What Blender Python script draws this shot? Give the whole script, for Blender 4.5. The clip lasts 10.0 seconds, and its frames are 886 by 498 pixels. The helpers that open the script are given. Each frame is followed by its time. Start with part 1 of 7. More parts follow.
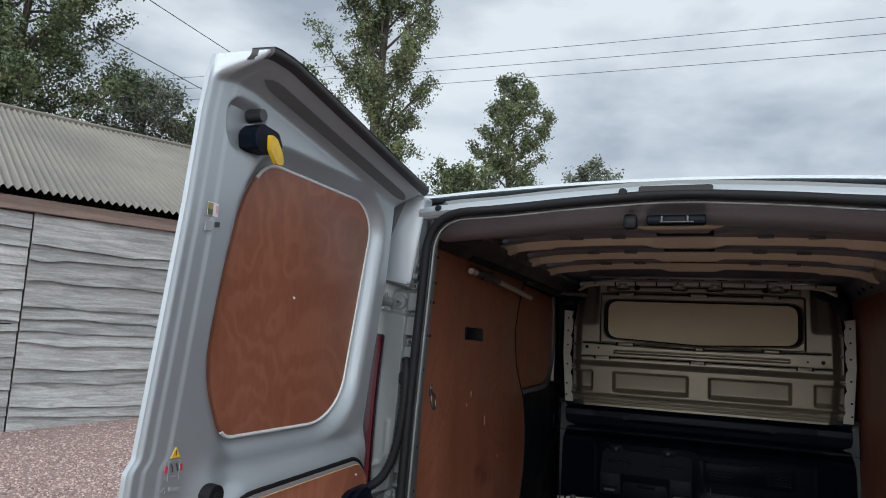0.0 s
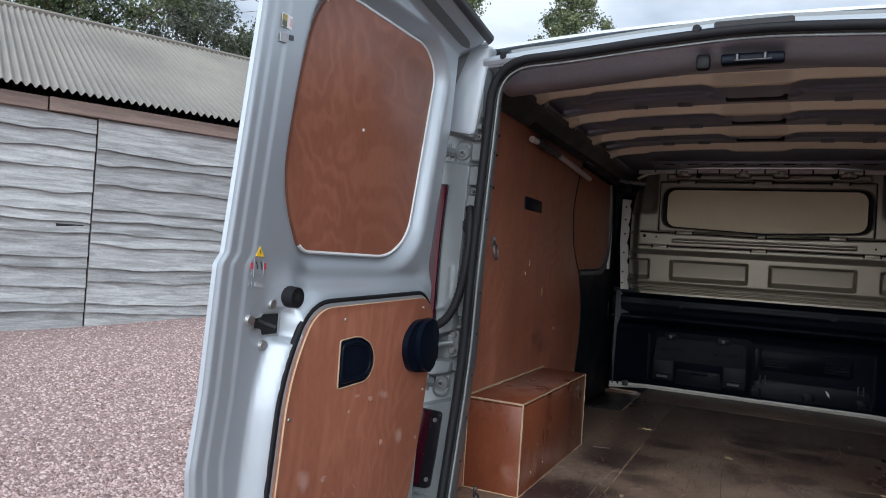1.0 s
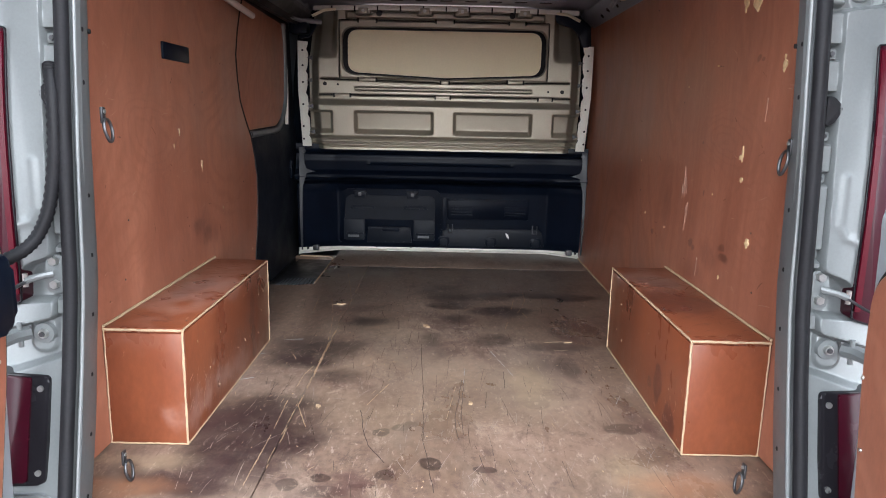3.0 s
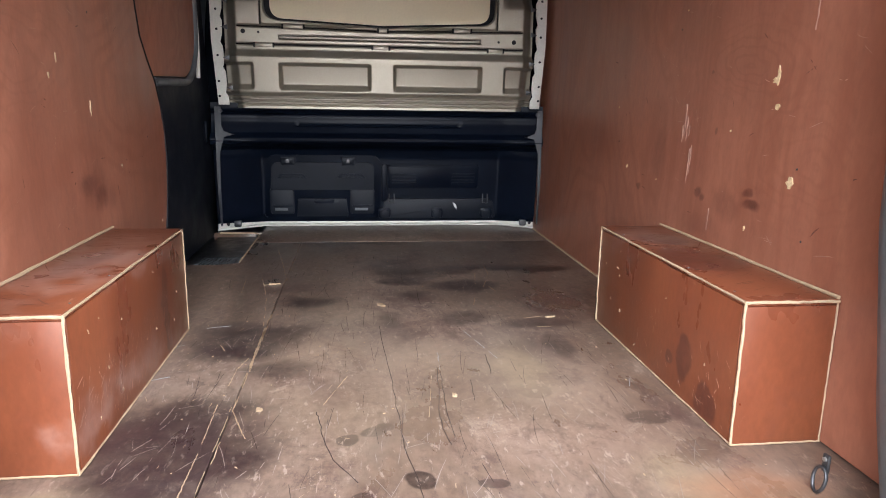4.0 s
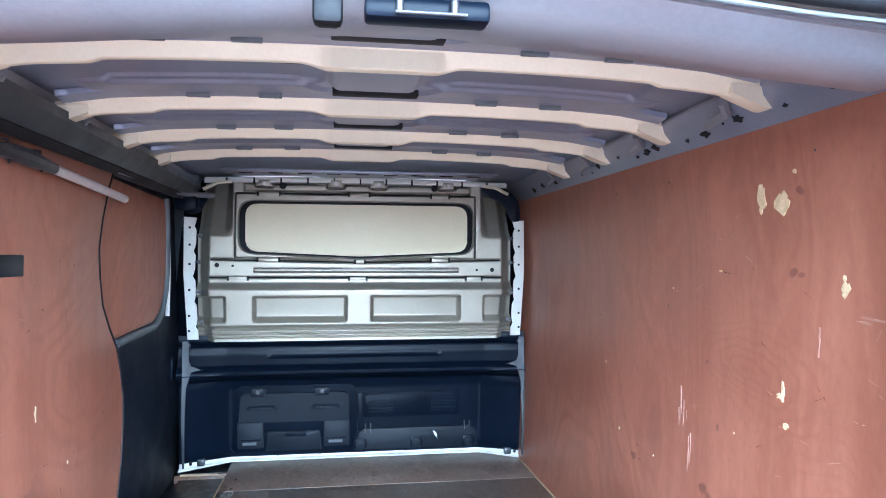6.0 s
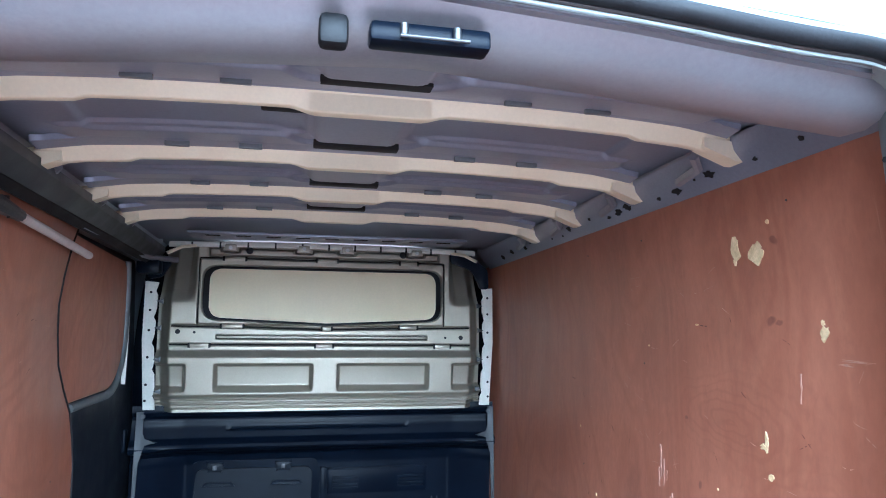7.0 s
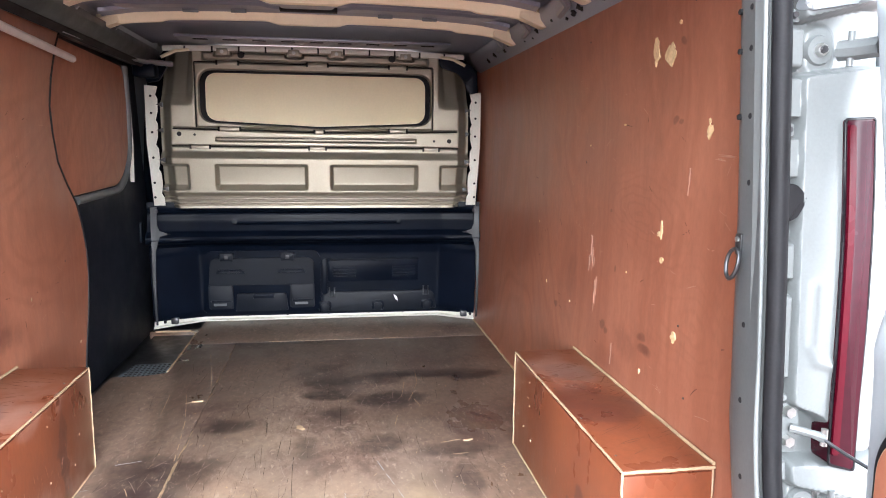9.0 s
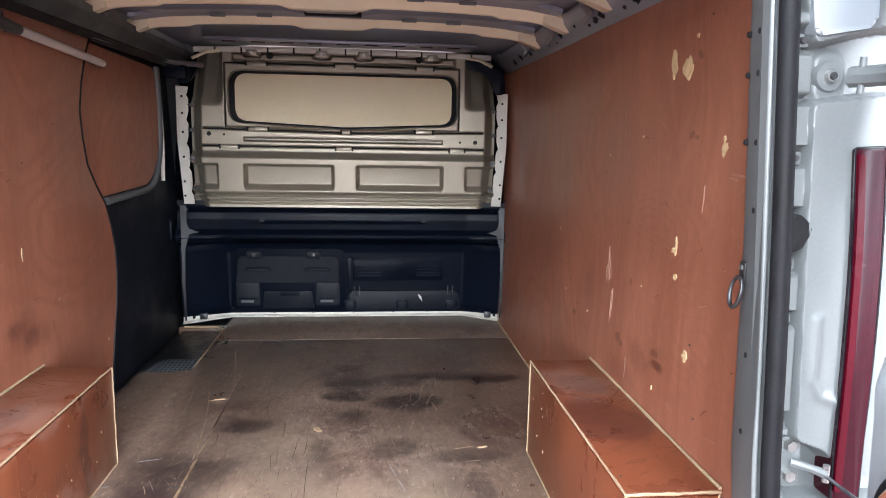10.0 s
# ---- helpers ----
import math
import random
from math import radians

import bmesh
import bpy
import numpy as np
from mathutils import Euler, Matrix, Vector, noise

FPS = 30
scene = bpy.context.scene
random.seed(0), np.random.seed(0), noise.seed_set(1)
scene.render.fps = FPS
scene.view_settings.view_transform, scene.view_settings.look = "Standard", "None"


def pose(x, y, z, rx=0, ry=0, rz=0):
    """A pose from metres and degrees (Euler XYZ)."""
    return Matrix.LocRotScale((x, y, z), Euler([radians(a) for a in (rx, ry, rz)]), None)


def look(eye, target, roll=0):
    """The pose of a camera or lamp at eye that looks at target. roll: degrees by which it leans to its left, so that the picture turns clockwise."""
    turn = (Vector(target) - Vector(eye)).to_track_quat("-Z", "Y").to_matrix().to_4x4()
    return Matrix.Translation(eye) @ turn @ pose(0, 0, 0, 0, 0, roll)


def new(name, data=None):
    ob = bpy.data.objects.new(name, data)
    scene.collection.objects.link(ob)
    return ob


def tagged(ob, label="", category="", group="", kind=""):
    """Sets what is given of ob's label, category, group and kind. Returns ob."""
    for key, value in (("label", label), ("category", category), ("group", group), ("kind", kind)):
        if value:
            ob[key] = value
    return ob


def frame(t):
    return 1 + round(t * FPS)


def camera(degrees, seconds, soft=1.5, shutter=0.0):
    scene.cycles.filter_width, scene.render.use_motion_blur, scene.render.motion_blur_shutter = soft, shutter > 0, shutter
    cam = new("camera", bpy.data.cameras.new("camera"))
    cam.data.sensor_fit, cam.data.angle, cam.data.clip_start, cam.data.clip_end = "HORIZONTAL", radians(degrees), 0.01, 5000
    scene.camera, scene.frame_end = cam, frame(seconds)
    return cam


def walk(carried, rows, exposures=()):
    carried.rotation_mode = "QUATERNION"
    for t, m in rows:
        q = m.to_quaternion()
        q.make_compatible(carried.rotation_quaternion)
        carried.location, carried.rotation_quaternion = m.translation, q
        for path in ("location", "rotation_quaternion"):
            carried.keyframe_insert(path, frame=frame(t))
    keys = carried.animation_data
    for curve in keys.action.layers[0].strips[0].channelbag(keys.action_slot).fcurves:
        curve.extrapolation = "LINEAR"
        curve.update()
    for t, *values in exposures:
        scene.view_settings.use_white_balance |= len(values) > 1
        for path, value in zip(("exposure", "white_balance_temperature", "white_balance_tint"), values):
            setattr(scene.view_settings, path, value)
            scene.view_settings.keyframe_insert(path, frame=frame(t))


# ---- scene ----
cam = camera(65.9, 10.0, soft=1.0)
PATH = [
    (0, (0.104, -1.944, 1.525), (-0.643, -0.108, 1.793), 3.2),
    (0.5, (0.098, -1.939, 1.416), (-0.771, -0.154, 1.658), 3.7),
    (1, (0.08, -1.957, 1.314), (-0.794, -0.159, 1.343), 3.8),
    (1.5, (0.071, -1.99, 1.277), (-0.715, -0.174, 0.985), 3.5),
    (2, (0.08, -1.924, 1.372), (-0.567, -0.088, 0.914), 3.1),
    (2.5, (0.074, -1.705, 1.409), (-0.266, 0.215, 0.965), 2.0),
    (2.6, (0.067, -1.643, 1.418), (-0.201, 0.291, 0.983), 2.0),
    (3, (0.011, -1.441, 1.395), (0.01, 0.521, 1.006), 1.2),
    (3.2, (-0.044, -1.367, 1.374), (0.056, 0.593, 0.989), 1.1),
    (4.3, (-0.113, -0.883, 1.211), (0.125, 1.046, 0.737), 1.0),
    (4.5, (-0.095, -0.803, 1.263), (0.131, 1.117, 0.751), 0.8),
    (5, (-0.094, -0.783, 1.453), (0.121, 1.134, 0.924), 0.5),
    (5.5, (-0.106, -0.827, 1.542), (0.131, 1.141, 1.271), 0.6),
    (6, (-0.104, -0.866, 1.586), (0.199, 1.111, 1.61), 0.2),
    (6.2, (-0.115, -0.875, 1.592), (0.222, 1.092, 1.714), 0.1),
    (7.3, (-0.177, -0.834, 1.455), (0.26, 1.099, 1.722), 0.3),
    (7.5, (-0.194, -0.841, 1.427), (0.255, 1.103, 1.569), 0.6),
    (8, (-0.191, -0.893, 1.436), (0.216, 1.053, 1.224), 0.2),
    (8.5, (-0.1, -0.938, 1.44), (0.265, 1.007, 1.151), 0.5),
    (9, (0.073, -1.036, 1.486), (0.383, 0.919, 1.196), 0.6),
    (9.5, (0.247, -1.098, 1.539), (0.492, 0.865, 1.244), 0.8),
    (10, (0.132, -1.037, 1.535), (0.338, 0.927, 1.22), 1.1),
]
EXPOSURES = [
    (0.0, -0.22, 5900, 6), (1.0, 0.12, 5650, 8), (1.5, 0.42, 5550, 9), (2.0, 0.73, 6050, 11), (2.5, 1.24, 5850, 10), (3.2, 1.86, 5750, 9), (4.3, 2.03, 5700, 10),
    (5.0, 2.67, 5200, 9), (5.5, 3.26, 4520, -4), (6.0, 3.2, 4420, -1), (7.5, 2.57, 4560, -3), (8.0, 3.0, 4780, 2), (8.5, 3.0, 4850, 2), (9.0, 2.76, 5800, 9), (9.5, 2.58, 6200, 11), (10.0, 2.28, 5680, 9),
]
walk(cam, [(t, look(eye, target, roll)) for t, eye, target, roll in PATH], EXPOSURES)

import itertools

# ---- sky and sun: bright, broken overcast ----
world = bpy.data.worlds.new("sky")
scene.world = world
world.use_nodes = True
SUN_ELEV, SUN_AZ = radians(20), radians(176)


def node(tree, kind, **values):
    n = tree.nodes.new(kind)
    for key, value in values.items():
        if key in n.inputs:
            n.inputs[key].default_value = value
    return n


def build_sky():
    tree = world.node_tree
    tree.nodes.clear()
    out = tree.nodes.new("ShaderNodeOutputWorld")
    bg = tree.nodes.new("ShaderNodeBackground")
    bg.inputs["Strength"].default_value = 0.1
    sky = tree.nodes.new("ShaderNodeTexSky")
    sky.sky_type = "NISHITA"
    sky.sun_disc = False
    sky.sun_elevation = SUN_ELEV
    sky.sun_rotation = SUN_AZ
    coord = tree.nodes.new("ShaderNodeTexCoord")
    mapping = tree.nodes.new("ShaderNodeMapping")
    mapping.inputs["Scale"].default_value = (1.0, 1.0, 2.4)
    mapping.inputs["Location"].default_value = (0.35, 0.1, 0.2)
    tree.links.new(coord.outputs["Generated"], mapping.inputs["Vector"])
    n = tree.nodes.new("ShaderNodeTexNoise")
    n.inputs["Scale"].default_value = 3.4
    n.inputs["Detail"].default_value = 6.0
    n.inputs["Roughness"].default_value = 0.5
    n.inputs["Distortion"].default_value = 0.15
    tree.links.new(mapping.outputs["Vector"], n.inputs["Vector"])
    ramp = tree.nodes.new("ShaderNodeValToRGB")
    ramp.color_ramp.elements[0].position = 0.3
    ramp.color_ramp.elements[0].color = (0.48, 0.51, 0.555, 1)
    ramp.color_ramp.elements[1].position = 0.56
    ramp.color_ramp.elements[1].color = (0.99, 0.99, 0.98, 1)
    tree.links.new(n.outputs["Fac"], ramp.inputs["Fac"])
    gain = tree.nodes.new("ShaderNodeVectorMath")
    gain.operation = "SCALE"
    gain.inputs["Scale"].default_value = 10.5
    tree.links.new(ramp.outputs["Color"], gain.inputs[0])
    mix = tree.nodes.new("ShaderNodeMix")
    mix.data_type = "RGBA"
    mix.inputs["Factor"].default_value = 0.88
    tree.links.new(sky.outputs["Color"], mix.inputs[6])
    tree.links.new(gain.outputs["Vector"], mix.inputs[7])
    tree.links.new(mix.outputs[2], bg.inputs["Color"])
    tree.links.new(bg.outputs["Background"], out.inputs["Surface"])


build_sky()
sun = new("sun", bpy.data.lights.new("sun", "SUN"))
sun.data.energy, sun.data.angle, sun.data.color = 4.4, radians(90), (1.0, 0.97, 0.93)
sun_from = Vector((math.sin(SUN_AZ) * math.cos(SUN_ELEV), math.cos(SUN_AZ) * math.cos(SUN_ELEV), math.sin(SUN_ELEV)))
sun.matrix_world = look(sun_from * 60, (0, 0, 0))


# ---- materials ----
def material(name, base, rough=0.5, metal=0.0, spread=0.12, scale=8.0, stretch=(1, 1, 1), fine=60.0, bump=0.05, coat=0.0,
             second=None, per_object=0.0, rough_spread=0.12, low=0.35, high=0.65, detail=5.0, distort=0.0, bump_scale=None):
    """A surface with two scales of variation in colour, one in gloss, and a fine relief."""
    m = bpy.data.materials.new(name)
    m.use_nodes = True
    tree = m.node_tree
    bsdf = tree.nodes["Principled BSDF"]
    link = tree.links.new
    coord = tree.nodes.new("ShaderNodeTexCoord")
    mapping = tree.nodes.new("ShaderNodeMapping")
    mapping.inputs["Scale"].default_value = stretch
    link(coord.outputs["Object"], mapping.inputs["Vector"])
    if per_object:
        info = tree.nodes.new("ShaderNodeObjectInfo")
        shift = tree.nodes.new("ShaderNodeVectorMath")
        shift.operation = "SCALE"
        shift.inputs[0].default_value = (17.0, 31.0, 23.0)
        link(info.outputs["Random"], shift.inputs["Scale"])
        link(shift.outputs["Vector"], mapping.inputs["Location"])
    big = node(tree, "ShaderNodeTexNoise", Scale=scale, Detail=detail, Roughness=0.6, Distortion=distort)
    small = node(tree, "ShaderNodeTexNoise", Scale=fine, Detail=4.0, Roughness=0.65)
    link(mapping.outputs["Vector"], big.inputs["Vector"])
    link(mapping.outputs["Vector"], small.inputs["Vector"])
    ramp = tree.nodes.new("ShaderNodeValToRGB")
    other = second or tuple(c * (1 - 2 * spread) for c in base)
    ramp.color_ramp.elements[0].position, ramp.color_ramp.elements[0].color = low, (*other, 1)
    ramp.color_ramp.elements[1].position, ramp.color_ramp.elements[1].color = high, (*base, 1)
    link(big.outputs["Fac"], ramp.inputs["Fac"])
    grain = tree.nodes.new("ShaderNodeMapRange")
    grain.inputs["From Min"].default_value, grain.inputs["From Max"].default_value = 0.3, 0.7
    grain.inputs["To Min"].default_value, grain.inputs["To Max"].default_value = 1 - spread, 1 + spread
    link(small.outputs["Fac"], grain.inputs["Value"])
    tone = tree.nodes.new("ShaderNodeVectorMath")
    tone.operation = "SCALE"
    link(ramp.outputs["Color"], tone.inputs[0])
    link(grain.outputs["Result"], tone.inputs["Scale"])
    last = tone.outputs["Vector"]
    if per_object:
        vary = tree.nodes.new("ShaderNodeMapRange")
        vary.inputs["To Min"].default_value, vary.inputs["To Max"].default_value = 1 - per_object, 1 + per_object
        link(info.outputs["Random"], vary.inputs["Value"])
        tone2 = tree.nodes.new("ShaderNodeVectorMath")
        tone2.operation = "SCALE"
        link(last, tone2.inputs[0])
        link(vary.outputs["Result"], tone2.inputs["Scale"])
        last = tone2.outputs["Vector"]
    link(last, bsdf.inputs["Base Color"])
    gloss = tree.nodes.new("ShaderNodeMapRange")
    gloss.inputs["From Min"].default_value, gloss.inputs["From Max"].default_value = 0.3, 0.7
    gloss.inputs["To Min"].default_value = max(0.03, rough - rough_spread)
    gloss.inputs["To Max"].default_value = min(1.0, rough + rough_spread)
    link(big.outputs["Fac"], gloss.inputs["Value"])
    link(gloss.outputs["Result"], bsdf.inputs["Roughness"])
    bsdf.inputs["Metallic"].default_value = metal
    bsdf.inputs["Coat Weight"].default_value = coat
    bsdf.inputs["Coat Roughness"].default_value = 0.08
    if bump:
        b = tree.nodes.new("ShaderNodeBump")
        b.inputs["Strength"].default_value = bump
        b.inputs["Distance"].default_value = 0.004
        if bump_scale:
            third = node(tree, "ShaderNodeTexNoise", Scale=bump_scale, Detail=3.0)
            link(mapping.outputs["Vector"], third.inputs["Vector"])
            link(third.outputs["Fac"], b.inputs["Height"])
        else:
            link(small.outputs["Fac"], b.inputs["Height"])
        link(b.outputs["Normal"], bsdf.inputs["Normal"])
    return m


def blots(m, marks, colour, strength=0.8, edge=0.35, wobble=0.05):
    """Stains, scuffs and painted sheen of a shape of their own: rows of (centre, half sizes), with a ragged rim, laid
    into the colour of m.
    """
    tree = m.node_tree
    link = tree.links.new
    bsdf = tree.nodes["Principled BSDF"]
    coord = tree.nodes.new("ShaderNodeTexCoord")
    wob = node(tree, "ShaderNodeTexNoise", Scale=9.0, Detail=4.0)
    link(coord.outputs["Object"], wob.inputs["Vector"])
    centre = tree.nodes.new("ShaderNodeVectorMath")
    centre.operation = "SUBTRACT"
    centre.inputs[1].default_value = (0.5, 0.5, 0.5)
    link(wob.outputs["Color"], centre.inputs[0])
    push = tree.nodes.new("ShaderNodeVectorMath")
    push.operation = "SCALE"
    push.inputs["Scale"].default_value = wobble * 2
    link(centre.outputs["Vector"], push.inputs[0])
    place = tree.nodes.new("ShaderNodeVectorMath")
    link(coord.outputs["Object"], place.inputs[0])
    link(push.outputs["Vector"], place.inputs[1])
    total = None
    for at, half in marks:
        d = tree.nodes.new("ShaderNodeVectorMath")
        d.operation = "SUBTRACT"
        link(place.outputs["Vector"], d.inputs[0])
        d.inputs[1].default_value = at
        q = tree.nodes.new("ShaderNodeVectorMath")
        q.operation = "DIVIDE"
        link(d.outputs["Vector"], q.inputs[0])
        q.inputs[1].default_value = half
        ln = tree.nodes.new("ShaderNodeVectorMath")
        ln.operation = "LENGTH"
        link(q.outputs["Vector"], ln.inputs[0])
        if total is None:
            total = ln.outputs["Value"]
        else:
            low = tree.nodes.new("ShaderNodeMath")
            low.operation = "MINIMUM"
            link(total, low.inputs[0])
            link(ln.outputs["Value"], low.inputs[1])
            total = low.outputs["Value"]
    soft = tree.nodes.new("ShaderNodeMapRange")
    soft.interpolation_type = "SMOOTHSTEP"
    soft.inputs["From Min"].default_value, soft.inputs["From Max"].default_value = 1.0 - edge, 1.0 + edge
    soft.inputs["To Min"].default_value, soft.inputs["To Max"].default_value = strength, 0.0
    link(total, soft.inputs["Value"])
    grit = node(tree, "ShaderNodeTexNoise", Scale=25.0, Detail=5.0, Roughness=0.7)
    link(coord.outputs["Object"], grit.inputs["Vector"])
    gain = tree.nodes.new("ShaderNodeMapRange")
    gain.inputs["From Min"].default_value, gain.inputs["From Max"].default_value = 0.3, 0.6
    gain.inputs["To Min"].default_value = 0.55
    link(grit.outputs["Fac"], gain.inputs["Value"])
    fac = tree.nodes.new("ShaderNodeMath")
    fac.operation = "MULTIPLY"
    link(soft.outputs["Result"], fac.inputs[0])
    link(gain.outputs["Result"], fac.inputs[1])
    mix = tree.nodes.new("ShaderNodeMix")
    mix.data_type = "RGBA"
    old = bsdf.inputs["Base Color"].links[0].from_socket
    link(fac.outputs["Value"], mix.inputs["Factor"])
    link(old, mix.inputs[6])
    mix.inputs[7].default_value = (*colour, 1)
    link(mix.outputs[2], bsdf.inputs["Base Color"])


def figure(m, scale, stretch, colour, strength=0.5, distort=3.0, bands=70.0):
    """The figure of rotary-cut veneer: bent bands laid over the colour of m."""
    tree = m.node_tree
    link = tree.links.new
    bsdf = tree.nodes["Principled BSDF"]
    coord = tree.nodes.new("ShaderNodeTexCoord")
    mapping = tree.nodes.new("ShaderNodeMapping")
    mapping.inputs["Scale"].default_value = stretch
    link(coord.outputs["Object"], mapping.inputs["Vector"])
    n = node(tree, "ShaderNodeTexNoise", Scale=scale, Detail=3.0, Roughness=0.5, Distortion=distort)
    link(mapping.outputs["Vector"], n.inputs["Vector"])
    rings = tree.nodes.new("ShaderNodeMath")
    rings.operation = "MULTIPLY"
    rings.inputs[1].default_value = bands
    link(n.outputs["Fac"], rings.inputs[0])
    wave = tree.nodes.new("ShaderNodeMath")
    wave.operation = "SINE"
    link(rings.outputs["Value"], wave.inputs[0])
    fac = tree.nodes.new("ShaderNodeMapRange")
    fac.inputs["From Min"].default_value = -0.2
    fac.inputs["To Max"].default_value = strength
    link(wave.outputs["Value"], fac.inputs["Value"])
    mix = tree.nodes.new("ShaderNodeMix")
    mix.data_type = "RGBA"
    old = bsdf.inputs["Base Color"].links[0].from_socket
    link(fac.outputs["Result"], mix.inputs["Factor"])
    link(old, mix.inputs[6])
    mix.inputs[7].default_value = (*colour, 1)
    link(mix.outputs[2], bsdf.inputs["Base Color"])


def eye_figure(m, centre, half, colour, strength, rings):
    """A cathedral eye in the veneer: wavering rings round a centre, dying away outwards."""
    tree = m.node_tree
    link = tree.links.new
    bsdf = tree.nodes["Principled BSDF"]
    coord = tree.nodes.new("ShaderNodeTexCoord")
    wob = node(tree, "ShaderNodeTexNoise", Scale=2.6, Detail=4.0)
    link(coord.outputs["Object"], wob.inputs["Vector"])
    shift = tree.nodes.new("ShaderNodeVectorMath")
    shift.operation = "MULTIPLY_ADD"
    link(wob.outputs["Color"], shift.inputs[0])
    shift.inputs[1].default_value = (0.0, 0.36, 0.30)
    link(coord.outputs["Object"], shift.inputs[2])
    d = tree.nodes.new("ShaderNodeVectorMath")
    d.operation = "SUBTRACT"
    link(shift.outputs["Vector"], d.inputs[0])
    d.inputs[1].default_value = (centre[0], centre[1] + 0.18, centre[2] + 0.15)
    q = tree.nodes.new("ShaderNodeVectorMath")
    q.operation = "DIVIDE"
    link(d.outputs["Vector"], q.inputs[0])
    q.inputs[1].default_value = half
    ln = tree.nodes.new("ShaderNodeVectorMath")
    ln.operation = "LENGTH"
    link(q.outputs["Vector"], ln.inputs[0])
    turn = tree.nodes.new("ShaderNodeMath")
    turn.operation = "MULTIPLY"
    turn.inputs[1].default_value = rings
    link(ln.outputs["Value"], turn.inputs[0])
    wave = tree.nodes.new("ShaderNodeMath")
    wave.operation = "SINE"
    link(turn.outputs["Value"], wave.inputs[0])
    line = tree.nodes.new("ShaderNodeMapRange")
    line.inputs["From Min"].default_value = 0.2
    link(wave.outputs["Value"], line.inputs["Value"])
    fade = tree.nodes.new("ShaderNodeMapRange")
    fade.interpolation_type = "SMOOTHSTEP"
    fade.inputs["From Min"].default_value, fade.inputs["From Max"].default_value = 0.5, 2.6
    fade.inputs["To Min"].default_value, fade.inputs["To Max"].default_value = strength, 0.0
    link(ln.outputs["Value"], fade.inputs["Value"])
    fac = tree.nodes.new("ShaderNodeMath")
    fac.operation = "MULTIPLY"
    link(line.outputs["Result"], fac.inputs[0])
    link(fade.outputs["Result"], fac.inputs[1])
    mix = tree.nodes.new("ShaderNodeMix")
    mix.data_type = "RGBA"
    old = bsdf.inputs["Base Color"].links[0].from_socket
    link(fac.outputs["Value"], mix.inputs["Factor"])
    link(old, mix.inputs[6])
    mix.inputs[7].default_value = (*colour, 1)
    link(mix.outputs[2], bsdf.inputs["Base Color"])


PAINT = material("silver_paint", (0.42, 0.455, 0.485), 0.38, 0.45, 0.03, 3.0, fine=400, bump=0.015, coat=0.35, rough_spread=0.05)
BUMPER = material("warm_silver_bumper_paint", (0.30, 0.285, 0.27), 0.42, 0.25, 0.04, 3.0, fine=300, bump=0.02, coat=0.2, rough_spread=0.05)
# body paint darkened: the weaker light on the rear pillars is in its colour
PAINT_IN = material("dimmed_grey_body_paint", (0.160, 0.172, 0.172), 0.42, 0.1, 0.05, 5.0, fine=200, bump=0.02, coat=0.1)
PRIMER = material("grey_primer", (0.32, 0.318, 0.345), 0.36, 0.45, 0.06, 4.0, fine=120, bump=0.02, rough_spread=0.04)
ROOFSKIN = material("blue_grey_roof_paint", (0.28, 0.295, 0.365), 0.36, 0.4, 0.06, 4.0, fine=120, bump=0.02, rough_spread=0.04)
RIBMETAL = material("light_rib_paint", (0.90, 0.80, 0.58), 0.42, 0.1, 0.03, 5.0, fine=140, bump=0.015, rough_spread=0.05)
BULKPAINT = material("bulkhead_grey_paint", (0.375, 0.342, 0.270), 0.39, 0.52, 0.05, 4.0, fine=160, bump=0.012, rough_spread=0.04)
BLANK = material("cream_panel", (0.86, 0.765, 0.52), 0.55, 0.0, 0.03, 3.0, fine=90, bump=0.02)
WHITE = material("white_body_paint", (0.73, 0.715, 0.635), 0.45, 0.0, 0.06, 9.0, fine=120, bump=0.03)
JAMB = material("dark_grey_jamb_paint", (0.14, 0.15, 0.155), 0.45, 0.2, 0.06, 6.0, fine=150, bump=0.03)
BLACK = material("black_plastic", (0.004, 0.007, 0.015), 0.33, 0.0, 0.15, 7.0, fine=300, bump=0.03, rough_spread=0.03)
HATCH = material("dark_grey_moulded_plastic", (0.009, 0.012, 0.019), 0.48, 0.0, 0.12, 9.0, fine=320, bump=0.05, rough_spread=0.04)
DARKPANEL = material("dark_trim_board", (0.008, 0.011, 0.020), 0.55, 0.0, 0.15, 6.0, fine=250, bump=0.1)
TREAD = material("worn_black_plastic", (0.007, 0.008, 0.010), 0.36, 0.0, 0.3, 7.0, fine=160, bump=0.25, second=(0.016, 0.017, 0.018), low=0.5, high=0.75)
GRIP = material("worn_grip_plastic", (0.20, 0.20, 0.21), 0.7, 0.0, 0.5, 60.0, fine=260, bump=0.8, second=(0.08, 0.08, 0.085), bump_scale=260.0)
TRACK = material("dark_track_paint", (0.035, 0.037, 0.042), 0.45, 0.2, 0.1, 6.0, fine=120, bump=0.03)
RUBBER = material("black_rubber", (0.012, 0.012, 0.014), 0.6, 0.0, 0.2, 12.0, fine=200, bump=0.1)
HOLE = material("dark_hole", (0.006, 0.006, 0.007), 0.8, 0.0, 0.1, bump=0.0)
REDLENS = material("red_lamp_lens", (0.030, 0.002, 0.007), 0.25, 0.0, 0.1, 4.0, bump=0.0, coat=0.0, rough_spread=0.04)
CLEARLENS = material("pale_lamp_lens", (0.65, 0.6, 0.6), 0.15, 0.0, 0.1, 4.0, bump=0.0, coat=0.8, rough_spread=0.04)
SMOKE = material("dark_lamp_housing", (0.010, 0.009, 0.011), 0.25, 0.0, 0.1, 5.0, bump=0.0, coat=0.05)
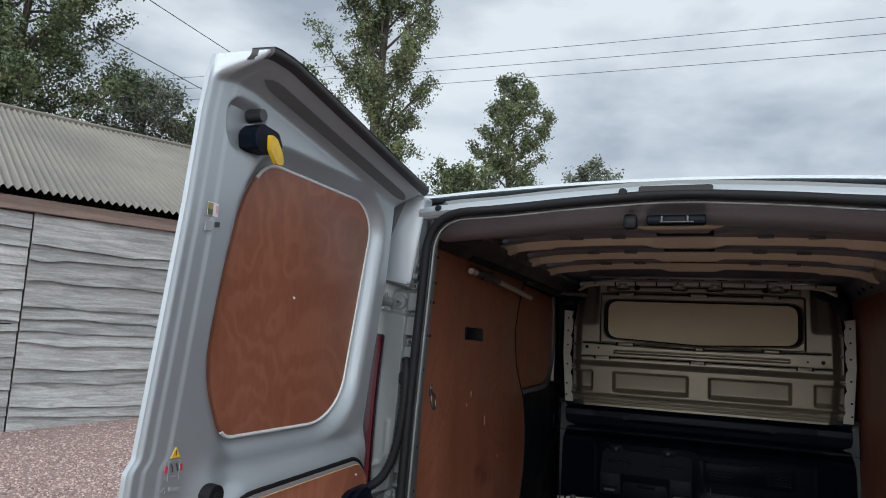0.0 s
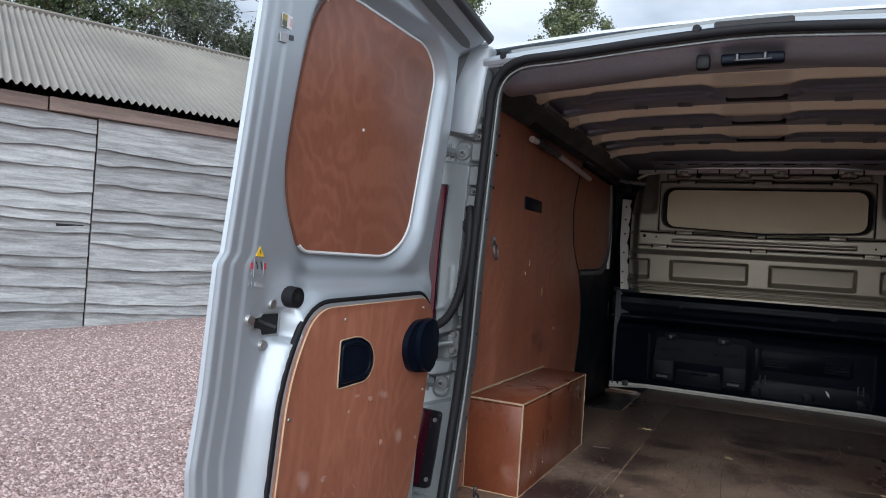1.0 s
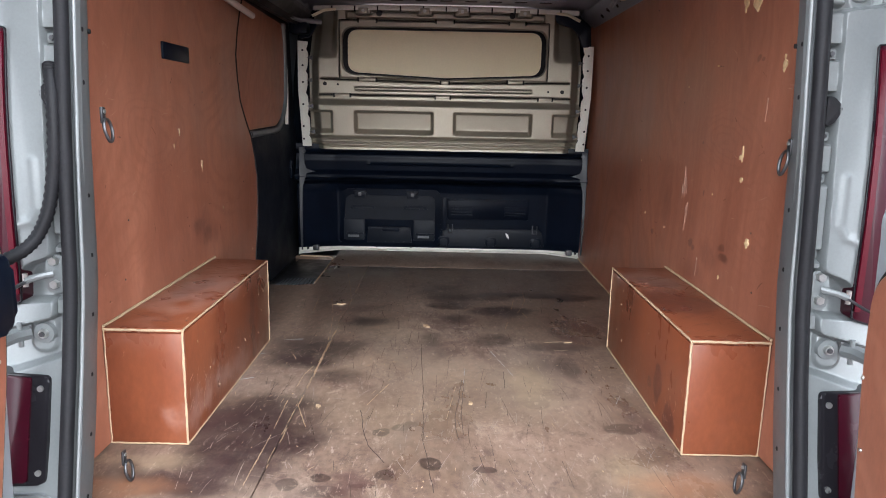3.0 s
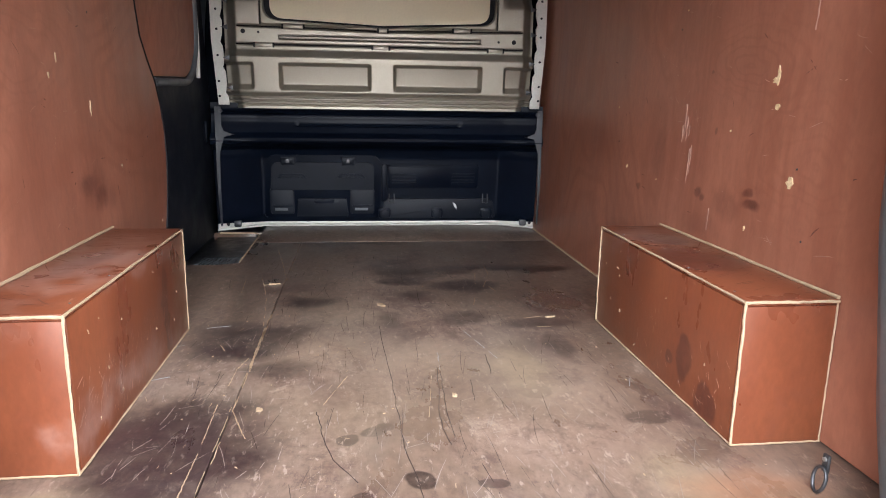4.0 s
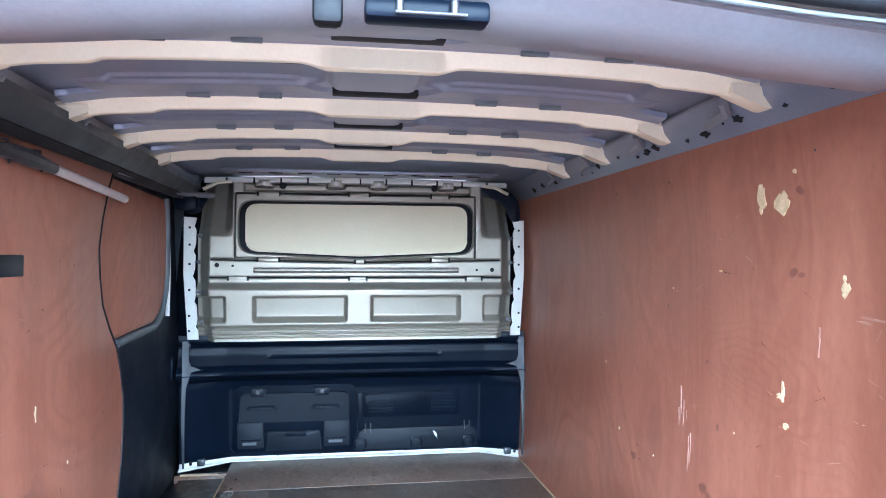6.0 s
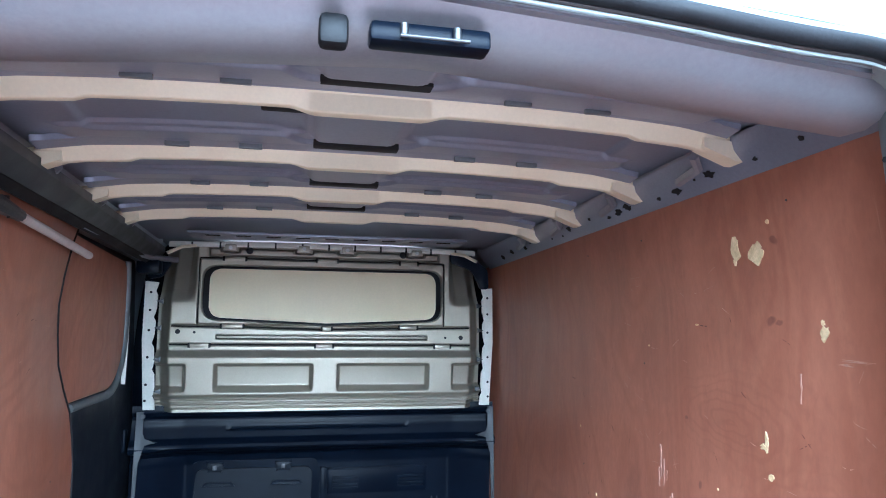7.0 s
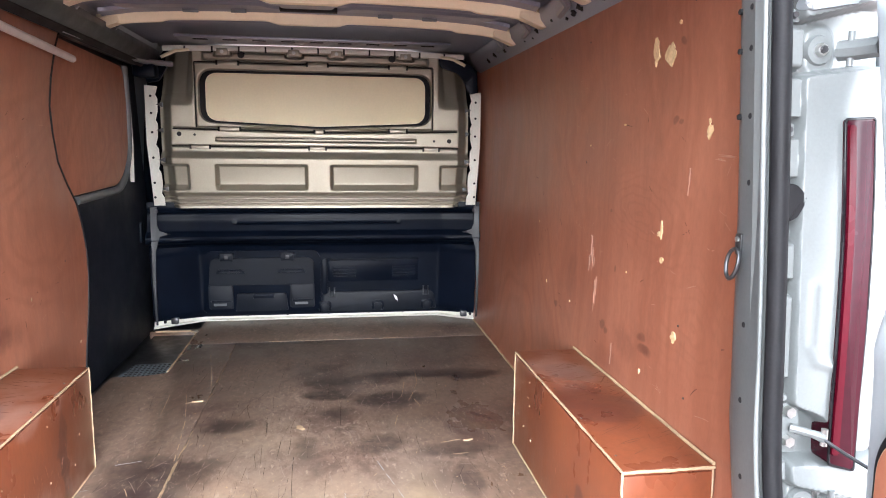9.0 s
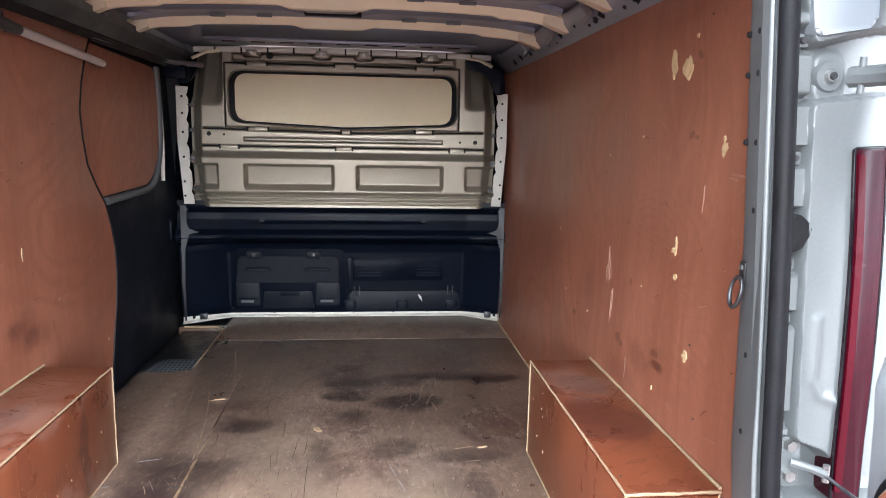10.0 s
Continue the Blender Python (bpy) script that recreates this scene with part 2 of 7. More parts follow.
LAMPRED = material("bright_lamp_lens", (0.07, 0.002, 0.009), 0.25, 0.0, 0.1, 4.0, bump=0.0, coat=0.0, rough_spread=0.04)
REFLECTOR = material("red_reflector", (0.34, 0.010, 0.014), 0.2, 0.0, 0.1, 40.0, bump=0.05, coat=0.6)
STEEL = material("bright_steel", (0.55, 0.55, 0.53), 0.35, 0.9, 0.08, 20.0, fine=200, bump=0.05)
DARKSTEEL = material("dark_steel", (0.10, 0.10, 0.105), 0.4, 0.8, 0.1, 20.0, fine=200, bump=0.05)
ALU = material("aluminium", (0.70, 0.71, 0.72), 0.32, 0.75, 0.06, 6.0, stretch=(1, 6, 6), fine=120, bump=0.04)
CHIPWOOD = material("fresh_pale_wood", (0.68, 0.51, 0.29), 0.7, 0.0, 0.12, 40.0, fine=160, bump=0.15, second=(0.52, 0.38, 0.20))
EDGEWOOD = material("raw_pale_wood", (0.48, 0.35, 0.215), 0.7, 0.0, 0.12, 14.0, fine=90, bump=0.1, second=(0.40, 0.285, 0.18))
SCRATCHDARK = material("dark_scratch", (0.055, 0.034, 0.028), 0.6, 0.0, 0.1, 30.0, bump=0.0)
SCRATCHGREY = material("grey_scratch", (0.34, 0.27, 0.23), 0.6, 0.0, 0.1, 30.0, bump=0.0)
SCUFFPALE = material("pale_scuff", (0.46, 0.26, 0.19), 0.6, 0.0, 0.15, 30.0, bump=0.0)
SCUFFDARK = material("dark_scuff", (0.15, 0.052, 0.032), 0.5, 0.0, 0.15, 30.0, bump=0.0)
YELLOW = material("yellow_latch_plastic", (0.72, 0.47, 0.03), 0.4, 0.0, 0.06, 30.0, bump=0.02)
STICKER = material("label_white", (0.70, 0.71, 0.70), 0.4, 0.0, 0.03, 30.0, bump=0.0)
INK_RED = material("label_red", (0.60, 0.06, 0.10), 0.4, 0.0, 0.03, 30.0, bump=0.0)
INK_DARK = material("label_dark", (0.05, 0.05, 0.06), 0.4, 0.0, 0.03, 30.0, bump=0.0)
INK_GREEN = material("label_dull_green", (0.09, 0.11, 0.06), 0.4, 0.0, 0.03, 30.0, bump=0.0)
INK_OCHRE = material("label_ochre", (0.34, 0.28, 0.08), 0.4, 0.0, 0.03, 30.0, bump=0.0)
INK_PINK = material("label_pink", (0.66, 0.42, 0.45), 0.4, 0.0, 0.03, 30.0, bump=0.0)
INK_YELLOW = material("label_yellow", (0.80, 0.50, 0.02), 0.4, 0.0, 0.03, 30.0, bump=0.0)
INK_GREY = material("label_grey", (0.36, 0.37, 0.38), 0.4, 0.0, 0.03, 30.0, bump=0.0)
TUBEWHITE = material("off_white_tube", (0.62, 0.56, 0.52), 0.4, 0.0, 0.06, 20.0, bump=0.02)

PLY = material("red_brown_plywood", (0.37, 0.148, 0.086), 0.40, 0.0, 0.10, 3.2, stretch=(1, 1, 0.45), fine=70, bump=0.05,
               second=(0.26, 0.096, 0.056), rough_spread=0.12)
figure(PLY, 0.8, (1, 1, 0.55), (0.24, 0.082, 0.044), 0.40, 1.4, 110.0)
figure(PLY, 0.6, (1, 2.2, 0.12), (0.42, 0.185, 0.115), 0.12, 0.4, 160.0)
eye_figure(PLY, (0.83, 0.56, 1.31), (4.0, 0.15, 0.075), (0.20, 0.066, 0.036), 0.30, 20.0)
eye_figure(PLY, (0.83, 0.30, 1.10), (4.0, 0.22, 0.10), (0.22, 0.075, 0.040), 0.22, 22.0)
blots(PLY, [((0.83, 0.402, 1.715), (0.04, 0.010, 0.008)), ((0.83, 0.432, 1.552), (0.04, 0.016, 0.010)), ((0.83, 0.405, 1.545), (0.04, 0.010, 0.006)), ((0.83, 0.504, 0.998), (0.04, 0.040, 0.014)),
            ((0.83, 0.53, 1.03), (0.04, 0.025, 0.012)), ((0.83, 0.772, 0.994), (0.04, 0.016, 0.014)), ((0.83, 0.745, 0.985), (0.04, 0.014, 0.010)), ((0.83, 1.183, 0.964), (0.04, 0.022, 0.010)),
            ((0.83, 0.763, 1.321), (0.04, 0.007, 0.005)), ((0.83, 0.717, 1.167), (0.04, 0.008, 0.010))], (0.10, 0.034, 0.022), 0.75, 0.35, 0.032)
blots(PLY, [((0.83, 0.62, 0.98), (0.04, 0.07, 0.05)), ((-0.826, 0.90, 1.01), (0.05, 0.08, 0.055)), ((-0.826, 1.01, 0.94), (0.05, 0.035, 0.03)),
            ((0.83, 0.75, 0.90), (0.04, 0.10, 0.03)), ((0.83, 1.05, 1.10), (0.04, 0.05, 0.07))],
      (0.11, 0.036, 0.024), 0.36, 0.5)
PLYBOX = material("red_brown_box_plywood", (0.225, 0.068, 0.028), 0.34, 0.0, 0.10, 4.0, stretch=(1, 1, 0.5), fine=80, bump=0.05,
                  second=(0.155, 0.044, 0.020), rough_spread=0.12)
blots(PLYBOX, [((-0.62, 0.75, 0.70), (0.03, 0.035, 0.15)), ((0.62, 0.38, 0.66), (0.03, 0.035, 0.05)), ((0.62, 0.27, 0.60), (0.03, 0.04, 0.04)),
               ((0.70, 0.50, 0.87), (0.10, 0.14, 0.03)), ((0.72, 0.75, 0.87), (0.06, 0.08, 0.03)), ((-0.74, 0.55, 0.87), (0.04, 0.12, 0.03)),
               ((0.62, 0.45, 0.64), (0.03, 0.025, 0.02))], (0.07, 0.022, 0.016), 0.8, 0.15)
# pale scuffs low on the left side; the lids' sheen painted as pale patches
blots(PLYBOX, [((-0.62, 0.40, 0.62), (0.03, 0.30, 0.04)), ((-0.62, 0.75, 0.61), (0.03, 0.16, 0.03)), ((-0.72, 0.55, 0.87), (0.09, 0.30, 0.03)), ((0.72, 0.80, 0.87), (0.08, 0.14, 0.03))], (0.42, 0.27, 0.22), 0.42, 0.8, 0.12)
DOORPLY = material("orange_brown_door_plywood", (0.275, 0.102, 0.058), 0.44, 0.0, 0.10, 3.0, stretch=(1, 1, 0.5), fine=70, bump=0.04,
                   second=(0.235, 0.088, 0.050))
figure(DOORPLY, 1.5, (1, 1, 0.6), (0.38, 0.165, 0.098), 0.30, 2.2)
blots(DOORPLY, [((-0.737, -0.62, 0.69), (0.05, 0.09, 0.025)), ((-0.737, -0.84, 0.86), (0.05, 0.018, 0.018)), ((-0.737, -0.47, 0.87), (0.05, 0.014, 0.016)),
                ((-0.737, -0.72, 0.72), (0.05, 0.07, 0.015)), ((-0.737, -0.56, 0.99), (0.05, 0.02, 0.008))], (0.62, 0.47, 0.40), 0.34, 0.6, 0.03)
FLOORPLY = material("worn_floor_plywood", (0.255, 0.182, 0.138), 0.38, 0.0, 0.22, 2.6, stretch=(1, 0.55, 1), fine=55, bump=0.12,
                    second=(0.135, 0.086, 0.058), low=0.32, high=0.68, rough_spread=0.16, detail=8.0)
blots(FLOORPLY, [((0.02, 1.725, 0.56), (0.10, 0.06, 0.1)), ((0.14, 1.64, 0.56), (0.17, 0.06, 0.1)), ((0.42, 1.67, 0.56), (0.26, 0.028, 0.1)), ((0.64, 1.645, 0.56), (0.10, 0.04, 0.1)),
                 ((0.27, 1.40, 0.56), (0.12, 0.06, 0.1)), ((0.05, 1.50, 0.56), (0.09, 0.06, 0.1)), ((-0.44, 0.86, 0.56), (0.13, 0.10, 0.1)), ((-0.50, 0.34, 0.56), (0.17, 0.13, 0.1)),
                 ((-0.40, 0.22, 0.56), (0.10, 0.14, 0.1)), ((-0.52, 0.10, 0.56), (0.10, 0.10, 0.1)), ((-0.65, -0.03, 0.56), (0.14, 0.05, 0.1)), ((-0.15, 2.2, 0.56), (0.25, 0.05, 0.1)), ((0.36, 0.72, 0.56), (0.07, 0.12, 0.1)),
                 ((-0.28, 1.22, 0.56), (0.10, 0.05, 0.1))],
      (0.022, 0.013, 0.013), 0.9, 0.5, 0.10)
blots(FLOORPLY, [((-0.145, 0.248, 0.56), (0.024, 0.026, 0.1)), ((-0.095, 0.275, 0.56), (0.028, 0.022, 0.1)), ((-0.075, 0.292, 0.56), (0.02, 0.018, 0.1)), ((-0.012, 0.089, 0.56), (0.028, 0.032, 0.1)),
                 ((-0.113, 0.031, 0.56), (0.026, 0.022, 0.1)), ((-0.266, 0.012, 0.56), (0.024, 0.020, 0.1)), ((-0.248, -0.052, 0.56), (0.055, 0.03, 0.1)), ((0.124, 0.062, 0.56), (0.028, 0.016, 0.1)),
                 ((-0.336, -0.02, 0.56), (0.022, 0.03, 0.1)), ((-0.164, -0.02, 0.56), (0.03, 0.012, 0.1)), ((0.515, 0.295, 0.56), (0.05, 0.03, 0.1)), ((0.296, 0.45, 0.56), (0.04, 0.04, 0.1))],
      (0.032, 0.020, 0.016), 0.9, 0.12, 0.022)
blots(FLOORPLY, [((0.32, 0.22, 0.56), (0.22, 0.12, 0.1)), ((0.05, 0.85, 0.56), (0.18, 0.25, 0.1)), ((0.60, 0.05, 0.56), (0.16, 0.06, 0.1)),
                 ((-0.25, 0.70, 0.56), (0.08, 0.20, 0.1)), ((0.40, 0.55, 0.56), (0.12, 0.25, 0.1))], (0.40, 0.27, 0.20), 0.4, 0.7, 0.09)


def worn(m, scale, stretch, colour, low, high, strength, detail=9.0, rough=0.75):
    """Grime or wear from a stretched noise, laid over the colour of m."""
    tree = m.node_tree
    link = tree.links.new
    bsdf = tree.nodes["Principled BSDF"]
    coord = tree.nodes.new("ShaderNodeTexCoord")
    mapping = tree.nodes.new("ShaderNodeMapping")
    mapping.inputs["Scale"].default_value = stretch
    link(coord.outputs["Object"], mapping.inputs["Vector"])
    n = node(tree, "ShaderNodeTexNoise", Scale=scale, Detail=detail, Roughness=rough, Distortion=0.4)
    link(mapping.outputs["Vector"], n.inputs["Vector"])
    fac = tree.nodes.new("ShaderNodeMapRange")
    fac.interpolation_type = "SMOOTHSTEP"
    fac.inputs["From Min"].default_value, fac.inputs["From Max"].default_value = low, high
    fac.inputs["To Max"].default_value = strength
    link(n.outputs["Fac"], fac.inputs["Value"])
    mix = tree.nodes.new("ShaderNodeMix")
    mix.data_type = "RGBA"
    old = bsdf.inputs["Base Color"].links[0].from_socket
    link(fac.outputs["Result"], mix.inputs["Factor"])
    link(old, mix.inputs[6])
    mix.inputs[7].default_value = (*colour, 1)
    link(mix.outputs[2], bsdf.inputs["Base Color"])


worn(FLOORPLY, 3.2, (1, 0.8, 1), (0.085, 0.045, 0.038), 0.49, 0.64, 0.80)
worn(FLOORPLY, 2.2, (1, 0.8, 1), (0.20, 0.155, 0.122), 0.50, 0.62, 0.35, 6.0, 0.6)
worn(FLOORPLY, 13.0, (1, 0.6, 1), (0.085, 0.052, 0.044), 0.51, 0.62, 0.60, 10.0, 0.85)
worn(FLOORPLY, 11.0, (1.1, 0.6, 1), (0.40, 0.30, 0.225), 0.53, 0.66, 0.55, 10.0, 0.85)
worn(FLOORPLY, 90.0, (1.0, 0.35, 1), (0.50, 0.39, 0.31), 0.60, 0.70, 0.40, 4.0, 0.6)
worn(FLOORPLY, 30.0, (1.6, 0.10, 1), (0.07, 0.042, 0.034), 0.58, 0.70, 0.6)
worn(FLOORPLY, 55.0, (2.2, 0.06, 1), (0.46, 0.34, 0.27), 0.63, 0.70, 0.55)
worn(FLOORPLY, 40.0, (0.10, 2.0, 1), (0.42, 0.31, 0.25), 0.66, 0.72, 0.4)
blots(FLOORPLY, [((0.047, 1.607, 0.56), (0.11, 0.07, 0.1)), ((0.025, 1.80, 0.56), (0.06, 0.05, 0.1)), ((0.40, 1.69, 0.56), (0.24, 0.045, 0.1)), ((0.64, 1.65, 0.56), (0.08, 0.03, 0.1)),
                 ((0.266, 1.402, 0.56), (0.10, 0.08, 0.1)), ((0.062, 1.293, 0.56), (0.06, 0.05, 0.1)), ((0.206, 1.018, 0.56), (0.08, 0.07, 0.1)), ((0.435, 0.944, 0.56), (0.11, 0.05, 0.1)),
                 ((0.44, 0.75, 0.56), (0.035, 0.11, 0.1)), ((-0.482, 0.955, 0.56), (0.13, 0.07, 0.1)), ((-0.455, 0.76, 0.56), (0.13, 0.055, 0.1)), ((-0.32, 0.636, 0.56), (0.09, 0.05, 0.1)),
                 ((-0.332, 0.917, 0.56), (0.07, 0.05, 0.1)), ((-0.037, 1.014, 0.56), (0.05, 0.07, 0.1)), ((-0.29, 1.225, 0.56), (0.07, 0.05, 0.1))],
      (0.040, 0.025, 0.022), 0.74, 0.5, 0.05)
blots(FLOORPLY, [((-0.20, 0.754, 0.56), (0.16, 0.13, 0.1)), ((0.05, 0.672, 0.56), (0.20, 0.16, 0.1)), ((0.23, 0.50, 0.56), (0.20, 0.22, 0.1)), ((-0.16, 1.08, 0.56), (0.12, 0.16, 0.1)),
                 ((-0.15, 0.40, 0.56), (0.20, 0.18, 0.1))], (0.37, 0.275, 0.185), 0.32, 0.8, 0.09)
blots(FLOORPLY, [((-0.50, 0.25, 0.56), (0.15, 0.15, 0.1)), ((-0.44, 0.20, 0.56), (0.11, 0.11, 0.1)), ((-0.49, 0.05, 0.56), (0.13, 0.09, 0.1)), ((-0.56, -0.02, 0.56), (0.12, 0.06, 0.1)), ((-0.455, 0.77, 0.56), (0.10, 0.035, 0.1))],
      (0.040, 0.022, 0.022), 0.78, 0.45, 0.06)
blots(FLOORPLY, [((-0.69, 0.07, 0.56), (0.10, 0.04, 0.1)), ((0.47, 0.06, 0.56), (0.06, 0.09, 0.1)), ((0.30, 0.62, 0.56), (0.06, 0.16, 0.1))], (0.36, 0.27, 0.17), 0.5, 0.7, 0.05)
blots(FLOORPLY, [((0.58, 0.00, 0.56), (0.11, 0.05, 0.1)), ((-0.70, -0.05, 0.56), (0.10, 0.04, 0.1))], (0.36, 0.17, 0.085), 0.55, 0.7, 0.05)
blots(PLY, [((-0.824, 0.928, 0.968), (0.05, 0.045, 0.038)), ((-0.824, 0.86, 1.01), (0.05, 0.05, 0.03))], (0.075, 0.024, 0.018), 0.55, 0.5, 0.04)
worn(PLY, 24.0, (1, 1.4, 0.10), (0.46, 0.24, 0.16), 0.62, 0.72, 0.30)
worn(PLY, 5.0, (1, 1, 0.6), (0.20, 0.070, 0.042), 0.56, 0.72, 0.45)
worn(PLYBOX, 5.0, (1, 1, 0.8), (0.18, 0.058, 0.034), 0.55, 0.72, 0.5)
worn(PLYBOX, 34.0, (1.5, 0.3, 0.4), (0.52, 0.32, 0.24), 0.64, 0.72, 0.35)
worn(DOORPLY, 30.0, (1, 1.2, 0.25), (0.55, 0.33, 0.24), 0.65, 0.73, 0.3)
GRAVELBASE = material("pink_gravel_bed", (0.39, 0.280, 0.258), 0.85, 0.0, 0.35, 40.0, fine=90, bump=1.0, second=(0.185, 0.13, 0.12), bump_scale=38.0)
PEBBLE = material("pink_gravel_stones", (0.44, 0.315, 0.28), 0.8, 0.0, 0.30, 22.0, fine=160, bump=0.2, second=(0.30, 0.21, 0.19))
BOARD = material("weathered_grey_timber", (0.43, 0.43, 0.425), 0.85, 0.0, 0.26, 2.0, stretch=(0.9, 8, 9), fine=30, bump=0.8,
                 second=(0.21, 0.21, 0.205), per_object=0.20, detail=8.0, distort=0.7)
FASCIA = material("reddish_weathered_beam", (0.25, 0.185, 0.155), 0.85, 0.0, 0.18, 2.0, stretch=(0.6, 8, 8), fine=25, bump=0.5, per_object=0.1)
TIN = material("dull_corrugated_sheet", (0.27, 0.25, 0.215), 0.55, 0.1, 0.08, 0.7, fine=18, bump=0.05, second=(0.21, 0.195, 0.17))
BARK = material("grey_bark", (0.13, 0.11, 0.09), 0.9, 0.0, 0.3, 6.0, stretch=(1, 1, 0.3), fine=30, bump=0.6)
LEAF = material("mid_green_leaves", (0.175, 0.205, 0.090), 0.5, 0.0, 0.3, 0.9, fine=7.0, bump=0.0, second=(0.07, 0.095, 0.045))
LEAF_DARK = material("dark_green_leaves", (0.150, 0.182, 0.080), 0.5, 0.0, 0.3, 0.9, fine=7.0, bump=0.0, second=(0.07, 0.10, 0.044))
LEAF_PALE = material("pale_silver_green_leaves", (0.19, 0.21, 0.155), 0.5, 0.0, 0.3, 0.9, fine=7.0, bump=0.0, second=(0.10, 0.12, 0.08))
worn(BOARD, 3.0, (0.8, 3.0, 3.0), (0.17, 0.165, 0.155), 0.55, 0.72, 0.6)
# one dark colour for the rubber edge and the flange's shaded underside
BROWNSTRIP = material("dark_rubber_and_shade", (0.034, 0.033, 0.036), 0.5, 0.0, 0.15, 9.0, fine=120, bump=0.05)
GREYMAT = material("blue_grey_rubber_mat", (0.15, 0.175, 0.195), 0.5, 0.0, 0.15, 9.0, fine=120, bump=0.1)
WIRE = material("dark_cable", (0.03, 0.03, 0.03), 0.5, 0.0, 0.1, bump=0.0)

for dull, level in ((BLACK, 0.11), (DARKPANEL, 0.3), (HATCH, 0.22), (TREAD, 0.13), (RUBBER, 0.22), (SMOKE, 0.2), (REDLENS, 0.18), (LAMPRED, 0.15)):
    dull.node_tree.nodes["Principled BSDF"].inputs["Specular IOR Level"].default_value = level


# ---- building helpers ----
def finish(bm, angle=35):
    me = bpy.data.meshes.new("mesh")
    bmesh.ops.recalc_face_normals(bm, faces=bm.faces)
    bm.to_mesh(me)
    bm.free()
    me.shade_smooth()
    me.set_sharp_from_angle(angle=radians(angle))
    return me


def thing(name, label, category, at=(0, 0, 0), kind="", group=""):
    return tagged(new(name), label, category, group, kind) if at == (0, 0, 0) else placed(tagged(new(name), label, category, group, kind), at)


def placed(ob, at):
    ob.location = at
    return ob


def part(name, bm, mat, parent, label="", angle=35):
    me = bm if isinstance(bm, bpy.types.Mesh) else finish(bm, angle)
    if not me.materials:
        me.materials.append(mat)
    ob = new(name, me)
    if parent is not None:
        ob.parent = parent
    return tagged(ob, label)


def box(x0, x1, y0, y1, z0, z1, bevel=0.003, bm=None):
    bm = bm or bmesh.new()
    made = bmesh.ops.create_cube(bm, size=1)["verts"]
    for v in made:
        v.co = Vector(((x0 + x1) / 2 + v.co.x * (x1 - x0), (y0 + y1) / 2 + v.co.y * (y1 - y0), (z0 + z1) / 2 + v.co.z * (z1 - z0)))
    if bevel:
        edges = {e for v in made for e in v.link_edges}
        bmesh.ops.bevel(bm, geom=list(edges), offset=bevel, segments=2, profile=0.5, affect="EDGES")
    return bm


def rod(p, q, r, r2=None, seg=12, bm=None, ends=True):
    bm = bm or bmesh.new()
    p, q = Vector(p), Vector(q)
    m = Matrix.Translation((p + q) / 2) @ (q - p).to_track_quat("Z", "Y").to_matrix().to_4x4()
    bmesh.ops.create_cone(bm, cap_ends=ends, segments=seg, radius1=r, radius2=r if r2 is None else r2, depth=(q - p).length, matrix=m)
    return bm


def sweep(pts, r, seg=8, bm=None, closed=False, flat=1.0):
    """A tube along points; flat squeezes it along the second cross direction."""
    bm = bm or bmesh.new()
    pts = [Vector(p) for p in pts]
    n = len(pts)
    rings = []
    side = None
    for i, p in enumerate(pts):
        a = pts[(i - 1) % n] if closed or i else p
        b = pts[(i + 1) % n] if closed or i < n - 1 else p
        d = (b - a).normalized()
        if side is None:
            side = d.orthogonal().normalized()
        side = (side - d * side.dot(d)).normalized()
        up = d.cross(side)
        rr = r[i] if isinstance(r, (list, tuple)) else r
        rings.append([bm.verts.new(p + rr * (math.cos(k * math.tau / seg) * side + flat * math.sin(k * math.tau / seg) * up)) for k in range(seg)])
    for i in range(n if closed else n - 1):
        a, b = rings[i], rings[(i + 1) % n]
        for k in range(seg):
            bm.faces.new((a[k], a[(k + 1) % seg], b[(k + 1) % seg], b[k]))
    if not closed:
        bm.faces.new(rings[0][::-1])
        bm.faces.new(rings[-1])
    return bm


def rounded(pts, radii, steps=6):
    """A polygon with its corners rounded."""
    out = []
    n = len(pts)
    for i in range(n):
        p = Vector(pts[i])
        a, b = (Vector(pts[i - 1]) - p), (Vector(pts[(i + 1) % n]) - p)
        r = radii[i] if isinstance(radii, (list, tuple)) else radii
        cut = min(r, 0.49 * a.length, 0.49 * b.length)
        s, e = p + a.normalized() * cut, p + b.normalized() * cut
        if r < 1e-6:
            out.append(tuple(p))
            continue
        for k in range(steps + 1):
            t = k / steps
            out.append(tuple((1 - t) ** 2 * s + 2 * t * (1 - t) * p + t * t * e))
    return out


def slab(outline, put, back, front, bevel=0.002, bm=None):
    """A plate with an outline in two directions, from depth back to depth front; put(a, b, depth) gives its place."""
    bm = bm or bmesh.new()
    lower = [bm.verts.new(put(a, b, back)) for a, b in outline]
    upper = [bm.verts.new(put(a, b, front)) for a, b in outline]
    n = len(outline)
    bm.faces.new(lower[::-1])
    top = bm.faces.new(upper)
    for i in range(n):
        bm.faces.new((lower[i], lower[(i + 1) % n], upper[(i + 1) % n], upper[i]))
    if bevel:
        bmesh.ops.bevel(bm, geom=list(top.edges), offset=bevel, segments=2, profile=0.5, affect="EDGES")
    return bm


